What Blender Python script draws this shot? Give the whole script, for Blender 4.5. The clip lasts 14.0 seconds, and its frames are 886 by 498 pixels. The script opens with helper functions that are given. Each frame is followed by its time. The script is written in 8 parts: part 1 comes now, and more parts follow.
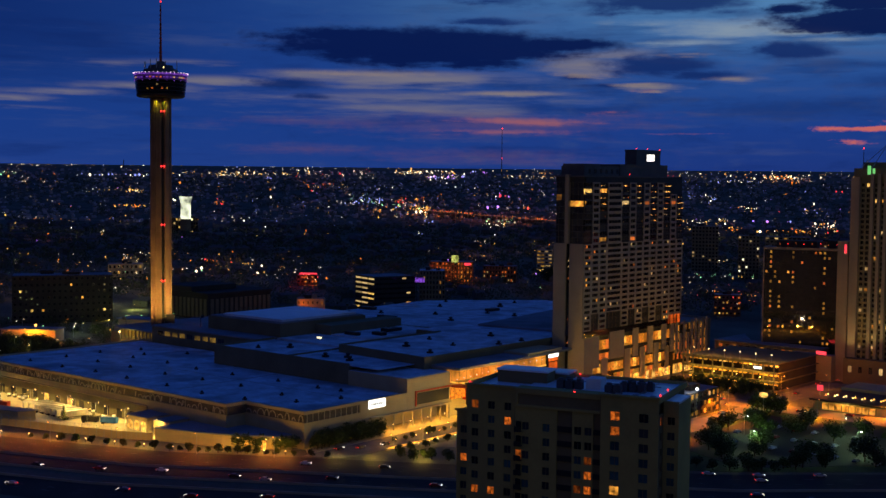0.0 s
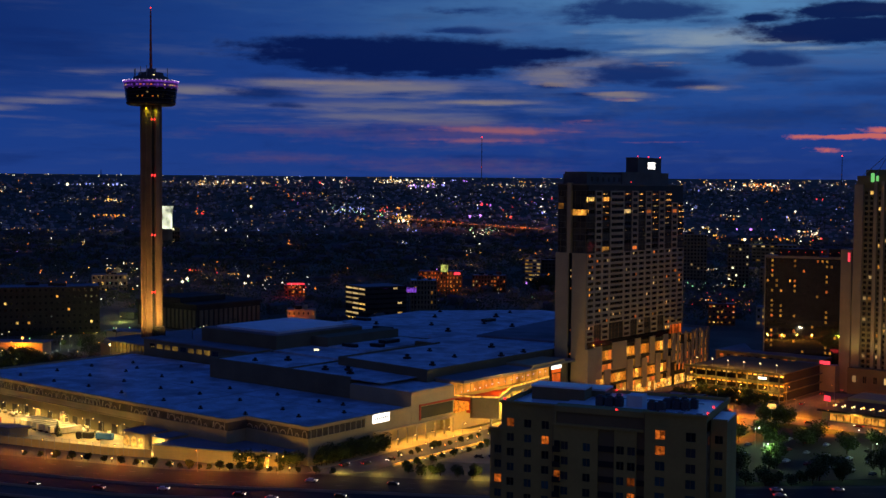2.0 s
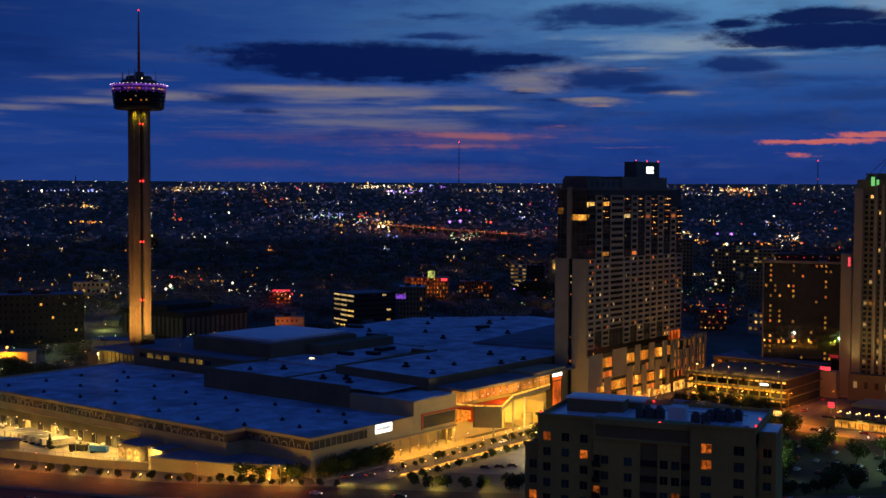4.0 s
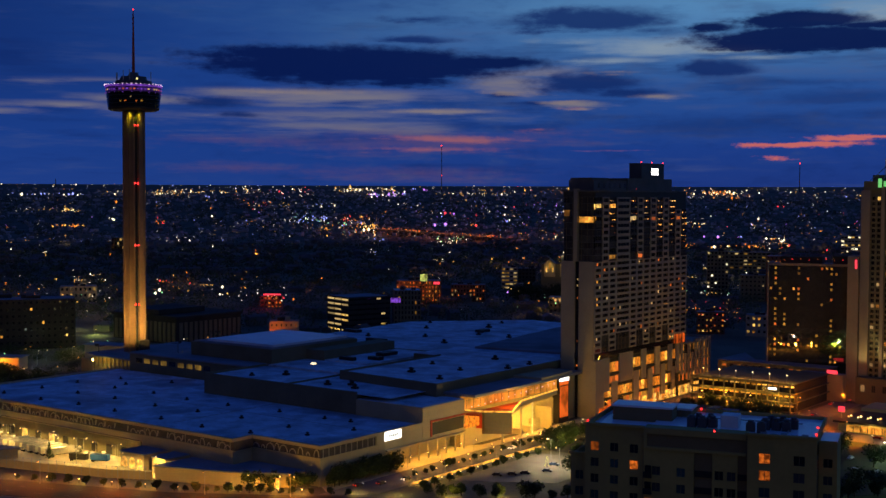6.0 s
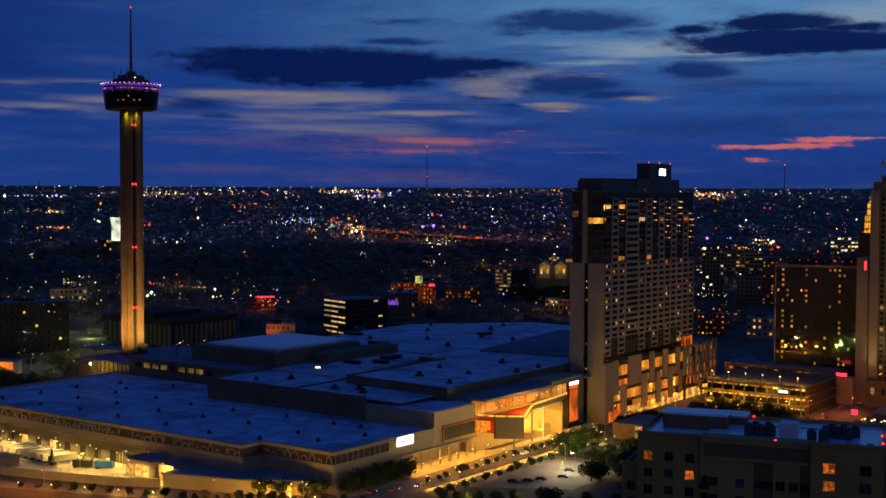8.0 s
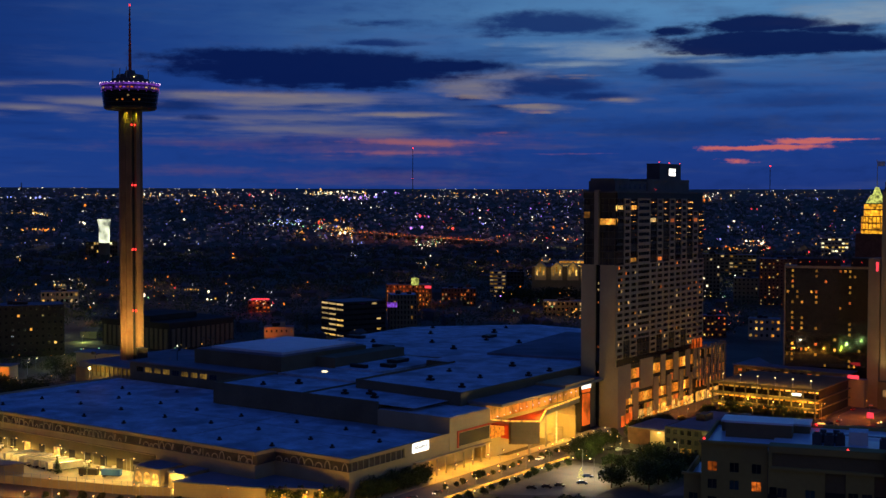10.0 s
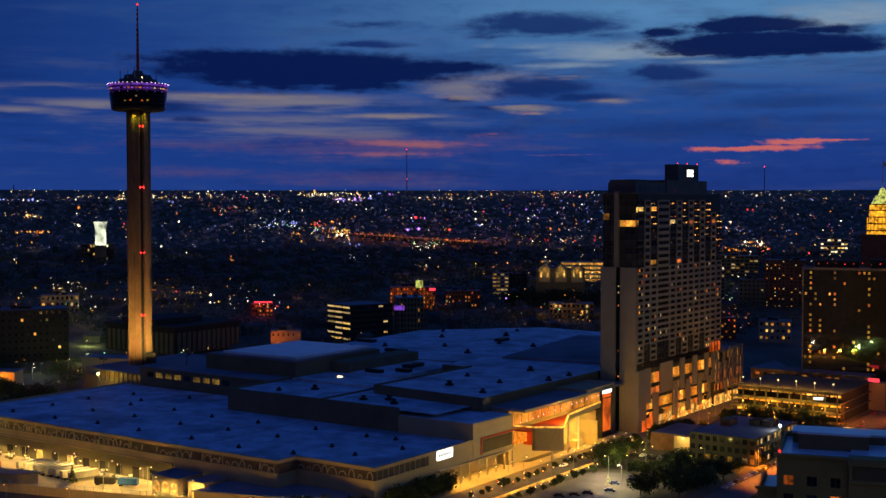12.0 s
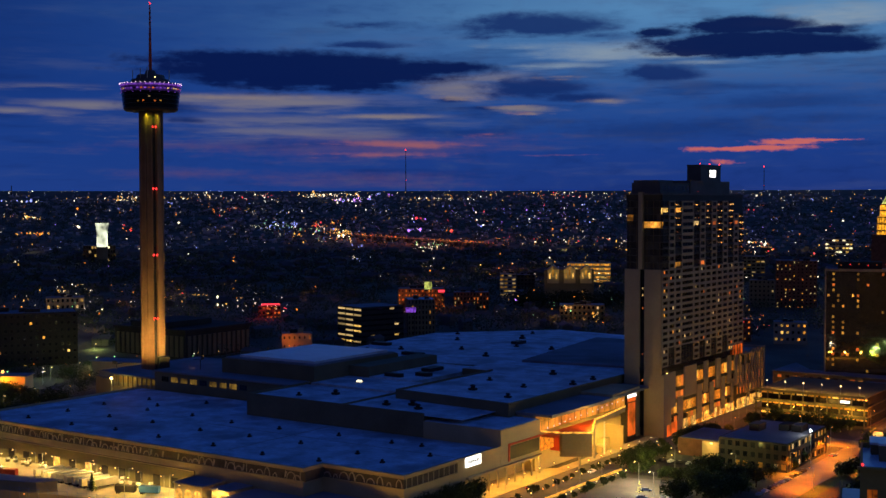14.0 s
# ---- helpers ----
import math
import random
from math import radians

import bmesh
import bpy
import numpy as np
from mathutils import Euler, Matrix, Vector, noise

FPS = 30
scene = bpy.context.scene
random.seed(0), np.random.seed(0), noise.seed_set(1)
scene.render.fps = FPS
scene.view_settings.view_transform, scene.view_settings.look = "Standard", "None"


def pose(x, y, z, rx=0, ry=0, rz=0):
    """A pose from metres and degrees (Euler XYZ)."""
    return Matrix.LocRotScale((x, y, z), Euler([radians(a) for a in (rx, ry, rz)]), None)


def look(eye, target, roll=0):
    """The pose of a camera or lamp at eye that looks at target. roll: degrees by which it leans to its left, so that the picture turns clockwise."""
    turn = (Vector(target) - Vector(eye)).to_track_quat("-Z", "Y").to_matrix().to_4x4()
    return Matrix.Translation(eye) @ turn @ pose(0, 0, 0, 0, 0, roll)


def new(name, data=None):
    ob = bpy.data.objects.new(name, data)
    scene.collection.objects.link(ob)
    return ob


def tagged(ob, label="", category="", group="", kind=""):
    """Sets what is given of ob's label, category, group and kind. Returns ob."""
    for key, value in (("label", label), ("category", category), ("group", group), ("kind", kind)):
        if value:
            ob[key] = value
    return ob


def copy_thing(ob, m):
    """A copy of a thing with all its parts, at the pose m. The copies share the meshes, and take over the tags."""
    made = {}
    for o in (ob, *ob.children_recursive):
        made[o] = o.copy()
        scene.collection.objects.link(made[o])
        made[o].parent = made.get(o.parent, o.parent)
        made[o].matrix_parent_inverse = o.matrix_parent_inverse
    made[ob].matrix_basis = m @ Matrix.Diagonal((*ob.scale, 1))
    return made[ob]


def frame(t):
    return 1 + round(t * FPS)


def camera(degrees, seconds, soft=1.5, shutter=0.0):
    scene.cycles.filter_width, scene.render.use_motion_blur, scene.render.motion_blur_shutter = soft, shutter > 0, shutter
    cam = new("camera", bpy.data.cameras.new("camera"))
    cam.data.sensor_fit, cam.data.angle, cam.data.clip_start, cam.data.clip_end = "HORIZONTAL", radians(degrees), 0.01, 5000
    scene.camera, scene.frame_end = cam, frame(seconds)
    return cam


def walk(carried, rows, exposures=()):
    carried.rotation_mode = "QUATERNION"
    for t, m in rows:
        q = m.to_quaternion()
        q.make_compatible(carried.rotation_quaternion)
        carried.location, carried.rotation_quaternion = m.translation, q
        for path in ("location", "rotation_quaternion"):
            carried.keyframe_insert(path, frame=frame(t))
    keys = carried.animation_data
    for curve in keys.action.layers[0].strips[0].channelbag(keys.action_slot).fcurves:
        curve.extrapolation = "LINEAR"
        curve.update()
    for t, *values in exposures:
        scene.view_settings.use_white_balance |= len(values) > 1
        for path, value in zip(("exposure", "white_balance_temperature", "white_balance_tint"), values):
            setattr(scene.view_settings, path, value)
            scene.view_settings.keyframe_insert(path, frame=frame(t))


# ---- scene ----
cam = camera(39.2, 14.0)
METRES, EYE, TILT, LEAN, TURN = 119.4, 115.4, 0.0, 0.0, 40.2
ROWS = [
    (0.0, 0.0, 0.0, 0.0, 0.03, -3.21, -0.57),
    (0.5, -0.0279, 0.0292, 0.0007, -0.19, -3.1, -0.54),
    (1.0, -0.0532, 0.0534, -0.0002, -0.44, -2.99, -0.51),
    (1.5, -0.0808, 0.0816, -0.0009, -0.75, -2.88, -0.46),
    (2.0, -0.1058, 0.1067, -0.0012, -1.06, -2.8, -0.42),
    (2.5, -0.1308, 0.1304, -0.0015, -1.37, -2.73, -0.38),
    (3.0, -0.1558, 0.1542, -0.0022, -1.67, -2.66, -0.34),
    (5.5, -0.2911, 0.2784, -0.0089, -3.03, -2.41, -0.23),
    (6.0, -0.3161, 0.3013, -0.0105, -3.23, -2.38, -0.22),
    (6.5, -0.3438, 0.3274, -0.0118, -3.45, -2.35, -0.21),
    (7.0, -0.3689, 0.3514, -0.0133, -3.65, -2.33, -0.2),
    (7.5, -0.3936, 0.3737, -0.0137, -3.85, -2.32, -0.2),
    (8.0, -0.4181, 0.3967, -0.0147, -4.06, -2.3, -0.2),
    (10.5, -0.5521, 0.5214, -0.018, -5.04, -2.21, -0.1),
    (11.0, -0.5772, 0.5445, -0.0175, -5.15, -2.19, -0.07),
    (11.5, -0.6047, 0.5706, -0.0165, -5.25, -2.18, -0.03),
    (12.0, -0.6292, 0.5939, -0.0154, -5.33, -2.17, 0.0),
    (12.5, -0.6503, 0.6143, -0.014, -5.38, -2.17, 0.03),
    (13.0, -0.6747, 0.6375, -0.0132, -5.44, -2.16, 0.06),
    (13.5, -0.7017, 0.6635, -0.0128, -5.49, -2.15, 0.09),
    (14.0, -0.7253, 0.6876, -0.0117, -5.53, -2.15, 0.1),
]
walk(cam, [(t, pose(0, 0, EYE, TILT, LEAN, TURN) @ pose(METRES * x, METRES * y, METRES * z, 90 + pitch, roll, yaw)) for t, x, y, z, yaw, pitch, roll in ROWS])


# ---- light ----
VIEW = radians(40.2)
world = bpy.data.worlds.new("dusk_sky")
scene.world = world
world.use_nodes = True
wt = world.node_tree
wt.nodes.clear()


def wn(kind, **settings):
    n = wt.nodes.new(kind)
    for key, value in settings.items():
        if key == "op":
            n.operation = value
        elif key == "clamp":
            n.use_clamp = value
    return n


def wmath(op, a, b=None, c=None, clamp=False):
    n = wn("ShaderNodeMath", op=op, clamp=clamp)
    for i, value in enumerate((a, b, c)):
        if value is None:
            continue
        if isinstance(value, (int, float)):
            n.inputs[i].default_value = value
        else:
            wt.links.new(value, n.inputs[i])
    return n.outputs[0]


def wvec(op, a, b=None):
    n = wn("ShaderNodeVectorMath", op=op)
    for i, value in enumerate((a, b)):
        if value is None:
            continue
        if isinstance(value, (tuple, list)):
            n.inputs[i].default_value = value
        else:
            wt.links.new(value, n.inputs[i])
    return n.outputs["Value"] if op in ("DOT_PRODUCT", "LENGTH") else n.outputs[0]


def wmix(fac, a, b, blend="MIX"):
    n = wn("ShaderNodeMix")
    n.data_type, n.blend_type = "RGBA", blend
    for i, value in ((0, fac), (6, a), (7, b)):
        if isinstance(value, (int, float)):
            n.inputs[i].default_value = value
        elif isinstance(value, tuple):
            n.inputs[i].default_value = (*value, 1)
        else:
            wt.links.new(value, n.inputs[i])
    return n.outputs[2]


def wramp(value, stops, smooth=False):
    n = wn("ShaderNodeValToRGB")
    if smooth:
        n.color_ramp.interpolation = "EASE"
    els = n.color_ramp.elements
    while len(els) < len(stops):
        els.new(0.5)
    for e, (p, c) in zip(els, stops):
        e.position, e.color = p, (*c, 1)
    wt.links.new(value, n.inputs[0])
    return n.outputs[0]


def wsmooth(value, lo, hi):
    n = wn("ShaderNodeMapRange")
    n.interpolation_type = "SMOOTHSTEP"
    wt.links.new(value, n.inputs[0])
    n.inputs[1].default_value, n.inputs[2].default_value = lo, hi
    return n.outputs[0]


coords = wn("ShaderNodeTexCoord").outputs["Generated"]
ahead = wvec("DOT_PRODUCT", coords, (-math.sin(VIEW), math.cos(VIEW), 0))
side = wvec("DOT_PRODUCT", coords, (math.cos(VIEW), math.sin(VIEW), 0))
sep = wn("ShaderNodeSeparateXYZ")
wt.links.new(coords, sep.inputs[0])
az = wmath("MULTIPLY", wmath("ARCTAN2", side, ahead), 57.2958)
el = wmath("SUBTRACT", wmath("MULTIPLY", wmath("ARCSINE", sep.outputs[2]), 57.2958), 0.5)


def wnoise(su, sv, scale, detail, offset):
    comb = wn("ShaderNodeCombineXYZ")
    wt.links.new(wmath("MULTIPLY", az, su), comb.inputs[0])
    wt.links.new(wmath("MULTIPLY", el, sv), comb.inputs[1])
    comb.inputs[2].default_value = offset
    n = wn("ShaderNodeTexNoise")
    n.inputs["Scale"].default_value, n.inputs["Detail"].default_value = scale, detail
    n.inputs["Roughness"].default_value = 0.6
    wt.links.new(comb.outputs[0], n.inputs["Vector"])
    return n.outputs[0]


fine = wmath("SUBTRACT", wnoise(0.62, 1.7, 1.0, 9.0, 3.1), 0.5)
tufts = wmath("SUBTRACT", wnoise(1.9, 4.2, 1.0, 6.0, 5.3), 0.5)
broad = wmath("SUBTRACT", wnoise(0.10, 0.55, 1.0, 4.0, 9.7), 0.5)
wisps = wmath("SUBTRACT", wnoise(0.16, 1.7, 1.0, 7.0, 17.3), 0.5)
spot = wn("ShaderNodeCombineXYZ")
wt.links.new(wmath("ADD", az, wmath("MULTIPLY", fine, 2.4)), spot.inputs[0])
wt.links.new(wmath("ADD", el, wmath("MULTIPLY", wisps, 0.55)), spot.inputs[1])


def bank(cells):
    """Soft-edged cloud banks: (azimuth, elevation, half width, half height, weight) in degrees."""
    total = None
    for u, v, hu, hv, weight in cells:
        away = wvec("LENGTH", wvec("MULTIPLY", wvec("SUBTRACT", spot.outputs[0], (u, v, 0)), (1 / hu, 1 / hv, 0)))
        body = wmath("MULTIPLY", wmath("SUBTRACT", 1.0, away), weight)
        total = body if total is None else wmath("MAXIMUM", total, body)
    return total


# the clear dusk sky: deep blue to the south, paler above the sunset
clear_cold = wramp(wmath("DIVIDE", el, 90.0), [(0.0, (0.013, 0.045, 0.23)), (0.02, (0.010, 0.044, 0.235)), (0.05, (0.010, 0.045, 0.23)), (0.09, (0.011, 0.048, 0.22)), (0.16, (0.006, 0.034, 0.18)), (0.3, (0.004, 0.026, 0.16)), (1.0, (0.003, 0.021, 0.145))])
clear_warm = wramp(wmath("DIVIDE", el, 90.0), [(0.0, (0.012, 0.036, 0.20)), (0.02, (0.011, 0.044, 0.235)), (0.05, (0.02, 0.078, 0.29)), (0.088, (0.085, 0.23, 0.45)), (0.2, (0.018, 0.075, 0.26)), (0.45, (0.005, 0.030, 0.17)), (1.0, (0.003, 0.021, 0.145))])
sky = wmix(wsmooth(wmath("ADD", az, wmath("MULTIPLY", broad, 16.0)), -12.0, 17.0), clear_cold, clear_warm)
sky = wmix(wmath("MULTIPLY", wmath("MULTIPLY", wsmooth(az, -6.0, -22.0), wsmooth(el, 2.0, 6.0)), 0.95), sky, (0.0046, 0.022, 0.138))
# faint streaks through the clear air
sky = wmix(wmath("MULTIPLY", wmath("MULTIPLY", wsmooth(wisps, 0.0, 0.28), wsmooth(el, 12.0, 4.0)), 0.30), sky, (0.075, 0.10, 0.22))
sky = wmix(wmath("MULTIPLY", wmath("MULTIPLY", wsmooth(wmath("SUBTRACT", broad, wisps), 0.02, 0.3), wsmooth(el, 12.0, 4.0)), 0.45), sky, (0.004, 0.016, 0.11))
# broken grey-blue cloud over most of the view
veil = wmath("ADD", fine, wmath("MULTIPLY", broad, 0.9))
there = wmath("MULTIPLY", wsmooth(el, 14.0, 5.0), wsmooth(az, -20.0, 2.0))
sky = wmix(wmath("MULTIPLY", wmath("MULTIPLY", wsmooth(veil, -0.02, 0.35), there), 0.38), sky, (0.055, 0.085, 0.20))
sky = wmix(wmath("MULTIPLY", wmath("MULTIPLY", wsmooth(veil, -0.05, -0.4), there), 0.45), sky, (0.005, 0.020, 0.12))
edge = wmath("ADD", wmath("MULTIPLY", wisps, 1.1), wmath("ADD", wmath("MULTIPLY", fine, 0.95), wmath("MULTIPLY", tufts, 0.45)))
# pale grey bands of high cloud, one of them climbing from the south
climb = bank([(-19.5, 2.85, 3.0, 0.22, 0.8), (-16.8, 3.15, 3.2, 0.22, 0.9), (-13.6, 3.5, 3.4, 0.24, 0.9), (-10.2, 3.85, 3.4, 0.28, 0.9), (-6.6, 4.15, 3.6, 0.34, 0.9), (-19.0, 2.4, 3.6, 0.15, 0.6), (-12.0, 4.6, 4.0, 0.2, 0.5)])
level = bank([(-1.0, 4.05, 7.0, 0.45, 0.95), (6.3, 4.75, 2.6, 0.5, 0.9), (9.3, 3.7, 1.9, 0.26, 1.2), (3.2, 3.4, 4.0, 0.2, 0.85), (-3.0, 3.2, 8.0, 0.35, 0.5), (13.0, 4.05, 1.6, 0.22, 0.8), (-1.0, 2.7, 8.0, 0.4, 0.5), (8.0, 5.2, 3.0, 0.4, 0.6)])
pale = wmath("ADD", wmath("MAXIMUM", climb, level), wmath("MULTIPLY", wisps, 2.0))
sky = wmix(wmath("MULTIPLY", wsmooth(pale, -0.15, 1.05), 0.88), sky, (0.185, 0.17, 0.21))
bright = wmath("ADD", bank([(12.6, 6.3, 6.0, 0.8, 0.75), (15.6, 6.1, 2.8, 0.3, 1.2), (11.0, 5.7, 3.4, 0.25, 0.8), (9.4, 6.5, 3.0, 0.4, 0.6), (17.4, 5.7, 2.6, 0.2, 0.8), (23.5, 7.6, 5.0, 0.8, 0.8)]), wmath("ADD", wmath("MULTIPLY", wisps, 1.5), wmath("MULTIPLY", fine, 0.5)))
sky = wmix(wmath("MULTIPLY", wsmooth(bright, 0.0, 1.1), 0.85), sky, (0.26, 0.33, 0.40))
# thinner blue-grey clouds
dusky = wmath("ADD", bank([(9.9, 7.5, 4.6, 0.75, 1.3), (12.5, 6.95, 2.5, 0.35, 0.7), (9.7, 4.75, 3.2, 0.65, 1.2), (11.8, 4.25, 2.2, 0.3, 1.0), (15.3, 5.3, 2.3, 0.5, 1.3), (1.7, 6.7, 2.4, 0.24, 0.9), (2.2, 7.5, 2.8, 0.3, 0.7), (-7.2, 3.75, 2.0, 0.4, 1.0),
                           (-6.0, 3.2, 1.2, 0.15, 0.8), (5.8, 4.2, 1.0, 0.2, 1.0), (7.4, 3.75, 1.3, 0.15, 0.9)]), edge)
sky = wmix(wmath("MULTIPLY", wsmooth(dusky, -0.05, 0.8), 0.9), sky, (0.0055, 0.022, 0.125))
faint = wmath("ADD", bank([(21.0, 3.95, 5.0, 0.45, 0.9), (16.0, 2.8, 7.0, 0.6, 0.9), (19.0, 4.6, 4.0, 0.25, 0.7), (22.0, 3.2, 4.0, 0.25, 0.7)]), edge)
sky = wmix(wmath("MULTIPLY", wsmooth(faint, -0.1, 0.9), 0.55), sky, (0.006, 0.026, 0.14))
# the heavy, lens-shaped clouds
dark = wmath("ADD", bank([(-0.9, 5.5, 7.8, 1.0, 1.9), (-3.6, 5.95, 5.2, 0.5, 1.2), (4.8, 5.6, 4.2, 0.42, 1.4), (1.6, 4.8, 3.0, 0.36, 1.0), (19.4, 6.5, 5.4, 0.72, 1.8), (19.1, 7.3, 3.2, 0.5, 1.5), (23.0, 6.4, 2.6, 0.5, 1.1), (15.2, 7.1, 1.4, 0.28, 1.1), (22.0, 7.0, 3.0, 0.3, 1.0), (17.0, 6.2, 2.4, 0.3, 1.0)]), wmath("ADD", wmath("MULTIPLY", edge, 1.1), wmath("MULTIPLY", tufts, 0.15)))
sky = wmix(wmath("MULTIPLY", wsmooth(dark, -0.1, 0.7), 0.97), sky, (0.002, 0.0088, 0.07))
# thin sunlit edges of the lower clouds
rims = wmath("ADD", bank([(8.7, 3.8, 1.8, 0.16, 1.2), (9.6, 3.5, 1.2, 0.1, 1.0), (6.0, 4.3, 2.0, 0.18, 0.9), (12.8, 4.1, 1.3, 0.15, 0.9), (3.0, 3.45, 3.2, 0.14, 0.8), (-4.0, 4.3, 5.0, 0.16, 0.7), (11.0, 5.15, 2.2, 0.12, 0.7)]), wmath("ADD", wmath("MULTIPLY", wisps, 1.6), wmath("MULTIPLY", tufts, 0.8)))
sky = wmix(wmath("MULTIPLY", wsmooth(rims, 0.0, 1.0), 0.75), sky, (0.24, 0.19, 0.19))
# the last red light under the low streaks
rough = wmath("ADD", wmath("MULTIPLY", wisps, 2.0), wmath("MULTIPLY", tufts, 0.8))
blush = wmath("ADD", bank([(1.6, 2.0, 6.5, 0.6, 0.8), (2.0, 0.6, 6.0, 0.35, 0.6), (-5.0, 2.0, 4.5, 0.3, 0.5), (-6.0, 0.8, 3.0, 0.25, 0.5), (8.0, 2.4, 2.6, 0.3, 0.6)]), rough)
sky = wmix(wmath("MULTIPLY", wsmooth(blush, -0.3, 1.0), 0.55), sky, (0.115, 0.062, 0.145))
glow = wmath("ADD", bank([(3.0, 2.2, 4.2, 0.22, 0.95), (2.6, 1.7, 4.4, 0.16, 0.75), (7.4, 2.5, 1.7, 0.16, 1.0), (11.2, 1.6, 3.6, 0.09, 0.6), (0.4, 2.1, 3.0, 0.14, 0.6), (9.2, 3.55, 1.5, 0.14, 0.6)]), rough)
sky = wmix(wmath("MULTIPLY", wsmooth(glow, 0.0, 1.1), 0.75), sky, (0.34, 0.11, 0.13))
ember = wmath("ADD", bank([(19.2, 1.85, 3.8, 0.17, 1.2), (18.2, 1.3, 1.1, 0.10, 0.55), (22.3, 2.2, 2.6, 0.12, 1.1), (21.0, 2.1, 2.2, 0.18, 1.0)]), wmath("ADD", wmath("MULTIPLY", fine, 1.0), wmath("MULTIPLY", tufts, 1.5)))
sky = wmix(wmath("MULTIPLY", wsmooth(ember, 0.05, 0.8), 0.8), sky, (0.66, 0.15, 0.10))
# an unseen inner-city glow, added low in the sky behind the walk to warm walls
behind = wmath("MULTIPLY", wsmooth(wmath("ABSOLUTE", az), 75.0, 125.0), wsmooth(el, 26.0, 2.0))
sky = wmix(behind, sky, (0.115, 0.078, 0.014))
back = wn("ShaderNodeBackground")
back.inputs["Strength"].default_value = 1.0
wt.links.new(sky, back.inputs["Color"])
wout = wn("ShaderNodeOutputWorld")
wt.links.new(back.outputs[0], wout.inputs["Surface"])


def lamp(x, y, z, watts, colour, size=0.4, kind="POINT", target=None, spread=1.2, blend=0.9):
    """A real lamp's light at its bulb."""
    data = bpy.data.lights.new("lamp_light", kind)
    data.energy, data.color = watts, colour
    ob = new("lamp_light", data)
    if kind == "AREA":
        data.shape, data.size, data.size_y = "RECTANGLE", size[0], size[1]
    else:
        data.shadow_soft_size = size
    if kind == "SPOT":
        data.spot_size, data.spot_blend = spread, blend
    ob.matrix_world = look((x, y, z), target) if target else pose(x, y, z)
    return ob


AMBER, SODIUM, WARM, COOL = (1.0, 0.40, 0.025), (1.0, 0.21, 0.008), (1.0, 0.60, 0.12), (0.8, 0.9, 1.0)


# ---- materials ----
def surface(name, colour, rough=0.8, metal=0.0, vary=0.25, scale=0.15, grain=2.0, bump=0.15, stain=None, stain_amount=0.0, random_tint=0.0):
    """A procedural surface: base colour with broad stains, fine grain and relief, in world metres."""
    m = bpy.data.materials.new(name)
    m.use_nodes = True
    t = m.node_tree
    b = t.nodes["Principled BSDF"]
    b.inputs["Roughness"].default_value, b.inputs["Metallic"].default_value = rough, metal
    b.inputs["Specular IOR Level"].default_value = 0.5 if rough < 0.4 else 0.2
    geo = t.nodes.new("ShaderNodeNewGeometry")
    big, small = t.nodes.new("ShaderNodeTexNoise"), t.nodes.new("ShaderNodeTexNoise")
    for n, s, d in ((big, scale, 5.0), (small, grain, 4.0)):
        n.inputs["Scale"].default_value, n.inputs["Detail"].default_value = s, d
        t.links.new(geo.outputs["Position"], n.inputs["Vector"])
    add = t.nodes.new("ShaderNodeMath")
    add.operation = "MULTIPLY_ADD"
    t.links.new(small.outputs[0], add.inputs[0])
    add.inputs[1].default_value = 0.45
    t.links.new(big.outputs[0], add.inputs[2])
    ramp = t.nodes.new("ShaderNodeValToRGB")
    e = ramp.color_ramp.elements
    e[0].position, e[0].color = 0.45, (*[c * (1 - vary) for c in colour], 1)
    e[1].position, e[1].color = 1.0, (*[min(1, c * (1 + vary)) for c in colour], 1)
    t.links.new(add.outputs[0], ramp.inputs[0])
    last = ramp.outputs[0]
    if stain:
        spots = t.nodes.new("ShaderNodeTexNoise")
        spots.inputs["Scale"].default_value, spots.inputs["Detail"].default_value = scale * 0.4, 7.0
        t.links.new(geo.outputs["Position"], spots.inputs["Vector"])
        r2 = t.nodes.new("ShaderNodeValToRGB")
        r2.color_ramp.elements[0].position, r2.color_ramp.elements[1].position = 0.52, 0.66
        t.links.new(spots.outputs[0], r2.inputs[0])
        k = t.nodes.new("ShaderNodeMath")
        k.operation = "MULTIPLY"
        k.inputs[1].default_value = stain_amount
        t.links.new(r2.outputs[0], k.inputs[0])
        mix = t.nodes.new("ShaderNodeMix")
        mix.data_type = "RGBA"
        t.links.new(k.outputs[0], mix.inputs[0])
        t.links.new(last, mix.inputs[6])
        mix.inputs[7].default_value = (*stain, 1)
        last = mix.outputs[2]
    if random_tint:
        info = t.nodes.new("ShaderNodeObjectInfo")
        hsv = t.nodes.new("ShaderNodeHueSaturation")
        rng = t.nodes.new("ShaderNodeMapRange")
        rng.inputs[3].default_value, rng.inputs[4].default_value = 1 - random_tint, 1 + random_tint
        t.links.new(info.outputs["Random"], rng.inputs[0])
        t.links.new(rng.outputs[0], hsv.inputs["Value"])
        t.links.new(last, hsv.inputs["Color"])
        last = hsv.outputs[0]
    t.links.new(last, b.inputs["Base Color"])
    if bump:
        bn = t.nodes.new("ShaderNodeBump")
        bn.inputs["Strength"].default_value, bn.inputs["Distance"].default_value = bump, 0.1
        t.links.new(small.outputs[0], bn.inputs["Height"])
        t.links.new(bn.outputs[0], b.inputs["Normal"])
    return m


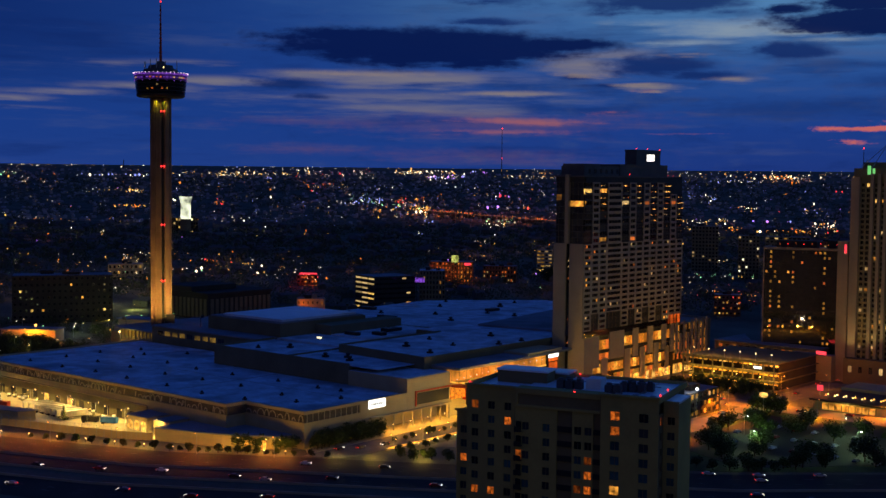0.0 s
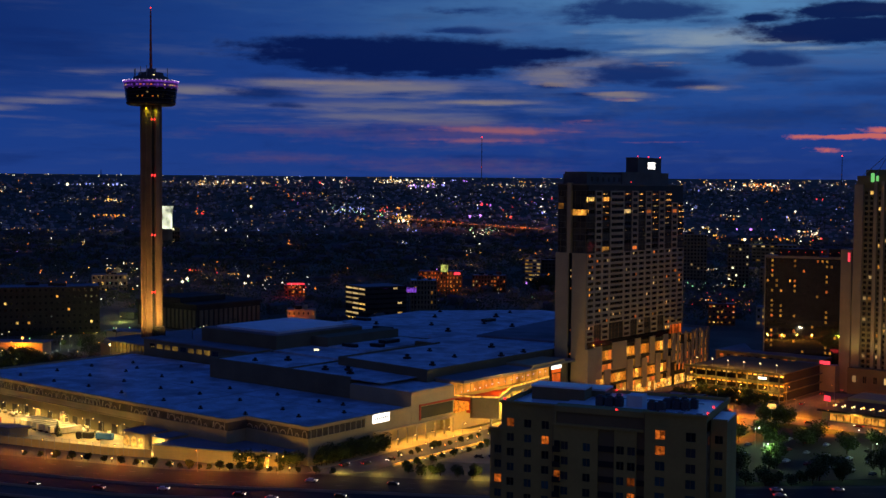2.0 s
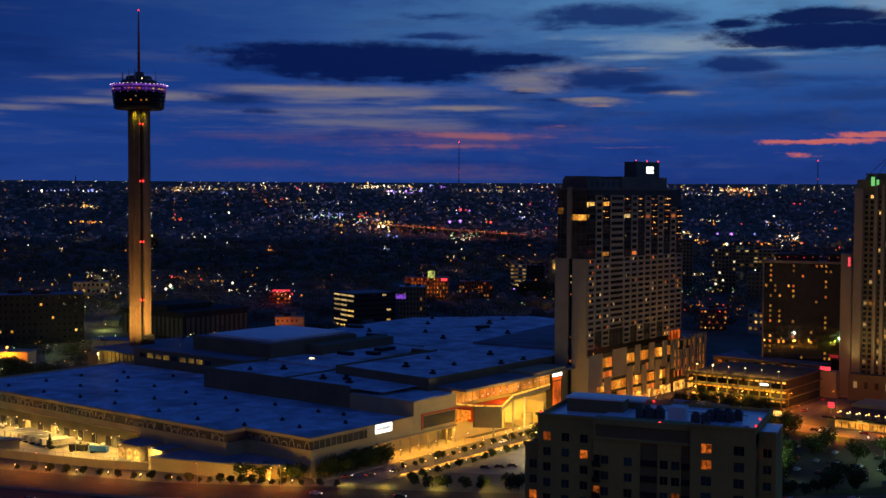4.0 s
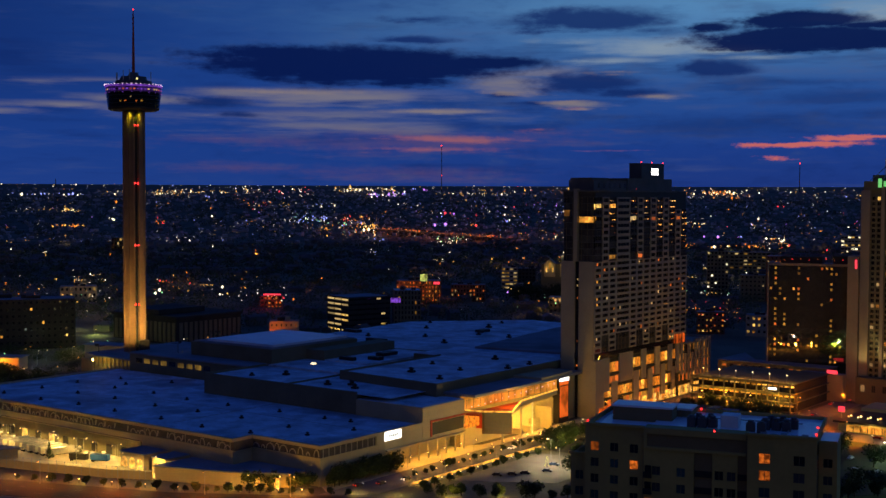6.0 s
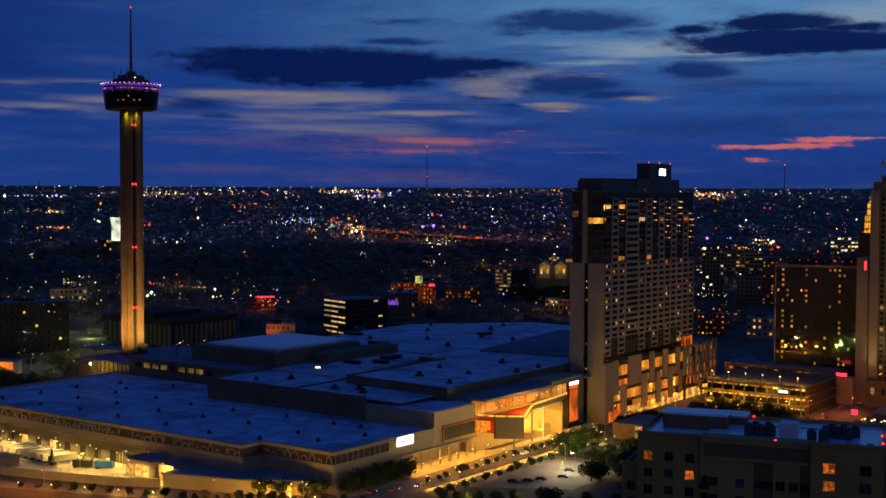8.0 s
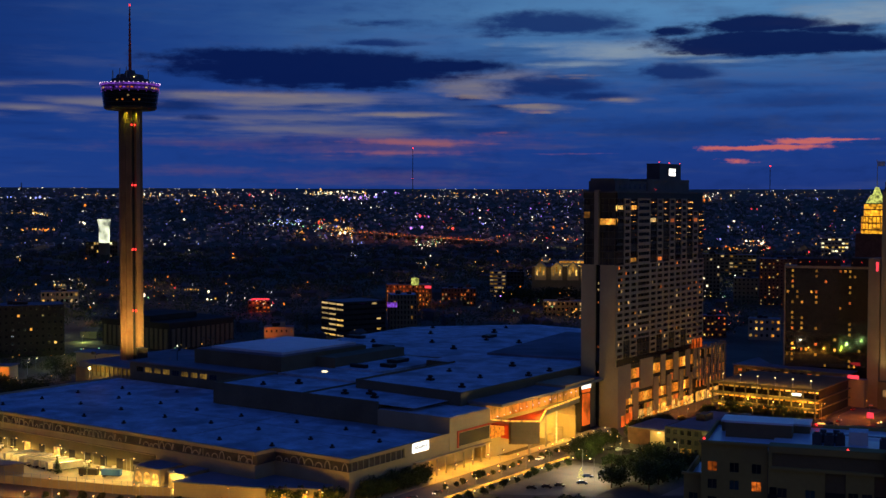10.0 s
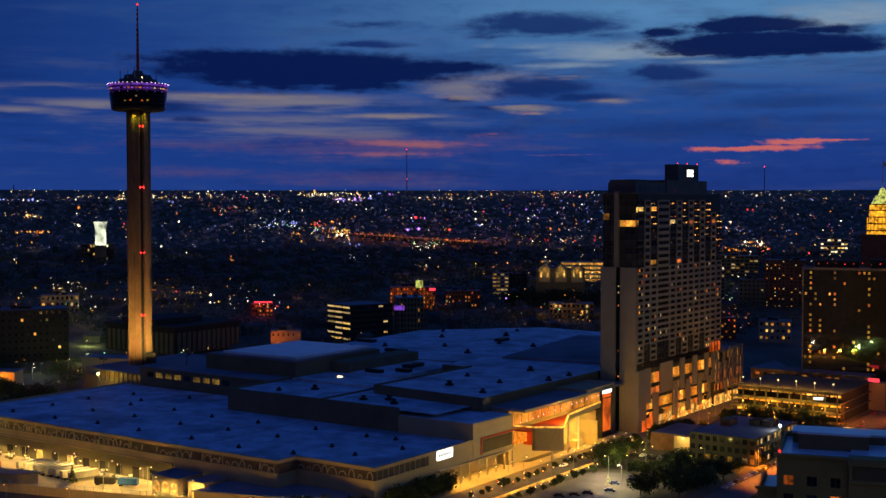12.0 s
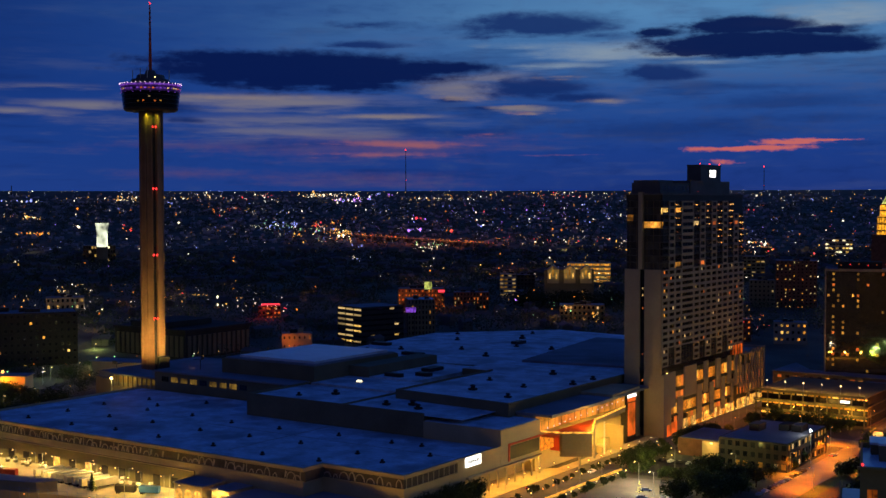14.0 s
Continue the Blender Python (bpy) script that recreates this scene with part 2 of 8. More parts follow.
def shining(name, colour, strength, vary=0.4, sampled=False, streaks=0.0):
    """Something that gives off light: a lit pane, a bulb, a sign."""
    m = bpy.data.materials.new(name)
    m.use_nodes = True
    t = m.node_tree
    b = t.nodes["Principled BSDF"]
    b.inputs["Base Color"].default_value = (*[0.3 * c for c in colour], 1)
    b.inputs["Roughness"].default_value = 0.4
    b.inputs["Emission Color"].default_value = (*colour, 1)
    info = t.nodes.new("ShaderNodeObjectInfo")
    rng = t.nodes.new("ShaderNodeMapRange")
    rng.inputs[3].default_value, rng.inputs[4].default_value = strength * (1 - vary), strength * (1 + vary)
    t.links.new(info.outputs["Random"], rng.inputs[0])
    last = rng.outputs[0]
    if streaks:
        geo = t.nodes.new("ShaderNodeNewGeometry")
        n = t.nodes.new("ShaderNodeTexNoise")
        n.inputs["Scale"].default_value, n.inputs["Detail"].default_value = streaks, 4.0
        t.links.new(geo.outputs["Position"], n.inputs["Vector"])
        r = t.nodes.new("ShaderNodeMapRange")
        r.inputs[1].default_value, r.inputs[2].default_value, r.inputs[3].default_value, r.inputs[4].default_value = 0.35, 0.7, 0.15, 1.9
        t.links.new(n.outputs[0], r.inputs[0])
        k = t.nodes.new("ShaderNodeMath")
        k.operation = "MULTIPLY"
        t.links.new(last, k.inputs[0])
        t.links.new(r.outputs[0], k.inputs[1])
        last = k.outputs[0]
    t.links.new(last, b.inputs["Emission Strength"])
    m.cycles.emission_sampling = "AUTO" if sampled else "NONE"
    return m


M_ground = surface("dry_grass_and_soil", (0.11, 0.105, 0.075), 0.95, vary=0.5, scale=0.02, grain=0.5)
M_asphalt = surface("asphalt", (0.048, 0.040, 0.031), 0.85, vary=0.3, scale=0.08, grain=3.0, stain=(0.03, 0.03, 0.03), stain_amount=0.6)
M_concrete_road = surface("worn_concrete_paving", (0.17, 0.155, 0.13), 0.85, vary=0.25, scale=0.1, grain=2.0, stain=(0.1, 0.095, 0.09), stain_amount=0.6)
M_paving = surface("pale_concrete_paving", (0.42, 0.36, 0.24), 0.85, vary=0.2, scale=0.1, grain=1.5, stain=(0.27, 0.24, 0.19), stain_amount=0.6)
M_grass = surface("mown_grass", (0.05, 0.075, 0.025), 0.95, vary=0.45, scale=0.1, grain=3.0)
M_paint_line = surface("worn_road_marking_paint", (0.2, 0.2, 0.19), 0.7, vary=0.2, grain=5.0)
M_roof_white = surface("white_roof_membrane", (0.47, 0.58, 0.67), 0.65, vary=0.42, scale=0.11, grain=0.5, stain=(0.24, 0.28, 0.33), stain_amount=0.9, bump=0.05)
M_roof_bright = surface("clean_white_roof_membrane", (0.82, 0.84, 0.86), 0.28, vary=0.14, scale=0.07, grain=0.5, stain=(0.42, 0.45, 0.48), stain_amount=0.7, bump=0.05)
M_roof_grey = surface("grey_gravel_roof", (0.22, 0.23, 0.25), 0.9, vary=0.25, scale=0.06, grain=2.0, stain=(0.12, 0.12, 0.13), stain_amount=0.7)
M_limestone = surface("pale_limestone_panel", (0.42, 0.345, 0.20), 0.85, vary=0.14, scale=0.1, grain=1.0, stain=(0.33, 0.27, 0.15), stain_amount=0.5)
M_wall_dim = surface("grey_brown_stucco", (0.17, 0.15, 0.09), 0.9, vary=0.18, scale=0.08, grain=1.0)
M_mural = surface("dark_mural_panel", (0.085, 0.075, 0.065), 0.8, vary=0.4, scale=0.25, grain=1.2)
M_mural_arc = surface("pale_cast_stone_relief", (0.36, 0.33, 0.28), 0.85, vary=0.2, scale=0.3, grain=2.0)
M_concrete = surface("cast_concrete", (0.34, 0.30, 0.22), 0.85, vary=0.15, scale=0.1, grain=1.0, stain=(0.24, 0.22, 0.18), stain_amount=0.5)
M_precast = surface("warm_precast_concrete", (0.28, 0.24, 0.185), 0.85, vary=0.12, scale=0.1, grain=1.0, stain=(0.21, 0.18, 0.14), stain_amount=0.5)
M_tower = surface("rust_toned_tower_concrete", (0.22, 0.135, 0.085), 0.88, vary=0.18, scale=0.12, grain=1.0, stain=(0.15, 0.10, 0.065), stain_amount=0.6)
M_trailer = surface("dull_trailer_panels", (0.42, 0.40, 0.34), 0.6, vary=0.2, scale=0.4, grain=3.0, stain=(0.25, 0.23, 0.2), stain_amount=0.5)
M_stucco_olive = surface("ochre_stucco", (0.42, 0.32, 0.10), 0.9, vary=0.15, scale=0.12, grain=1.2, stain=(0.29, 0.22, 0.10), stain_amount=0.5)
M_stucco_dark = surface("brown_stucco_trim", (0.20, 0.15, 0.075), 0.9, vary=0.15, scale=0.12, grain=1.2)
M_brick = surface("dark_red_brick", (0.16, 0.08, 0.05), 0.9, vary=0.3, scale=0.3, grain=3.0)
M_glass = surface("dark_window_glass", (0.012, 0.014, 0.018), 0.12, vary=0.3, bump=0.0, random_tint=0.4)
M_glass_blue = surface("blue_tinted_glass", (0.055, 0.055, 0.055), 0.08, vary=0.2, bump=0.0, random_tint=0.4)
# The blue sky mirrored in the flats' panes is put into this teal.
M_glass_sky_tint = surface("window_with_sky_reflection_in_colour", (0.035, 0.085, 0.10), 0.25, vary=0.4, bump=0.0, random_tint=0.4)
M_mirror = surface("bronze_mirror_glass", (0.20, 0.17, 0.12), 0.05, 0.75, vary=0.2, scale=0.1, grain=0.6, bump=0.006, random_tint=0.3)
M_plant = surface("weathered_grey_plant_casing", (0.09, 0.095, 0.10), 0.6, 0.2, vary=0.3, grain=3.0)
M_metal_dark = surface("dark_painted_metal", (0.03, 0.03, 0.032), 0.5, 0.3, vary=0.2, grain=4.0)
M_metal = surface("galvanised_metal", (0.35, 0.36, 0.37), 0.45, 0.8, vary=0.2, grain=4.0)
M_white_paint = surface("white_painted_metal", (0.75, 0.75, 0.73), 0.5, vary=0.12, scale=0.4, grain=3.0)
M_red_paint = surface("red_painted_panel", (0.45, 0.06, 0.03), 0.5, vary=0.15, grain=2.0)
M_blue_paint = surface("blue_painted_metal", (0.04, 0.13, 0.38), 0.5, vary=0.15, grain=2.0)
M_bark = surface("bark", (0.09, 0.06, 0.04), 0.95, vary=0.3, grain=6.0)
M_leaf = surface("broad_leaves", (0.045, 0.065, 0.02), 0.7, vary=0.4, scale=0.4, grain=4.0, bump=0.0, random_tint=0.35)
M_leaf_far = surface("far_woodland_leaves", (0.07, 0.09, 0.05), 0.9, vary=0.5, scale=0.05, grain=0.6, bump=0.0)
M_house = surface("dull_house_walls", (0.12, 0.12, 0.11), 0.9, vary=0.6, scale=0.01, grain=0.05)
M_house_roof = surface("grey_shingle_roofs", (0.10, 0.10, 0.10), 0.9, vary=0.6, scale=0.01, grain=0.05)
# Far houses are coloured paler than near ones to stand in for haze.
M_suburb_hazed = surface("suburban_walls_paled_for_haze", (0.29, 0.29, 0.30), 0.9, vary=0.5, scale=0.01, grain=0.05)
M_suburb_roof_hazed = surface("suburban_roofs_paled_for_haze", (0.30, 0.30, 0.31), 0.9, vary=0.5, scale=0.01, grain=0.05)
M_roof_seam = surface("darker_roof_seam", (0.30, 0.31, 0.33), 0.8, vary=0.2)
M_dark_wall = surface("dark_weathered_facade", (0.045, 0.043, 0.038), 0.9, vary=0.25, scale=0.08, grain=1.0)
M_rubber = surface("tyre_rubber", (0.02, 0.02, 0.02), 0.9, vary=0.2)
CAR_PAINTS = [surface("car_paint_" + n, c, 0.3, 0.2, vary=0.08, bump=0.0) for n, c in (("white", (0.7, 0.7, 0.7)), ("black", (0.02, 0.02, 0.022)), ("silver", (0.35, 0.36, 0.37)), ("red", (0.25, 0.02, 0.02)), ("blue", (0.03, 0.06, 0.16)))]
E_amber = shining("amber_lit_window", (1.0, 0.40, 0.05), 0.6, 0.7, streaks=0.5)
E_yellow = shining("yellow_lit_window", (1.0, 0.58, 0.13), 0.8, 0.6, streaks=0.5)
E_pale = shining("pale_lit_window", (1.0, 0.86, 0.5), 1.5, 0.4)
E_hallwin = shining("dim_amber_hall_window", (1.0, 0.5, 0.06), 0.22, 0.5, streaks=0.3)
E_link = shining("faint_amber_gallery_window", (1.0, 0.55, 0.08), 0.10, 0.5, streaks=0.3)
E_flat = shining("curtained_orange_window", (1.0, 0.20, 0.02), 0.30, 0.8, streaks=1.3)
E_dimroom = shining("dimly_lit_room", (1.0, 0.66, 0.25), 0.45, 0.6)
E_orange = shining("orange_lit_window", (1.0, 0.22, 0.03), 0.5, 0.7)
E_shop = shining("bright_shopfront", (1.0, 0.46, 0.06), 1.2, 0.4, streaks=0.45)
E_lobby = shining("glowing_lobby_glass", (1.0, 0.32, 0.025), 0.5, 0.5, streaks=0.8)
E_foyer = shining("glowing_foyer_glass", (1.0, 0.36, 0.04), 0.6, 0.2, streaks=0.1)
# Glow of the added kerb strip, standing for a lit hedge path.
E_kerb_glow = shining("added_kerb_glow", (1.0, 0.5, 0.07), 0.9, 0.2, streaks=0.25)
E_red_panel = shining("orange_red_lit_panel", (1.0, 0.15, 0.015), 0.6, 0.2, streaks=0.12)
E_sign = shining("white_sign_face", (1.0, 0.97, 0.9), 2.6, 0.1)
E_bulb = shining("lamp_bulb", (1.0, 0.72, 0.28), 3.5, 0.2)
E_bulb_orange = shining("sodium_bulb", (1.0, 0.42, 0.08), 3.0, 0.3)
E_bulb_cool = shining("cool_white_bulb", (0.85, 0.93, 1.0), 8.0, 0.2)
E_red = shining("red_beacon", (1.0, 0.03, 0.03), 3.0, 0.3)
E_redsign = shining("red_neon_sign", (1.0, 0.05, 0.08), 1.3, 0.2)
E_violet = shining("violet_neon", (0.36, 0.10, 0.95), 0.42, 0.2, streaks=0.6)
E_violet_dim = shining("violet_washed_wall", (0.22, 0.05, 0.6), 0.11, 0.2, streaks=0.4)
E_pink = shining("pale_pink_bulb", (1.0, 0.65, 0.95), 2.0, 0.3)
E_green = shining("green_floodlit_glass", (0.25, 0.9, 0.25), 0.6, 0.3)
E_gold = shining("gold_floodlit_stone", (1.0, 0.42, 0.02), 1.1, 0.1, streaks=0.3)
E_palegold = shining("pale_gold_floodlit_dome", (0.8, 0.85, 0.18), 0.7, 0.2, streaks=0.3)
E_white_flood = shining("floodlit_white_tower", (0.95, 1.0, 0.7), 0.9, 0.1, streaks=0.05)
E_head = shining("headlight", (1.0, 0.93, 0.75), 4.0, 0.2)
E_tail = shining("tail_light", (1.0, 0.04, 0.02), 1.6, 0.3)
E_dot = {"white": shining("far_white_lights", (1.0, 0.85, 0.55), 2.0), "amber": shining("far_amber_lights", (1.0, 0.5, 0.09), 1.4), "orange": shining("far_sodium_lights", (1.0, 0.26, 0.02), 1.8),
         "red": shining("far_red_lights", (1.0, 0.05, 0.06), 1.8), "blue": shining("far_blue_white_lights", (0.32, 0.38, 1.0), 2.2), "violet": shining("far_violet_lights", (0.55, 0.22, 1.0), 1.8), "green": shining("far_green_lights", (0.35, 1.0, 0.4), 1.2)}


# ---- mesh helpers ----
class Build:
    """Collects faces of one mesh."""

    def __init__(self):
        self.v, self.f = [], []

    def face(self, pts):
        n = len(self.v)
        self.v += [tuple(p) for p in pts]
        self.f.append(tuple(range(n, n + len(pts))))
        return self

    def prism(self, pts, z0, z1, bottom=False):
        n, k = len(self.v), len(pts)
        self.v += [(p[0], p[1], z0) for p in pts] + [(p[0], p[1], z1) for p in pts]
        self.f += [(n + i, n + (i + 1) % k, n + k + (i + 1) % k, n + k + i) for i in range(k)]
        self.f.append(tuple(n + k + i for i in range(k)))
        if bottom:
            self.f.append(tuple(n + i for i in reversed(range(k))))
        return self

    def box(self, x0, y0, z0, x1, y1, z1):
        return self.prism([(x0, y0), (x1, y0), (x1, y1), (x0, y1)], z0, z1, True)

    def obox(self, cx, cy, z0, lx, ly, h, ang=0.0):
        c, s = math.cos(ang), math.sin(ang)
        return self.prism([(cx + c * u - s * w, cy + s * u + c * w) for u, w in ((-lx / 2, -ly / 2), (lx / 2, -ly / 2), (lx / 2, ly / 2), (-lx / 2, ly / 2))], z0, z0 + h, True)

    def cyl(self, cx, cy, z0, z1, r0, r1=None, n=12, turn=0.0):
        r1 = r0 if r1 is None else r1
        k = len(self.v)
        for z, r in ((z0, r0), (z1, r1)):
            self.v += [(cx + r * math.cos(turn + 2 * math.pi * i / n), cy + r * math.sin(turn + 2 * math.pi * i / n), z) for i in range(n)]
        self.f += [(k + i, k + (i + 1) % n, k + n + (i + 1) % n, k + n + i) for i in range(n)]
        self.f += [tuple(k + n + i for i in range(n)), tuple(k + i for i in reversed(range(n)))]
        return self

    def tube(self, p, q, r0, r1, n=6):
        p, q = Vector(p), Vector(q)
        d = (q - p).normalized()
        a = d.orthogonal().normalized()
        b = d.cross(a)
        k = len(self.v)
        for c, r in ((p, r0), (q, r1)):
            self.v += [tuple(c + a * (r * math.cos(2 * math.pi * i / n)) + b * (r * math.sin(2 * math.pi * i / n))) for i in range(n)]
        self.f += [(k + i, k + (i + 1) % n, k + n + (i + 1) % n, k + n + i) for i in range(n)]
        self.f += [tuple(k + n + i for i in range(n)), tuple(k + i for i in reversed(range(n)))]
        return self

    def octa(self, x, y, z, r, rz=None):
        rz = rz or r
        k = len(self.v)
        self.v += [(x + r, y, z), (x, y + r, z), (x - r, y, z), (x, y - r, z), (x, y, z + rz), (x, y, z - rz)]
        self.f += [(k + i, k + (i + 1) % 4, k + 4) for i in range(4)] + [(k + (i + 1) % 4, k + i, k + 5) for i in range(4)]
        return self

    def ball(self, x, y, z, r, n=8, rings=5):
        k = len(self.v)
        for j in range(1, rings):
            a = math.pi * j / rings
            self.v += [(x + r * math.sin(a) * math.cos(2 * math.pi * i / n), y + r * math.sin(a) * math.sin(2 * math.pi * i / n), z + r * math.cos(a)) for i in range(n)]
        for j in range(rings - 2):
            self.f += [(k + j * n + i, k + (j + 1) * n + i, k + (j + 1) * n + (i + 1) % n, k + j * n + (i + 1) % n) for i in range(n)]
        self.v += [(x, y, z + r), (x, y, z - r)]
        t = len(self.v) - 2
        self.f += [(t, k + i, k + (i + 1) % n) for i in range(n)] + [(t + 1, k + (rings - 2) * n + (i + 1) % n, k + (rings - 2) * n + i) for i in range(n)]
        return self

    def mesh(self, name, material, shift=(0, 0, 0), smooth=False):
        me = bpy.data.meshes.new(name)
        me.from_pydata([(x - shift[0], y - shift[1], z - shift[2]) for x, y, z in self.v], [], self.f)
        me.materials.append(material)
        if smooth:
            me.shade_smooth()
        me.update()
        return me


def thing(name, x, y, z, label, category, group="", turn=0.0, kind=""):
    """An Empty at a thing's base; its parts hang under it."""
    ob = new(name)
    ob.empty_display_size = 0.5
    ob.matrix_basis = pose(x, y, z, 0, 0, turn)
    return tagged(ob, label, category, group, kind)


def part(name, b, material, parent, label="", smooth=False, local=False):
    """One mesh under a thing. Unless local, b is in the world's metres and the thing is unturned."""
    shift = (0, 0, 0)
    if not local:
        top = parent
        while top is not None:
            shift = tuple(s + t for s, t in zip(shift, top.location))
            top = top.parent
    ob = new(name, b.mesh(name, material, shift, smooth))
    ob.parent = parent
    if label:
        ob["label"] = label
    return ob


def piece(name, me, parent, m, material=None, label=""):
    """A repeat that shares its mesh with its like; m is in the thing's own space."""
    ob = new(name, me)
    ob.parent = parent
    ob.matrix_basis = m
    if material is not None:
        ob.material_slots[0].link = "OBJECT"
        ob.material_slots[0].material = material
    if label:
        ob["label"] = label
    return ob


def setting(name, b, material, label, category, smooth=False):
    ob = new(name, b.mesh(name, material, (0, 0, 0), smooth))
    return tagged(ob, label, category, "", "structure")


# ---- ground ----
def rise(d):
    """The land lifts gently towards the horizon."""
    k = min(1.0, max(0.0, (d - 800) / 350.0))
    return 0.0093 * (d - 500) * k * k * (3 - 2 * k) + (117.0 * ((d - 2000) / 2900.0) ** 1.3 if d > 2000 else 0.0)


b = Build()
rings = [0, 150, 300, 500, 650, 800, 850, 900, 950, 1000, 1050, 1100, 1150, 1300, 1600, 2000] + [2000 + 116 * i for i in range(1, 26)]
SEG = 120
b.v.append((0, 0, 0))
for r in rings[1:]:
    b.v += [(r * math.cos(2 * math.pi * i / SEG), r * math.sin(2 * math.pi * i / SEG), rise(r)) for i in range(SEG)]
b.f += [(0, 1 + i, 1 + (i + 1) % SEG) for i in range(SEG)]
for j in range(len(rings) - 2):
    k = 1 + j * SEG
    b.f += [(k + i, k + SEG + i, k + SEG + (i + 1) % SEG, k + (i + 1) % SEG) for i in range(SEG)]
setting("ground", b, M_ground, "dark grassy city ground reaching the horizon", "ground")

EDGE = [(-900, 150), (-503, 290), (-422, 321), (-382, 346), (-313, 388), (-228, 444), (-185, 484), (60, 700)]


def along(offset):
    """The motorway's far edge, moved towards the near side."""
    out = []
    for i, p in enumerate(EDGE):
        a, c = Vector(EDGE[max(0, i - 1)]), Vector(EDGE[min(len(EDGE) - 1, i + 1)])
        d = (c - a).normalized()
        out.append((p[0] + d.y * offset, p[1] - d.x * offset))
    return out


def ribbon(b, o0, o1, z0, z1=None):
    p, q = along(o0), along(o1)
    for i in range(len(p) - 1):
        if z1 is None:
            b.face([(*q[i], z0), (*q[i + 1], z0), (*p[i + 1], z0), (*p[i], z0)])
        else:
            b.prism([q[i], q[i + 1], p[i + 1], p[i]], z0, z1, True)
    return b


setting("road_frontage", ribbon(Build(), 1, 26, 0.06), M_asphalt, "worn asphalt frontage road beside the motorway", "road")
setting("road_motorway_far", ribbon(Build(), 29, 44, 0.06), M_asphalt, "dark asphalt motorway carriageway", "road")
setting("road_motorway_near", ribbon(Build(), 60, 84, 0.06), M_asphalt, "dark asphalt motorway carriageway", "road")
for n, o in (("barrier_far", 27.5), ("barrier_median", 45.2), ("barrier_near", 58.8)):
    setting(n, ribbon(Build(), o, o + 0.5, 0.0, 0.9), M_concrete, "long low concrete motorway barrier", "barrier")
b = Build()
for o in (9, 17, 36.7, 40.4, 68.5, 72.5):
    p, q = along(o), along(o + 0.18)
    for i in range(len(p) - 1):
        a, c = Vector(p[i]), Vector(p[i + 1])
        w = Vector(q[i]) - a
        steps = max(1, int((c - a).length / 12))
        for s in range(steps):
            e, g = a.lerp(c, s / steps), a.lerp(c, (s + 0.25) / steps)
            b.face([(*e, 0.075), (*(e + w), 0.075), (*(g + w), 0.075), (*g, 0.075)])
setting("lane_markings", b, M_paint_line, "dashed white lane markings on the road", "road marking")


def pad(name, pts, z, material, label, category="road"):
    return setting(name, Build().prism(pts, -0.3, z, False), material, label, category)


pad("road_market_street", [(-374, 352), (-360, 362), (-360, 760), (-374, 760)], 0.08, M_concrete_road, "pale concrete street lit amber")
pad("road_cross_street", [(-359.5, 584), (-120, 584), (-120, 604), (-359.5, 604)], 0.07, M_concrete_road, "wide street under orange lamps")
pad("road_side_street", [(-292, 440), (-278, 452), (-278, 583.5), (-292, 583.5)], 0.085, M_concrete_road, "side street under orange lamps")
pad("road_side_street_north", [(-294, 604.5), (-279, 604.5), (-279, 692), (-294, 692)], 0.085, M_concrete_road, "street running away under orange lamps")
pad("pavement_hall", [(-391, 402.5), (-381.9, 402.5), (-381.9, 362.5), (-374.3, 357), (-374.3, 700), (-380, 700), (-380, 470), (-391, 458)], 0.16, M_paving, "broad pale pavement along the hall", "pavement")
pad("pavement_street", [(-359.6, 366), (-357, 368), (-357, 583), (-359.6, 583)], 0.16, M_concrete_road, "narrow pavement beside the street", "pavement")
pad("pavement_kerb", [(-355, 384), (-352.5, 386), (-352.5, 482), (-355, 482)], 0.12, M_concrete_road, "narrow lit path along the kerb wall", "pavement")
pad("car_park_small", [(-349, 402), (-312, 424), (-312, 476), (-349, 470)], 0.09, M_concrete_road, "pale concrete car park", "car park")
pad("car_park_middle", [(-352, 478), (-300, 482), (-300, 514), (-352, 514)], 0.09, M_asphalt, "asphalt car park with parked cars", "car park")
pad("verge", [(-277.5, 453), (-262, 426), (-232, 446), (-186, 487), (-60, 600), (-60, 650), (-150, 583.5), (-277.5, 583.5)], 0.05, M_grass, "dark grass verge with trees", "grass")
pad("car_park_green", [(-272, 478), (-228, 458), (-170, 520), (-175, 572), (-272, 572)], 0.09, M_asphalt, "dim asphalt car park between trees", "car park")
pad("dock_yard", [(-640, 268), (-524, 306), (-444, 332.5), (-444, 350), (-640, 350)], 0.1, M_paving, "brightly lit concrete loading yard", "yard")
pad("plaza", [(-444, 333), (-386, 354), (-383.2, 361.5), (-444, 350.5)], 0.12, M_concrete_road, "paved forecourt by the hall's corner", "pavement")


# ---- building helpers ----
def pane_mesh(w, h, bars=0, cross=False):
    """A window: glass in slot 0, thin bars in slot 1; it faces -y."""
    b = Build().box(-w / 2, -0.02, -h / 2, w / 2, 0.02, h / 2)
    n = len(b.f)
    for i in range(bars):
        x = -w / 2 + w * (i + 1) / (bars + 1)
        b.box(x - 0.05, -0.07, -h / 2, x + 0.05, -0.021, h / 2)
    if cross:
        b.box(-w / 2, -0.07, -0.05, w / 2, -0.021, 0.05)
    me = b.mesh("window", M_glass)
    me.materials.append(M_stucco_dark)
    for p in me.polygons:
        p.material_index = 0 if p.index < n else 1
    return me


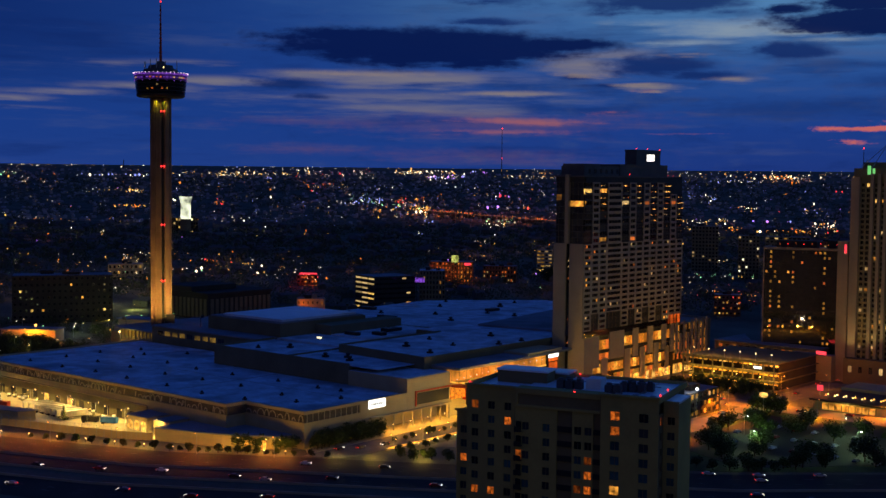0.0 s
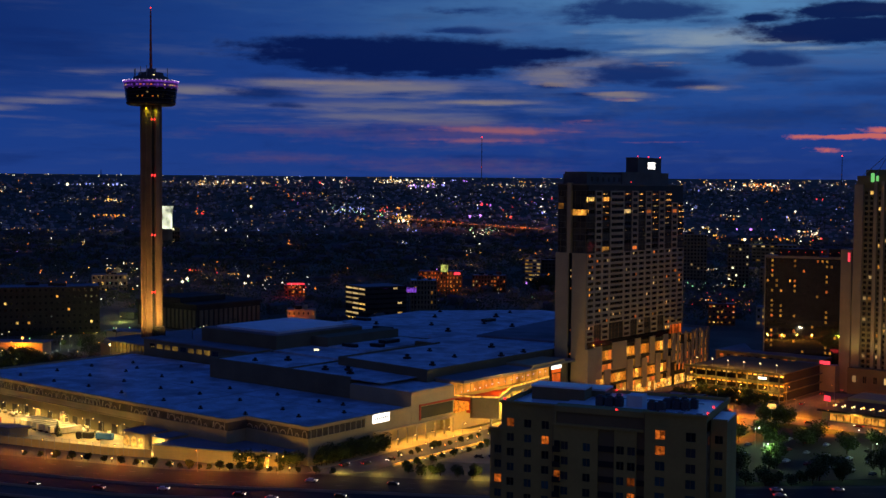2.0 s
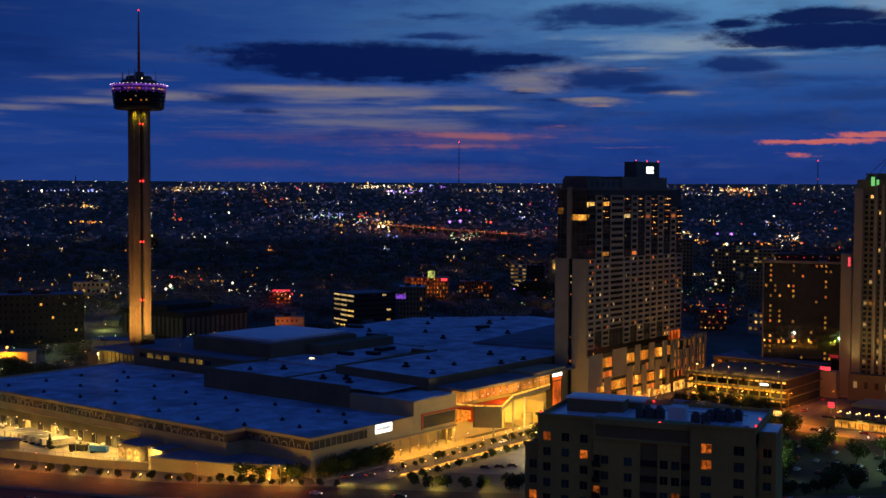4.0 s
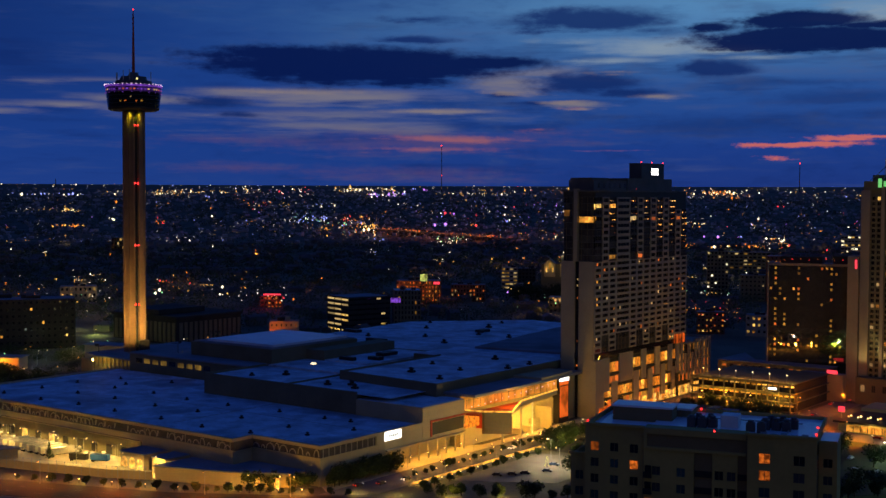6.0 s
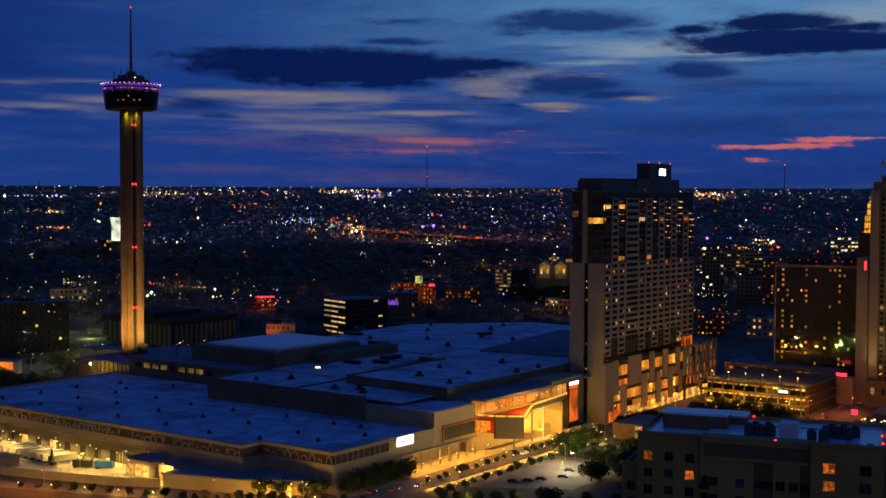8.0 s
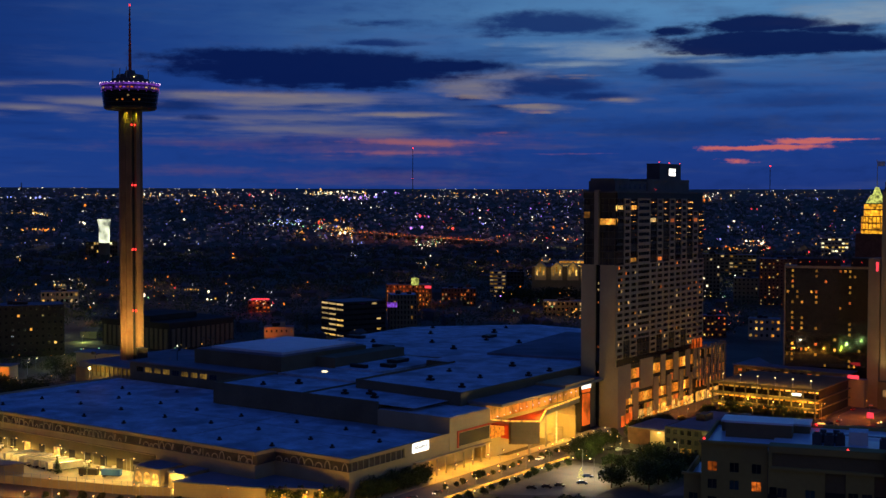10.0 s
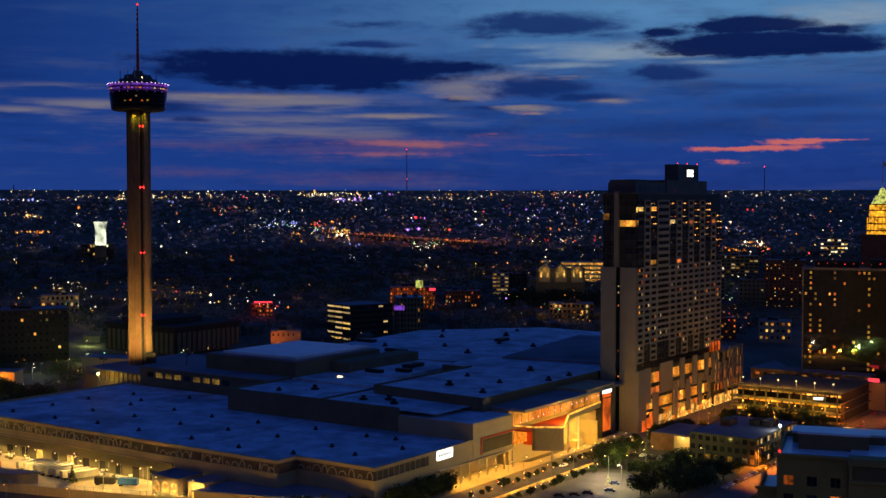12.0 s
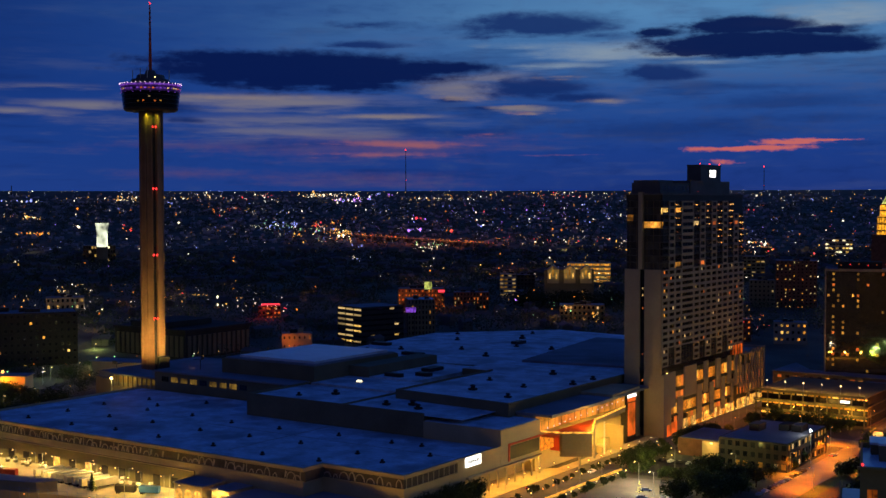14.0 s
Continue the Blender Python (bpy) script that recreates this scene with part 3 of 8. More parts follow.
def wall_grid(b, p, ang, width, z0, z1, cols, rows, fw, fh, depth):
    """One wall of piers and spandrels with a grid of openings cut through it, in front of a core."""
    u, n = (math.cos(ang), math.sin(ang)), (math.sin(ang), -math.cos(ang))
    cw, ch = width / cols, (z1 - z0) / rows
    ss = [0.0] + [v for i in range(cols) for v in (i * cw + (cw - fw) / 2, (i + 1) * cw - (cw - fw) / 2)] + [width]
    zs = [z0] + [v for j in range(rows) for v in (z0 + j * ch + (ch - fh) / 2, z0 + (j + 1) * ch - (ch - fh) / 2)] + [z1]
    made = {}

    def corner(i, j, back):
        key = (i, j, back)
        if key not in made:
            d = depth if back else 0.0
            made[key] = len(b.v)
            b.v.append((p[0] + u[0] * ss[i] - n[0] * d, p[1] + u[1] * ss[i] - n[1] * d, zs[j]))
        return made[key]

    def solid(i, j):
        return 0 <= i < len(ss) - 1 and 0 <= j < len(zs) - 1 and not (i % 2 and j % 2)

    for i in range(len(ss) - 1):
        for j in range(len(zs) - 1):
            if not solid(i, j):
                continue
            ring = [(i, j), (i + 1, j), (i + 1, j + 1), (i, j + 1)]
            b.f.append(tuple(corner(*q, 0) for q in ring))
            for k, (di, dj) in enumerate(((0, -1), (1, 0), (0, 1), (-1, 0))):
                if not solid(i + di, j + dj):
                    a, c = ring[k], ring[(k + 1) % 4]
                    b.f.append((corner(*c, 0), corner(*a, 0), corner(*a, 1), corner(*c, 1)))
    return b


def pane_grid(parent, p, ang, width, z0, z1, cols, rows, me, depth, choose, base=(0, 0, 0), name="window"):
    """One window in each opening; choose(i, j) gives its glass or None to leave it out."""
    u, n = (math.cos(ang), math.sin(ang)), (math.sin(ang), -math.cos(ang))
    cw, ch = width / cols, (z1 - z0) / rows
    for i in range(cols):
        for j in range(rows):
            glass = choose(i, j)
            if glass is None:
                continue
            s, d = (i + 0.5) * cw, depth - 0.03
            piece(name, me, parent, pose(p[0] + u[0] * s - n[0] * d - base[0], p[1] + u[1] * s - n[1] * d - base[1], z0 + (j + 0.5) * ch - base[2], 0, 0, math.degrees(ang)), glass)


def lit_choice(seed, share, mats, dark=None):
    rnd = random.Random(seed)
    return lambda i, j: rnd.choice(mats) if rnd.random() < share else (dark or M_glass)


RIGHT = math.pi / 2  # a wall that runs along +y and faces +x


def office(name, x, y, w, d, h, turn, wall, rows, cols, dcols, share, mats, label, category="building", fw=0.6, fh=0.55, roof=None, dark=None, seed=1, kit=True, side_share=None):
    """A plain block of flats or offices: core, window walls on the two seen sides, parapet, roof and roof plant."""
    t = thing(name, x, y, 0, label, category, "", turn)
    dep = 0.3
    part("core", Build().box(dep, dep, 0, w - dep, d - dep, h - 0.4), M_wall_dim, t, local=True)
    g = Build()
    wall_grid(g, (0, 0), 0, w, 0, h, cols, rows, w / cols * fw, h / rows * fh, dep)
    g2 = Build()
    wall_grid(g2, (w, dep), RIGHT, d - dep, 0, h, dcols, rows, d / dcols * fw, h / rows * fh, dep)
    part("front_wall", g, wall, t, local=True)
    part("side_wall", g2, wall, t, local=True)
    part("back_wall", Build().box(0, dep, 0, dep - 0.01, d, h).box(dep, d - dep + 0.01, 0, w - dep, d, h), wall, t, local=True)
    r = part("roof", Build().box(dep, dep, h - 0.39, w - dep, d - dep, h - 0.15), roof or M_roof_grey, t, local=True)
    if kit:
        rnd = random.Random(seed)
        for k in range(3):
            a, c = w * rnd.uniform(0.15, 0.75), d * rnd.uniform(0.2, 0.7)
            part("roof_unit", Build().box(a, c, h - 0.15, a + w * 0.12 + 1, c + d * 0.15 + 1, h + rnd.uniform(1.2, 3.0)), M_metal_dark if k else wall, t, local=True)
    me, me2 = pane_mesh(w / cols * fw, h / rows * fh), pane_mesh(d / dcols * fw, h / rows * fh)
    pane_grid(t, (0, 0), 0, w, 0, h, cols, rows, me, dep, lit_choice(seed, share, mats, dark))
    pane_grid(t, (w, dep), RIGHT, d - dep, 0, h, dcols, rows, me2, dep, lit_choice(seed + 1, share if side_share is None else side_share, mats, dark))
    return t


# ---- convention centre ----
hall = thing("convention_center", -500, 450, 0, "sprawling pale stone convention center with stepped white roofs", "building")
OUT = [(-626, 351), (-420, 351), (-420, 362), (-382, 362), (-382, 427), (-382, 458), (-420, 458), (-626, 458)]
part("lower_wall", Build().prism(OUT[:4] + [(-382, 402), (-390, 402), (-390, 427), (-420, 427), (-420, 457.5), (-626, 457.5)], 0, 11.2), M_limestone, hall)
part("overhang", Build().box(-390.2, 402.05, 7.4, -382, 427.05, 11.19), M_limestone, hall)
part("upper_wall", Build().prism([(-625.6, 351.5), (-419.5, 351.5), (-419.5, 362.5), (-382.5, 362.5), (-382.5, 427), (-420, 427), (-420, 457.3), (-625.6, 457.3)], 11.2, 14.9), M_mural, hall)
b = Build()
b.box(-626.3, 350.7, 14.9, -419.7, 351.9, 16.3).box(-420.6, 351.9, 14.9, -419.7, 361.7, 16.3).box(-420.6, 361.7, 14.9, -381.7, 362.9, 16.3).box(-382.7, 362.9, 14.9, -381.7, 427, 16.3).box(-626.3, 351.9, 14.9, -625.2, 457.5, 16.3)
part("parapet", b, M_limestone, hall)
part("string_course", Build().box(-626.2, 350.75, 10.9, -419.75, 351.45, 11.35).box(-419.95, 351.45, 10.9, -419.75, 361.75, 11.35).box(-419.95, 361.75, 10.9, -381.75, 361.98, 11.35).box(-381.98, 361.98, 10.9, -381.75, 398, 11.35), M_limestone, hall)
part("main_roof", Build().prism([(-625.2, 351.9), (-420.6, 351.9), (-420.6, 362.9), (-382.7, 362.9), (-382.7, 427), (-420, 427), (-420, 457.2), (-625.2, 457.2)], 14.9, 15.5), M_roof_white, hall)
b = Build()
b.box(-521, 401, 15.5, -383.2, 401.3, 15.6).box(-470, 363.2, 15.5, -469.7, 426, 15.61).box(-545, 353, 15.5, -544.8, 456, 15.56)
part("roof_seam", b, M_roof_seam, hall)
# relief arches along the mural band
rnd = random.Random(4)
arcs = []
for r, tall in ((1.9, 1.5), (2.3, 2.2), (1.5, 2.4), (1.1, 1.2)):
    b = Build()
    for i in range(9):
        a0, a1 = math.pi * i / 9, math.pi * (i + 1) / 9
        b.face([(r * math.cos(a), -0.12, tall * 1.3 * math.sin(a) + 0.1) if k else ((r - 0.42) * math.cos(a), -0.12, (tall * 1.3 - 0.42) * math.sin(a) + 0.1) for a, k in ((a0, 0), (a0, 1), (a1, 1), (a1, 0))])
        b.face([(r * math.cos(a), y, tall * 1.3 * math.sin(a) + 0.1) for a, y in ((a0, -0.12), (a0, 0.05), (a1, 0.05), (a1, -0.12))])
    arcs.append(b.mesh("relief_arch", M_mural_arc))
mull = Build().box(-0.12, -0.15, 0, 0.12, 0.05, 3.5).mesh("mural_post", M_mural_arc)
leafm = Build().face([(-0.7, -0.1, 0.3), (0.1, -0.1, 0.6), (0.7, -0.1, 2.6), (-0.2, -0.1, 3.0)]).face([(-0.2, -0.1, 3.0), (0.7, -0.1, 2.6), (0.7, 0.05, 2.6), (-0.2, 0.05, 3.0)]).mesh("relief_leaf", M_mural_arc)
x = -624.0
while x < -421:
    me = rnd.choice(arcs + [leafm])
    if rnd.random() < 0.9:
        piece("relief_arch", me, hall, pose(x + 500, 351.42 - 450, 11.35))
    if rnd.random() < 0.3:
        piece("mural_post", mull, hall, pose(x + 501.6, 351.44 - 450, 11.3))
    x += rnd.uniform(2.4, 4.2)
x = -418.0
while x < -384:
    piece("relief_arch", rnd.choice(arcs), hall, pose(x + 500, 362.42 - 450, 11.35))
    x += rnd.uniform(3.0, 5.0)
y = 364.0
while y < 395:
    piece("mural_post", mull, hall, pose(-382.42 + 500, y - 450, 11.3, 0, 0, 90))
    y += 3.4
# street face: the blank wall with its sign, the screen block
part("street_wall", Build().box(-382.45, 396, 11.2, -381.8, 426.9, 14.9), M_limestone, hall)
part("screen_block", Build().prism([(-420, 427.1), (-381.8, 427.1), (-381.8, 458), (-420, 458)], 7.9, 22.6), M_limestone, hall)
part("screen_block_base", Build().prism([(-420, 427.1), (-390, 427.1), (-390, 458), (-420, 458)], 0, 7.88), M_limestone, hall)
part("ledge", Build().box(-382, 402, 7.4, -380.6, 458.5, 8.2), M_limestone, hall)
part("screen_block_roof", Build().box(-419.5, 427.5, 22.6, -382.4, 457.5, 22.9), M_roof_white, hall)
scr = part("led_screen", Build().box(-381.8, 433.5, 9.8, -381.55, 457, 15.2), M_metal_dark, hall, "switched-off dark led screen")
part("screen_border", Build().box(-381.8, 432.6, 9.2, -381.35, 433.5, 16.4).box(-381.8, 433.5, 15.6, -381.35, 458, 16.3), M_red_paint, scr, "red-brown border band")
sign = part("lit_sign", Build().box(-381.8, 401.2, 12.2, -381.35, 411.8, 15.9), E_sign, hall, "glowing white sign board")
for i in range(7):
    part("sign_bar", Build().box(-381.35, 402 + i * 1.3, 13.4, -381.3, 402.9 + i * 1.3, 14.6 + 0.3 * (i % 2)), M_metal_dark, sign)
# covered pavement along the street
post = Build().cyl(0, 0, 0.16, 7.4, 0.38, n=10).mesh("arcade_post", M_concrete)
for i in range(9):
    piece("arcade_post", post, hall, pose(-381.5 + 500, 404.5 + 6.6 * i - 450, 0))
# stepped upper storeys
part("gallery_wall", Build().prism([(-521, 427.5), (-420.2, 427.5), (-420.2, 458.2), (-400, 458.2), (-400, 470), (-521, 470)], 15.6, 24.6), M_wall_dim, hall)
part("gallery_roof", Build().box(-520.4, 428.3, 24.6, -401, 469.6, 24.75), M_roof_white, hall)
part("gallery_parapet", Build().box(-521, 427.5, 24.6, -420.2, 428.2, 25.8).box(-521, 428.2, 24.6, -520.4, 470, 25.8).box(-466, 428.3, 24.76, -465.3, 469, 25.5), M_wall_dim, hall)
part("ballroom_wall", Build().prism([(-458, 458.6), (-394, 453), (-394, 458.1), (-393.5, 566), (-476, 566), (-476, 540), (-458, 540)], 15.6, 28.0), M_wall_dim, hall)
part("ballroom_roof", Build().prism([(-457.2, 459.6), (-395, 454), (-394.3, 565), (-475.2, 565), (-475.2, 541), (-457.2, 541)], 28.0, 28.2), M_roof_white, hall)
part("ballroom_parapet", Build().prism([(-458, 458.6), (-394, 453), (-394, 453.8), (-458, 459.4)], 28.0, 29.0).box(-394.3, 453.8, 28.0, -393.5, 566, 29.0).box(-458, 459.4, 28.0, -457.3, 540, 29.0), M_wall_dim, hall)
part("theatre_wall", Build().box(-582, 473, 0, -519, 542, 33.0), M_wall_dim, hall)
part("theatre_roof", Build().prism([(-581, 474), (-520, 474), (-520, 541), (-581, 541)], 33.0, 33.6), M_roof_grey, hall)
part("theatre_skylight", Build().prism([(-574, 478), (-523, 478), (-523, 538), (-574, 538)], 33.6, 34.8), M_roof_bright, hall, "pale raised theatre roof deck")
part("theatre_annex", Build().box(-519, 500, 0, -506, 560, 31.0), M_wall_dim, hall)
part("rear_wall", Build().prism([(-590, 560.5), (-506, 562), (-476.5, 566.4), (-393, 566.4), (-393, 740), (-540, 755), (-600, 690)], 0, 26.0), M_wall_dim, hall)
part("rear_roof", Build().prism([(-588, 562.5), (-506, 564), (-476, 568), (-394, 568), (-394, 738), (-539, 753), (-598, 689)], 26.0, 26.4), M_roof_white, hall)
part("rear_plant_deck", Build().prism([(-470, 590), (-400, 600), (-400, 720), (-490, 715)], 26.4, 27.6), M_roof_grey, hall, "dark grey roof plant deck")
part("link_wall", Build().prism([(-626, 458.3), (-521.2, 458.3), (-521.2, 472.8), (-582.2, 472.8), (-582.2, 560), (-690, 560), (-690, 480)], 0, 14.5), M_wall_dim, hall)
part("link_block_wall", Build().box(-617, 458.4, 14.5, -521.4, 472.6, 25.0), M_wall_dim, hall)
part("link_roof", Build().box(-618, 457.8, 25.0, -521.4, 472.7, 25.7), M_roof_grey, hall, "overhanging link roof")
part("colonnade_wall", Build().box(-652, 461, 0, -617.2, 478, 20.6), M_limestone, hall)
part("colonnade_roof", Build().prism([(-655, 459), (-617.2, 459), (-617.2, 480), (-662, 480)], 20.6, 21.3, True), M_roof_grey, hall)
part("link_roof_deck", Build().prism([(-582.4, 481), (-582.4, 559), (-688, 559), (-688, 481)], 14.5, 17.6), M_roof_grey, hall)
part("middle_roof", Build().prism([(-518.8, 470.4), (-458.4, 470.4), (-458.4, 500), (-505.8, 500), (-518.8, 499.8)], 15, 25.6).box(-505.8, 500.2, 15, -476.4, 561.8, 26.2), M_roof_white, hall)
me = pane_mesh(5.0, 2.6, 2)
for i in range(9):
    piece("link_window", me, hall, pose(-609 + 7.0 * i + 500, 458.36 - 450, 21.6), E_link if i % 4 else M_glass)
me = pane_mesh(2.6, 3.2, 1)
for i in range(9):
    piece("colonnade_window", me, hall, pose(-650 + 3.7 * i + 500, 460.95 - 450, 18.2), E_link)
    part("colonnade_pier", Build().box(-652 + 3.7 * i, 460.2, 14.4, -651.4 + 3.7 * i, 460.98, 20.58), M_limestone, hall)
part("skylight", Build().box(-502, 485, 25.6, -499.6, 486.6, 26.4), E_pale, hall, "small lit rooftop skylight")
part("light_strip", Build().box(-420, 458.4, 23.2, -396, 459.2, 23.6), E_amber, hall)
# rooftop ventilators
vent = Build().box(-0.75, -0.75, 0, 0.75, 0.75, 0.6).cyl(0, 0, 0.6, 1.1, 0.5, 0.5, 8).cyl(0, 0, 1.1, 1.5, 0.8, 0.35, 8).mesh("roof_vent", M_metal_dark)
for i, x in enumerate((-598, -569, -540, -511, -482, -453, -424)):
    for j, y in enumerate((365, 387, 409)):
        if x > -421 and y < 370:
            continue
        piece("roof_vent", vent, hall, pose(x + 500 + rnd.uniform(-2, 2), y - 450 + rnd.uniform(-2, 2), 15.5))
for x, y in ((-404, 378), (-396, 398), (-410, 412), (-592, 432), (-560, 440), (-536, 446), (-574, 421)):
    piece("roof_vent", vent, hall, pose(x + 500, y - 450, 15.5))
for x, y, z in ((-500, 440, 24.75), (-488, 452, 24.75), (-450, 441, 24.75), (-440, 447, 24.75), (-432, 440, 24.75), (-430, 480, 28.2), (-415, 500, 28.2), (-405, 470, 28.2), (-440, 510, 28.2), (-400, 540, 28.2), (-425, 545, 28.2),
                (-400, 520, 28.2), (-560, 600, 26.4), (-530, 620, 26.4), (-500, 600, 26.4), (-560, 660, 26.4), (-530, 690, 26.4), (-580, 690, 26.4), (-510, 650, 26.4), (-480, 640, 27.6), (-540, 720, 26.4), (-570, 580, 26.4)):
    s = 1.0 + rnd.random() * 0.8
    piece("roof_vent", vent, hall, pose(x + 500, y - 450, z) @ Matrix.Diagonal((s * 1.3, s, s, 1)))
for x, y, z, w, d in ((-500, 505, 26.2, 10, 3), (-495, 530, 26.2, 6, 12), (-488, 515, 26.2, 8, 4), (-590, 610, 26.4, 12, 5), (-545, 580, 26.4, 14, 4), (-520, 660, 26.4, 5, 10)):
    part("roof_unit", Build().box(x, y, z, x + w, y + d, z + 1.8), M_metal_dark, hall)
# glass entrance, its balcony and court
part("entrance_glass", Build().box(-384, 458.2, 17.6, -381.6, 537, 23.4), E_foyer, hall, "tall lobby glazing glowing amber")
b = Build()
for i in range(14):
    b.box(-381.6, 459 + i * 5.7, 17.6, -381.5, 459.14 + i * 5.7, 23.4)
b.box(-381.6, 458.4, 21.6, -381.52, 537, 21.72)
part("glazing_grid", b, M_metal_dark, hall)
part("entrance_roof", Build().prism([(-420, 458.3), (-376, 458.3), (-376, 500), (-379, 562), (-420, 562)], 23.6, 24.8), M_roof_grey, hall, "thin overhanging entrance roof")
part("entrance_roof_step", Build().prism([(-396, 516), (-377.2, 516), (-379, 548), (-396, 548)], 24.8, 26.0), M_limestone, hall, "raised end of the entrance roof")
part("entrance_core", Build().box(-393.4, 458.3, 0, -384.2, 558, 23.5), M_limestone, hall)
part("balcony_floor", Build().prism([(-381.4, 458.3), (-372, 460.2), (-362.2, 467), (-375.5, 495), (-380.8, 536), (-381.4, 536)], 15.2, 16.0, True), M_red_paint, hall, "red balcony floor")
part("balcony_front", Build().prism([(-373.4, 459.9), (-372, 459.6), (-361.8, 466.7), (-363, 468.2), (-372.4, 461.2)], 7.6, 17.4, True), M_stucco_dark, hall, "brown panelled balcony front")
part("balcony_edge", Build().prism([(-381.2, 457.7), (-372, 459.3), (-361.4, 466.7), (-375, 495.2), (-380.5, 536), (-380.9, 536), (-375.6, 495), (-362, 467), (-372, 460.1), (-381.2, 458.3)], 17.4, 18.0, True), E_shop, hall, "bright light strip on the balcony edge")
part("balcony_rail", Build().prism([(-375.6, 494.5), (-375.2, 495.2), (-362.2, 467.2), (-363, 467)], 15.2, 17.39, True).prism([(-381, 536), (-380.7, 536), (-375.2, 495), (-375.8, 495)], 15.2, 17.39, True), M_limestone, hall)
part("lower_lobby", Build().box(-384.1, 459, 9.0, -382.0, 470, 14.6), E_lobby, hall)
part("red_wall", Build().box(-384.1, 470.5, 7.4, -377, 471.5, 15.1), M_red_paint, hall)
part("court_wall", Build().box(-384.1, 500, 0.2, -383.6, 537, 13.0).box(-383.5, 520, 0.2, -374, 520.6, 11.5), M_limestone, hall, "pale court wall flooded with amber light")
part("court_column", Build().cyl(-376.5, 497, 0.16, 15.2, 0.5, n=10), M_concrete, hall)
part("court_column", Build().cyl(-371, 473, 0.16, 15.2, 0.5, n=10), M_concrete, hall)
part("court_fin", Build().box(-377.2, 507, 0.2, -376.6, 507.6, 15.2), M_white_paint, hall, "white court column")
part("court_counter", Build().box(-383.4, 508, 0.2, -378.6, 514, 3.2).box(-383.4, 514, 0.2, -380.6, 519.8, 5.6), M_limestone, hall)
part("court_stair", Build().box(-383.4, 500, 0.2, -379, 501.2, 3.0).box(-383.4, 501.2, 0.2, -379, 502.4, 2.2).box(-383.4, 502.4, 0.2, -379, 503.6, 1.4).box(-383.4, 503.6, 0.2, -379, 504.8, 0.7), M_concrete, hall)
part("court_door", Build().box(-383.58, 524, 0.2, -383.5, 534, 4.2), E_shop, hall)
part("tower_fin", Build().box(-384.2, 537.2, 0, -380.6, 547, 24.6), M_metal_dark, hall)
part("fin_panel", Build().box(-380.6, 538, 19.2, -380.3, 546.4, 20.8).box(-380.6, 538.5, 3, -380.3, 546.0, 18.6), E_red_panel, hall, "glowing orange-red panel")
part("fin_sign", Build().box(-380.6, 538, 21.2, -380.2, 546.6, 24.0), E_sign, hall, "small glowing white sign")
part("link_block", Build().box(-393, 547.2, 0, -385, 559, 22), M_brick, hall)
bead = Build().octa(0, 0, 0, 0.26).mesh("string_bulb", E_pink)
for i in range(15):
    piece("string_bulb", bead, hall, pose(-379.8 + 500 + 0.3 * math.sin(i), 461 + i * 5.0 - 450, 18.8 + 0.18 * i))

# ---- tall hotel beside it ----
hotel = thing("hotel_tower", -382, 620, 0, "tall beige concrete hotel with glassy upper storeys", "hotel")
HB = (-382, 620, 0)
COL, HY, LOW, TOP, STOREY = 7.55, 557.5, 81.3, 114.6, 3.33
LENGTH = 14 * COL


def col_y(k):
    return HY + COL * k


part("core", Build().box(-391.4, 559.2, 29.6, -372.8, HY + LENGTH - 0.5, 118), M_metal_dark, hotel)
part("slab_end_wall", Build().box(-392, HY, 0, -384.0, 559.0, LOW), M_precast, hotel, "blank precast end wall")
part("slab_end_wall", Build().box(-381.4, HY, 0, -372.6, 559.0, LOW), M_precast, hotel, "blank precast end wall")
part("end_slot", Build().box(-384, 558.5, 4, -381.4, 558.95, LOW), M_glass, hotel)
slotm = pane_mesh(0.7, 1.0)
for j in range(22):
    piece("slot_window", slotm, hotel, pose(-382.7 + 382, 558.45 - 620, 8 + 3.2 * j), random.Random(j).choice([M_glass, M_glass, M_glass, M_glass, E_orange, E_dimroom]))
rnd = random.Random(12)
FLOOR = (LOW - 34) / 16
room = pane_mesh(2.7, 1.55, 1)
wide_room = pane_mesh(6.4, 1.55, 3)
half_lit = Build().box(-1.35, -0.02, -0.78, 1.35, 0.02, 0.78).box(-0.1, -0.06, -0.7, 1.15, -0.021, 0.7).mesh("window", M_glass)
half_lit.materials.append(M_glass)
for p in half_lit.polygons:
    p.material_index = 0 if p.index > 5 else 1
TEETH = (1, 3, 4, 6, 8, 10)


def hotel_glass(share):
    k = rnd.random() / share
    return E_dimroom if k < 0.4 else E_amber if k < 0.72 else E_orange if k < 1 else M_glass


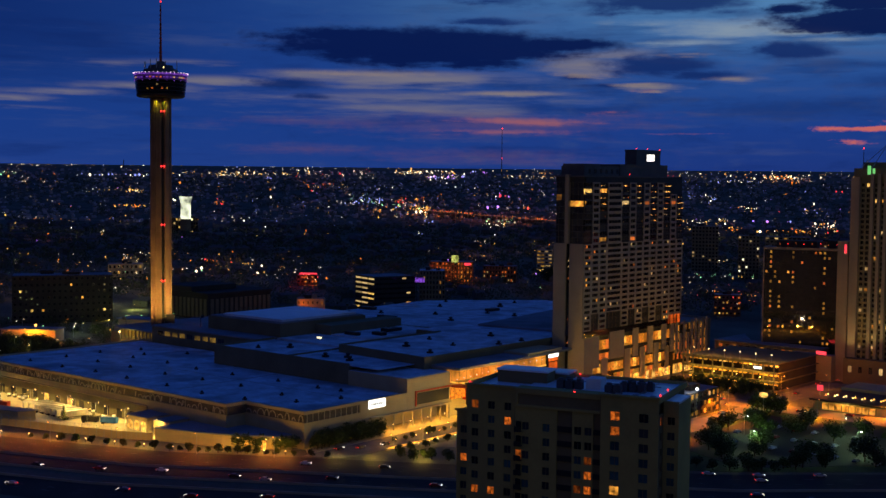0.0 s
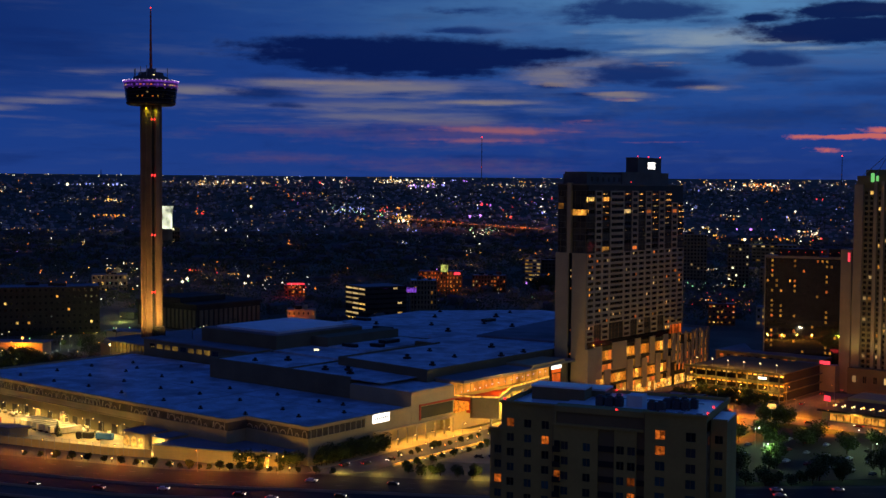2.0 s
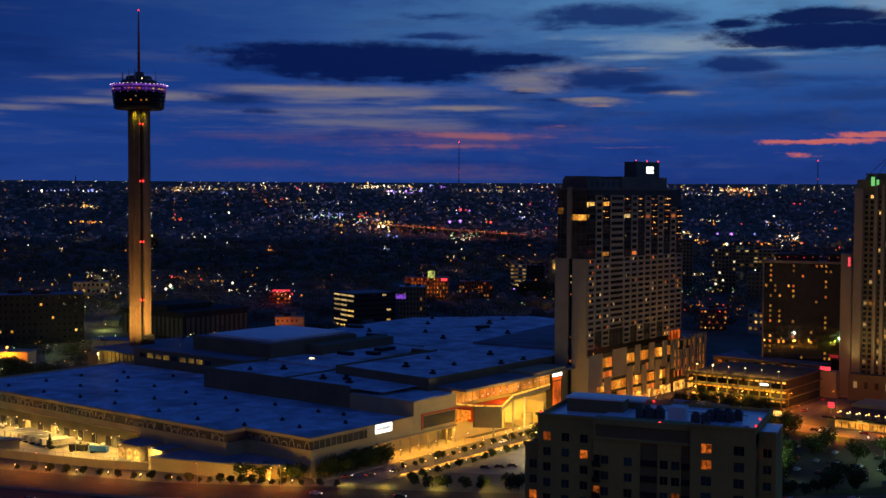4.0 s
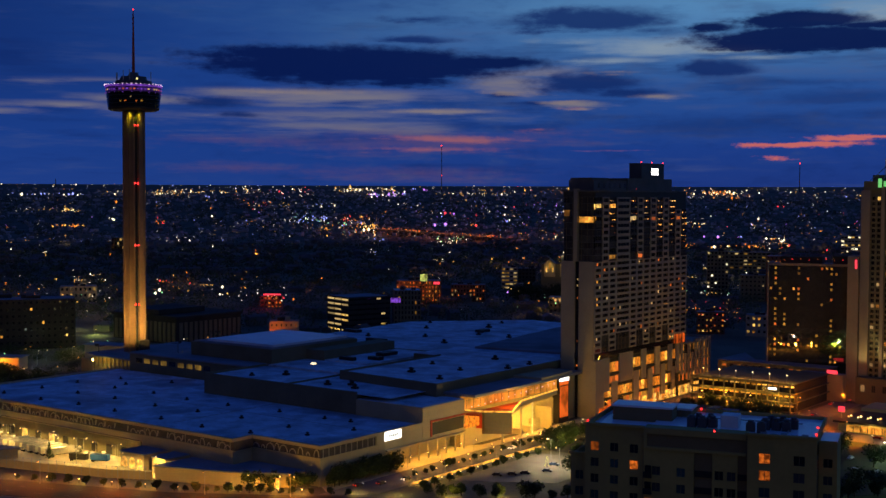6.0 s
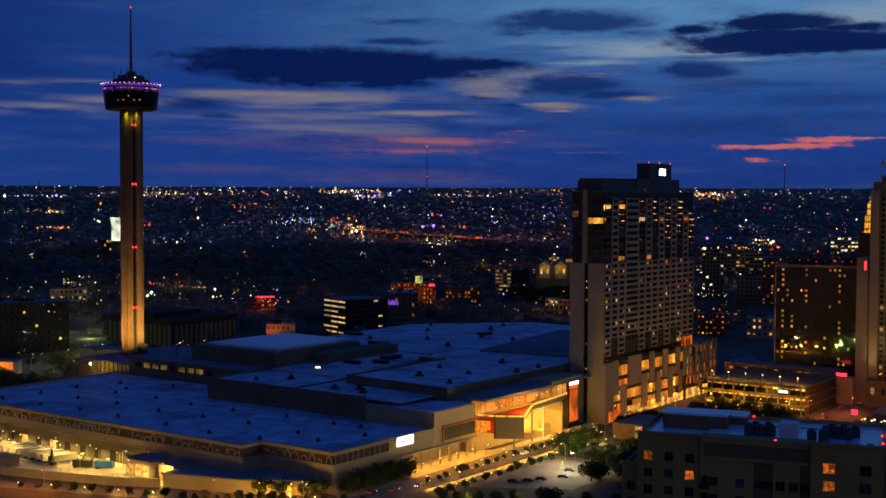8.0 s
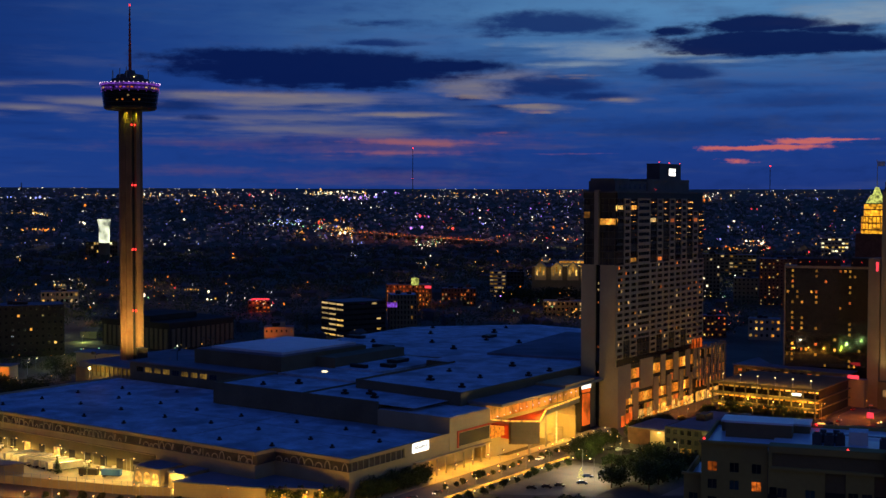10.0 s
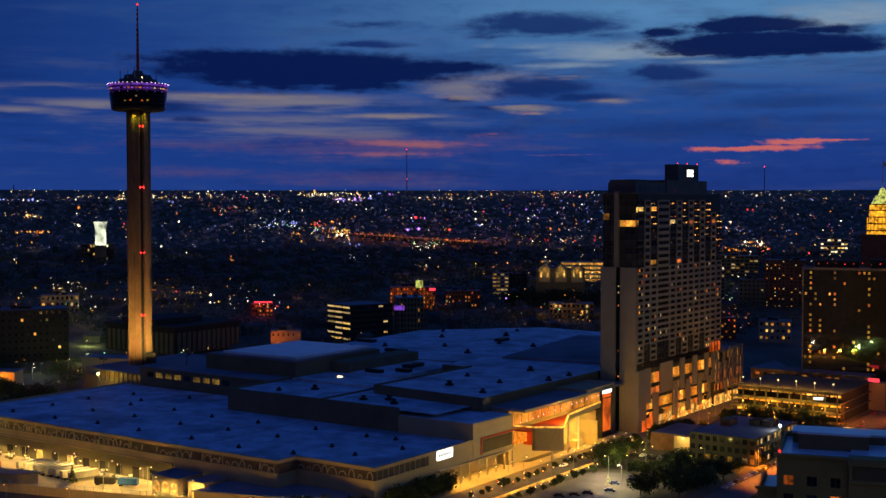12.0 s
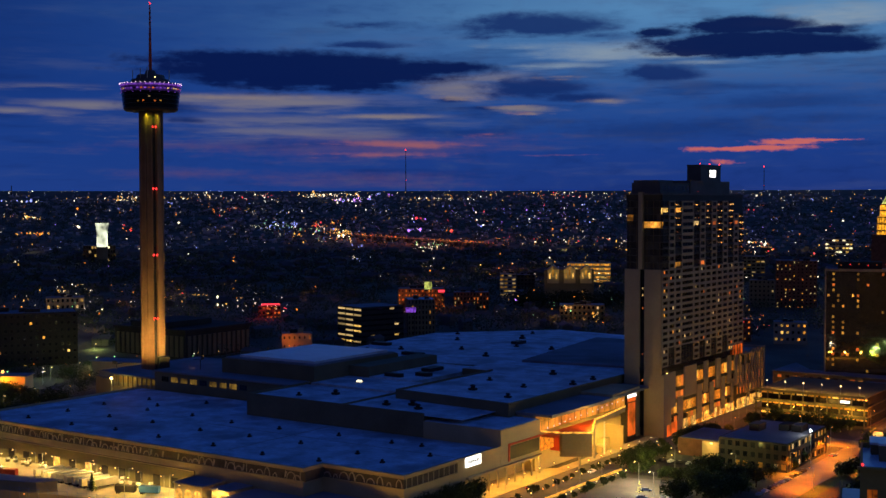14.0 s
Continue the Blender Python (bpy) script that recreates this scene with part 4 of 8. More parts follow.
# lower rooms: long windows between thin piers, one column twice as wide; glass teeth cut into the lowest rows
k = 0
while k < 14:
    n = 2 if k == 3 else 1
    z0 = 34 + (3 * FLOOR if k in TEETH else 0)
    rows = 13 if k in TEETH else 16
    part("window_bay", wall_grid(Build(), (-372, col_y(k)), RIGHT, n * COL, z0, LOW, 1, rows, n * COL - 2.0, 1.6, 0.3), M_precast, hotel, "precast bay of piers and spandrels")
    for j in range(rows):
        z = z0 + (j + 0.5) * FLOOR
        for q in ((0.315, 0.685) if n == 1 else (0.275, 0.725)):
            y, glass = col_y(k) + n * COL * q, hotel_glass(0.12)
            piece("window", half_lit if glass is not M_glass else wide_room if n == 2 else room, hotel, pose(9.76, y - 620, z, 0, 0, 90), glass)
    if k in TEETH:
        me = pane_mesh(n * COL - 0.5, FLOOR - 0.35, 3)
        for j in range(3):
            piece("glass_wall", me, hotel, pose(9.3, col_y(k) + n * COL / 2 - 620, 34 + (j + 0.5) * FLOOR, 0, 0, 90), M_glass_blue if rnd.random() < 0.9 else E_dimroom)
    k += n
# upper flats: framed bays between columns of dark glass
flat_me = pane_mesh(COL - 2.6, 1.9, 1)
flat_wide = pane_mesh(2 * COL - 2.6, 1.7, 3)
for k, n, rows in ((1, 1, 10), (3, 2, 10), (6, 1, 10), (8, 1, 10), (10, 1, 10), (12, 1, 8)):
    part("upper_bay", wall_grid(Build(), (-372, col_y(k) + 0.3), RIGHT, n * COL - 0.6, LOW, LOW + rows * STOREY, 1, rows, n * COL - 2.6, 1.9 if n == 1 else 1.7, 0.4), M_precast, hotel, "precast frame of an upper bay")
    for j in range(rows):
        lit = rnd.random() < (0.04 if j < 6 else 0.14)
        piece("window", flat_me if n == 1 else flat_wide, hotel, pose(9.66, col_y(k) + n * COL / 2 - 620, LOW + (j + 0.5) * STOREY, 0, 0, 90), rnd.choice([E_amber, E_dimroom, E_orange]) if lit else M_glass)
gap_me = pane_mesh(COL - 0.2, STOREY - 0.5, 3)
edge_me = Build().box(9.2, -COL / 2, -0.13, 10.1, COL / 2, 0.07).mesh("balcony_slab", M_plant)
rail_me = Build().box(10.02, -COL / 2 + 0.1, 0.08, 10.06, COL / 2 - 0.1, 1.1).mesh("glass_rail", M_glass_blue)
for k in (0, 2, 5, 7, 9, 11, 13):
    for j in range(10 if k < 13 else 8):
        lit = rnd.random() < (0.03 if j < 6 else 0.16)
        y, z = col_y(k + 0.5) - 620, LOW + j * STOREY
        piece("glass_wall", gap_me, hotel, pose(9.2, y, z + STOREY / 2, 0, 0, 90), rnd.choice([E_amber, E_dimroom, E_yellow]) if lit else M_glass_blue if rnd.random() < 0.6 else M_glass)
        piece("balcony_slab", edge_me, hotel, pose(0, y, z))
        piece("glass_rail", rail_me, hotel, pose(0, y, z))
part("top_glass", Build().box(-391.6, 558.4, TOP, -373.2, col_y(12), 117.4), M_glass_blue, hotel, "set-back dark glass storey")
part("top_slab", Build().box(-392.4, 557.6, 117.4, -372.4, col_y(12.4), 118.2), M_plant, hotel)
for k, z in ((13, 108.2), (12, 109.5), (11, 112.0)):
    part("stepped_roof", Build().box(-390, col_y(k) - 0.2, z - 0.3, -373.0, col_y(k + 1), z + 0.4), M_plant, hotel)
# glazed end with thin floor lines either side of the pier
me = Build().box(-10.2, -62.2, -0.1, -2.8, -61.0, 0.06).box(-0.3, -62.2, -0.1, 10.4, -61.0, 0.06).mesh("end_balcony", M_plant)
for j in range(11):
    piece("end_balcony", me, hotel, pose(0, 0, LOW + j * STOREY))
part("corner_fin", Build().box(-384.6, 557.0, LOW, -382.4, 559.3, 118.8), M_precast, hotel)
me = pane_mesh(3.3, STOREY - 0.3, 1)
pane_grid(hotel, (-391.6, 558.2), 0, 7.0, LOW, TOP, 2, 10, me, 0.8, lambda i, j: E_amber if (i, j) == (0, 7) else M_glass_blue, HB, "glass_wall")
pane_grid(hotel, (-382.4, 558.2), 0, 10.0, LOW, TOP, 3, 10, me, 0.8, lambda i, j: E_amber if (i, j) in ((1, 6), (0, 6), (2, 6)) else M_glass_blue, HB, "glass_wall")
part("crown", Build().box(-390, 561, 118.2, -375, 640, 123.4).box(-391.5, 596, 118.2, -374.6, col_y(12), 124.8).box(-389, 561, 123.4, -376, 578, 124.6), M_plant, hotel, "grey set-back crown storeys")
crown_win = pane_mesh(2.2, 2.4, 1)
for i in range(13):
    piece("crown_window", crown_win, hotel, pose(-374.95 + 382, 566 + i * 5.6 - 620, 120.6, 0, 0, 90), M_glass_blue if rnd.random() < 0.8 else E_hallwin)
part("penthouse", Build().box(-387.7, 622, 124.8, -380, 649, 133.2).box(-387.9, 621.8, 133.2, -379.8, 649.2, 133.6), M_plant, hotel, "grey plant block at the top")
ps = part("roof_sign", Build().box(-380, 632.6, 126.8, -379.6, 641.4, 131.2), M_metal_dark, hotel, "small roof sign of glowing white bars")
for i in range(4):
    for z in (127.1, 129.2):
        part("sign_bar", Build().box(-379.6, 632.9 + i * 2.1, z, -379.5, 634.7 + i * 2.1, z + 1.7), E_sign, ps)
rnd = random.Random(55)
bead = Build().octa(0, 0, 0, 0.3).mesh("balcony_lamp", E_amber)
for i in range(140):
    q = rnd.random() ** 0.35
    k = rnd.choice([5, 7, 7, 9, 9, 11, 11, 11, 13, 13, 2])
    piece("balcony_lamp", bead, hotel, pose(9.95, col_y(k + rnd.uniform(0.1, 0.9)) - 620, LOW + 1.4 + STOREY * int(q * (9.9 if k < 13 else 7.9))), rnd.choice([E_amber, E_orange, E_bulb_orange, E_dimroom, E_dimroom]))
bead = Build().octa(0, 0, 0, 0.45).mesh("beacon", E_red)
for x, y, z in ((-380.5, 622.5, 134.1), (-380.5, 635, 134.1), (-380.5, 648.5, 134.1), (-374.8, 606, 119.2)):
    piece("beacon", bead, hotel, pose(x + 382, y - 620, z), None, "small red aircraft beacon")
# podium: lit bays and tall pale panels set like a chequerboard
PEND = 697.0
part("podium_core", Build().box(-392, 559.2, 0, -374.4, PEND - 0.8, 29.5).box(-374.4, 566.2, 0, -372.8, PEND - 0.8, 29.5), M_metal_dark, hotel)
part("podium_end", Build().box(-392, PEND - 0.8, 0, -372, PEND, 31.5).box(-392, 664, 29.5, -372, PEND - 0.8, 30.2), M_precast, hotel)
part("setback_band", Build().box(-392.5, 557.9, 30.5, -372.8, 559.2, 33.6).box(-373.3, 559.2, 30.4, -372.5, HY + LENGTH, 33.9), M_glass, hotel, "dark glass band above the podium")
part("podium_corner_wall", Build().box(-381.4, 557.3, 0, -370.8, 566.0, 30.2), M_precast, hotel, "tall blank podium wall")
part("terrace_room", Build().box(-373.2, 648.5, 31.2, -371.4, 660.5, 36.2), E_red_panel, hotel, "terrace room glowing orange-red")
for i in range(4):
    part("terrace_post", Build().box(-371.38, 648.4 + i * 4.0, 31.2, -371.1, 648.8 + i * 4.0, 36.6), M_metal_dark, hotel)
UPPER = ((566.2, 574.0, 13.0, 30.6), (584.5, 599.5, 16.5, 31.6), (609.0, 615.0, 15.5, 31.6), (625.0, 631.0, 15.8, 31.4), (641.0, 646.6, 16.2, 31.2), (651.0, 655.4, 14.0, 31.8))
LOWER = ((576.6, 583.0, 0.3, 17.5), (600.0, 606.5, 3.0, 20.6), (617.0, 622.6, 3.2, 20.0), (632.2, 637.6, 4.0, 21.0), (645.6, 649.6, 5.0, 18.0))
for n, (y0, y1, z0, z1) in enumerate(UPPER + LOWER):
    part("podium_panel", Build().box(-372.7, y0, z0, -372.1 + 0.12 * (n % 2), y1, z1), M_precast, hotel)
rnd = random.Random(7)


def podium_bay(y0, y1, z, h, choices):
    n = max(1, round((y1 - y0) / 3.4))
    me = pane_mesh((y1 - y0) / n - 0.25, h, 1)
    for i in range(n):
        piece("podium_window", me, hotel, pose(-372.6 + 382, y0 + (i + 0.5) * (y1 - y0) / n - 620, z, 0, 0, 90), rnd.choice(choices))


GLOW, DUSKY = [E_lobby, E_lobby, E_lobby, E_orange, E_shop], [E_orange, M_glass, E_lobby, M_glass, E_hallwin, E_orange]
for y0, y1 in ((574.2, 584.3), (599.7, 608.8), (615.2, 624.8), (631.2, 640.8), (646.8, 650.8)):
    podium_bay(y0, y1, 25.2, 5.2, GLOW)
    podium_bay(y0, y1, 18.6, 3.6, DUSKY)
    part("balcony_floor", Build().box(-372.7, y0, 21.2, -371.9, y1, 21.6).box(-371.95, y0, 21.6, -371.9, y1, 22.3), M_metal_dark, hotel)
for y0, y1 in ((566.4, 576.4), (583.2, 599.8), (606.7, 616.8), (622.8, 632.0), (637.8, 645.4)):
    podium_bay(y0, y1, 12.2, 4.8, GLOW)
    podium_bay(y0, y1, 6.9, 2.6, DUSKY)
    part("balcony_floor", Build().box(-372.7, y0, 8.5, -371.8, y1, 8.9).box(-371.85, y0, 8.9, -371.8, y1, 9.6), M_metal_dark, hotel)
podium_bay(583.2, 652, 3.0, 5.0, [E_shop, E_shop, E_lobby, E_yellow])
y = 655.6
while y < PEND - 4:
    part("podium_panel", Build().box(-372.7, y + 1.9, rnd.choice([8.0, 12.0, 5.0]), -372.1, y + 4.6, rnd.choice([31.6, 31.6, 24.0])), M_precast, hotel)
    for z, h, c in ((3.2, 5.6, [E_shop, E_shop, E_yellow]), (10.6, 4.0, [E_shop, E_lobby, E_orange]), (16.6, 4.0, [E_lobby, E_orange, M_glass]), (22.4, 4.0, [M_glass, M_glass, E_amber]), (27.4, 3.4, [M_glass, E_amber, M_glass])):
        podium_bay(y, y + 1.9, z, h, c)
    podium_bay(y + 1.9, y + 4.6, 3.2, 5.6, [E_shop, E_yellow])
    y += 4.6
part("red_doors", Build().box(-370.75, 561.0, 0.3, -370.5, 565.8, 5.6).box(-372.7, 568, 0.3, -372.4, 576.4, 5.6), E_red_panel, hotel, "glowing red entrance panel")

# ---- observation tower ----
TX, TY = -667.0, 503.0
ot = thing("observation_tower", TX, TY, 0, "slender concrete observation tower with a neon-rimmed top house", "tower")
part("shaft", Build().cyl(0, 0, 0, 166, 5.0, n=24), M_metal_dark, ot, "dark recessed tower core", local=True)
view = math.atan2(-503, 667 - 60) + 0.22
ribs = [view - 0.42 - 0.56 * i for i in range(0, 10)]
for i, a in enumerate(ribs):
    c, s = math.cos(a), math.sin(a)
    part("shaft_rib", Build().obox(c * 5.6, s * 5.6, 0, 2.3, 2.95, 166, a).obox(c * 6.3, s * 6.3, 0, 0.9, 1.25, 165.9, a), M_tower, ot, local=True)
part("shaft_rib", Build().obox(math.cos(view + 0.42) * 5.6, math.sin(view + 0.42) * 5.6, 0, 2.3, 2.3, 166, view + 0.42), M_tower, ot, local=True)
part("lift_rail", Build().obox(math.cos(view) * 5.2, math.sin(view) * 5.2, 0, 0.8, 0.6, 160, view), M_metal_dark, ot, local=True)
part("pod_base", Build().cyl(0, 0, 167.2, 168.4, 15.2, 15.5, 48).cyl(0, 0, 166.6, 167.2, 14.0, 15.2, 48), M_metal_dark, ot, "flat dark underside of the top house", local=True)
part("pod_glass", Build().cyl(0, 0, 168.4, 177.6, 15.5, 16.6, 48), M_glass, ot, local=True)
for z, r in ((170.6, 15.9), (173.0, 16.15), (175.4, 16.4), (177.4, 16.75)):
    part("pod_floor_ring", Build().cyl(0, 0, z - 0.15, z + 0.15, r, n=48), M_metal_dark, ot, local=True)
inner = Build().box(-0.5, -0.05, 0, 0.5, 0.05, 0.8).mesh("pod_lamp", E_orange)
for i, (z, e) in enumerate(((171.2, E_hallwin), (171.4, E_orange), (173.8, E_dimroom), (171.3, E_orange), (171.5, E_hallwin))):
    a = math.atan2(-503, 607) - 0.5 + 0.2 * i
    r = 15.62 + (z - 168.4) * 0.12 + 0.12
    piece("pod_lamp", inner, ot, pose(math.cos(a) * r, math.sin(a) * r, z, 0, 0, math.degrees(a) + 90), e)
rnd = random.Random(21)
part("rim_wall", Build().cyl(0, 0, 177.65, 181.0, 16.4, 16.8, 48), E_violet_dim, ot, "wall washed violet by the neon", local=True)
lit = Build().box(-0.62, -0.1, 0, 0.62, 0.1, 0.75).mesh("pod_window", E_amber)
for i in range(48):
    a = 2 * math.pi * i / 48
    piece("pod_window", lit, ot, pose(math.cos(a) * 16.85, math.sin(a) * 16.85, 178.6, 0, 0, math.degrees(a) + 90), rnd.choice([M_glass, E_violet, E_violet, E_orange, E_orange, E_hallwin, E_dimroom, E_violet]))
part("neon_rim", Build().cyl(0, 0, 180.7, 181.6, 17.2, 17.4, 48), E_violet, ot, "violet neon rim", local=True)
bead = Build().octa(0, 0, 0, 0.36).mesh("rim_bulb", E_pink)
for i in range(40):
    a = 2 * math.pi * i / 40 + 0.03
    piece("rim_bulb", bead, ot, pose(math.cos(a) * 17.4, math.sin(a) * 17.4, 182.0))
    if i % 2:
        piece("rim_bulb", bead, ot, pose(math.cos(a) * 17.0, math.sin(a) * 17.0, 177.0), E_violet)
part("pod_roof", Build().cyl(0, 0, 181.65, 182.2, 17.2, 16.4, 48).cyl(0, 0, 182.2, 184.8, 11.5, 10.8, 36).cyl(0, 0, 184.8, 187.4, 8.6, 7.6, 24).cyl(0, 0, 187.4, 190, 3.6, 2.6, 16), M_plant, ot, local=True)
m = Build()
for z in range(190, 226, 3):
    k = 1.15 - (z - 190) * 0.018
    m.tube((k, 0, z), (-k * 0.5, k * 0.8, z + 3), 0.16, 0.14, 4).tube((-k * 0.5, k * 0.8, z), (-k * 0.5, -k * 0.8, z + 3), 0.16, 0.14, 4).tube((-k * 0.5, -k * 0.8, z), (k, 0, z + 3), 0.16, 0.14, 4)
m.cyl(0, 0, 190, 214, 0.9, 0.55, 8).cyl(0, 0, 214, 228, 0.42, 0.3, 6)
part("antenna_mast", m, M_red_paint, ot, "dark red lattice antenna mast", local=True)
for a, h in ((0.6, 188.6), (2.2, 189.5), (3.6, 188.5), (-0.9, 189.4), (-1.9, 187.6), (5.0, 188.8)):
    part("aerial", Build().cyl(math.cos(a) * 10.8, math.sin(a) * 10.8, 185, h + 1.8, 0.24, n=6), M_metal, ot, local=True)
bead = Build().octa(0, 0, 0, 0.8).mesh("beacon", E_red)
for z in (157.5, 122, 84, 47.5):
    for d in (-0.9, 0.9):
        piece("beacon", bead, ot, pose(math.cos(view) * 6.6 - math.sin(view) * d, math.sin(view) * 6.6 + math.cos(view) * d, z), None, "red aircraft warning light")
piece("beacon", bead, ot, pose(0, 0, 228.6))
piece("roof_lamp", Build().octa(0, 0, 0, 0.5).mesh("roof_lamp", E_bulb), ot, pose(math.cos(view) * 9.4, math.sin(view) * 9.4, 185.6))
part("base_house", Build().cyl(0, 0, 0, 9, 18, n=24), M_wall_dim, ot, local=True)
part("lift_house", Build().obox(math.cos(view + 0.5) * 8, math.sin(view + 0.5) * 8, 9, 5, 6, 16.5, view), M_metal_dark, ot, local=True)
for a in (view - 1.0, view - 0.1, view + 0.8):
    c, s = math.cos(a), math.sin(a)
    fl = thing("tower_floodlight", TX + c * 30, TY + s * 30, 0, "shielded floodlight on a mast aimed at the tower", "lamp", "tower floodlights")
    part("mast", Build().cyl(0, 0, 0, 24.0, 0.3, 0.2, 8), M_metal_dark, fl, local=True)
    part("shield", Build().obox(-c * 1.2, -s * 1.2, 24.0, 5.0, 3.4, 0.2, a).obox(c * 1.4, s * 1.4, 24.2, 0.2, 3.4, 1.5, a), M_metal_dark, fl, local=True)
    lamp(TX + c * 30, TY + s * 30, 25.0, 80000, (1.0, 0.62, 0.13), 0.4, "SPOT", (TX + c * 4, TY + s * 4, 46), 1.8)
for a in (view - 0.62, view + 0.18):
    lamp(TX + math.cos(a) * 8.8, TY + math.sin(a) * 8.8, 166.2, 5200, (0.85, 0.95, 0.03), 0.3, "SPOT", (TX + math.cos(a) * 6.8, TY + math.sin(a) * 6.8, 163.0), 1.05)

# ---- foreground block of flats ----
flats = thing("apartment_building", -169.8, 226, 0, "ochre stucco apartment block with a cluttered flat roof", "building", "", 16.0)
flats.scale = (1, 1, 1.024)
FD = 27.5
part("core", Build().box(-11.2, 2.2, 0, 2, FD - 2, 61).box(1, 0.8, 0, 33.5, FD - 1, 65.2).box(-15.0, 4.4, 0, -11.3, FD - 4, 57.2), M_stucco_dark, flats, local=True)
rnd = random.Random(31)
win = pane_mesh(1.7, 1.75, 1)
fl = 3.25


def flat_glass(*_):
    # teal panes carry the sky's reflection as colour
    k = rnd.random()
    return E_amber if k < 0.012 else E_flat if k < 0.14 else M_glass_sky_tint if k < 0.5 else M_glass_blue if k < 0.7 else M_glass


def flat_bay(name, x0, x1, y, z1, cols, rows, mat=M_stucco_olive, fw=1.7, fh=1.75):
    g = Build()
    z0 = z1 - 2.6 - rows * fl
    wall_grid(g, (x0, y), 0, x1 - x0, z0, z1 - 2.6, cols, rows, fw, fh, 0.4)
    g.box(x0, y, 0, x1, y + 0.4, z0).box(x0, y, z1 - 2.6, x1, y + 0.4, z1)
    part(name, g, mat, flats, local=True)
    pane_grid(flats, (x0, y), 0, x1 - x0, z0, z1 - 2.6, cols, rows, win if fw == 1.7 else pane_mesh(fw, fh, 1), 0.4, flat_glass)


flat_bay("wing_wall", -11.8, 0.4, 1.4, 66.0, 3, 12)
flat_bay("lower_wing_wall", -15.4, -11.82, 3.8, 59.4, 1, 11)
flat_bay("middle_wall", 0.6, 10.6, 0.4, 62.2, 2, 12)
flat_bay("inner_wall", 14.4, 19.2, 0.4, 62.2, 2, 12)
flat_bay("corner_wall", 21.2, 34.2, -0.6, 66.4, 2, 12, fw=2.1, fh=1.9)
g = Build()
wall_grid(g, (34.2, -0.2), RIGHT, FD - 1, 10, 63, 6, 16, 1.6, 1.7, 0.4)
part("end_wall", g, M_stucco_dark, flats, local=True)
pane_grid(flats, (34.2, -0.2), RIGHT, FD - 1, 10, 63, 6, 16, pane_mesh(1.6, 1.7, 1), 0.4, flat_glass)
part("end_tower", wall_grid(Build(), (34.3, 3.5), 0, 3.4, 10, 63, 1, 16, 1.7, 1.7, 0.4).box(34.3, 3.9, 0, 37.7, 15, 65.0).box(34.3, 3.5, 63, 37.7, 3.9, 65.6), M_stucco_olive, flats, local=True)
pane_grid(flats, (34.3, 3.5), 0, 3.4, 10, 63, 1, 16, pane_mesh(1.7, 1.7, 1), 0.38, flat_glass)
part("end_roof", Build().box(34.4, 4.0, 65.0, 37.6, 14.9, 65.4), M_roof_bright, flats, local=True)
part("wing_side", Build().box(0.42, 0.5, 0, 0.58, 2.2, 62).box(20.9, -0.2, 62.2, 21.18, 0.5, 66.4), M_stucco_dark, flats, local=True)
# recessed stack of balconies
bal = Build().box(-1.7, -0.9, 0, 1.7, 0.5, 0.25).box(-1.7, -0.9, 0.25, 1.7, -0.82, 1.25).mesh("balcony", M_metal_dark)
for j in range(14):
    piece("balcony", bal, flats, pose(12.5, 1.3, 57.4 - fl * j))
slim = Build().box(-0.85, -0.5, 0, 0.85, 0.5, 0.2).box(-0.85, -0.5, 0.2, 0.85, -0.44, 1.2).mesh("balcony", M_metal_dark)
porch = pane_mesh(1.3, 2.1)
for j in range(12):
    piece("balcony", slim, flats, pose(20.15, 0.75, 57.4 - fl * j))
    piece("balcony_door", porch, flats, pose(20.15, 1.55, 58.8 - fl * j), E_flat if j in (0, 1, 5, 8) else M_glass)
    piece("balcony", slim, flats, pose(1.5, 0.0, 56.6 - fl * j))
    piece("balcony_door", porch, flats, pose(1.5, 0.36, 57.9 - fl * j), E_flat if j in (2, 7) else M_glass)
part("balcony_recess", Build().box(19.2, 1.6, 0, 21.1, 1.9, 62), M_metal_dark, flats, local=True)
part("balcony_recess", Build().box(10.7, 1.9, 0, 14.3, 2.2, 62), M_metal_dark, flats, local=True)
part("recess_cheek", Build().box(10.61, 0.4, 0, 10.7, 2.2, 62).box(14.3, 0.4, 0, 14.39, 2.2, 62), M_stucco_olive, flats, local=True)
for x0, y0, z0, x1, y1 in ((-12.3, 0.9, 66.0, 0.6, 1.7), (-15.8, 3.4, 59.4, -11.85, 4.1), (0.62, 0.0, 62.2, 20.78, 0.95), (20.8, -1.0, 66.4, 34.6, -0.2)):
    part("cornice", Build().box(x0, y0, z0, x1, y1, z0 + 0.5), M_stucco_olive, flats, local=True)
part("loggia", Build().box(1.2, 4.0, 62.3, 20.8, 4.3, 65.6), M_metal_dark, flats, "dark recessed loggia below the roof", local=True)
part("loggia_lintel", Build().box(0.6, 0.4, 65.2, 21, 4.2, 66.4).box(0.6, 0.4, 62.3, 1.2, 4, 65.2), M_stucco_olive, flats, local=True)
part("roof", Build().box(-15.0, 4.4, 57.2, -11.85, FD - 4, 57.9).box(-11.4, 1.8, 65.0, 0.8, FD - 2, 65.4).box(0.8, 0.6, 65.4, 33.9, FD - 1, 65.8), M_roof_bright, flats, "pale stained flat roof", local=True)
part("parapet", Build().box(-11.8, 1.8, 0.0, -11.4, FD - 2, 66.3).box(-15.4, 4.2, 0, -15.05, FD - 4, 59.3).box(33.8, -0.2, 65.4, 34.2, FD - 1, 66.6).box(-11.4, FD - 2.4, 65.0, 0.8, FD - 2, 66.3).box(0.8, FD - 1.4, 65.4, 34, FD - 1, 66.5), M_stucco_olive, flats, local=True)
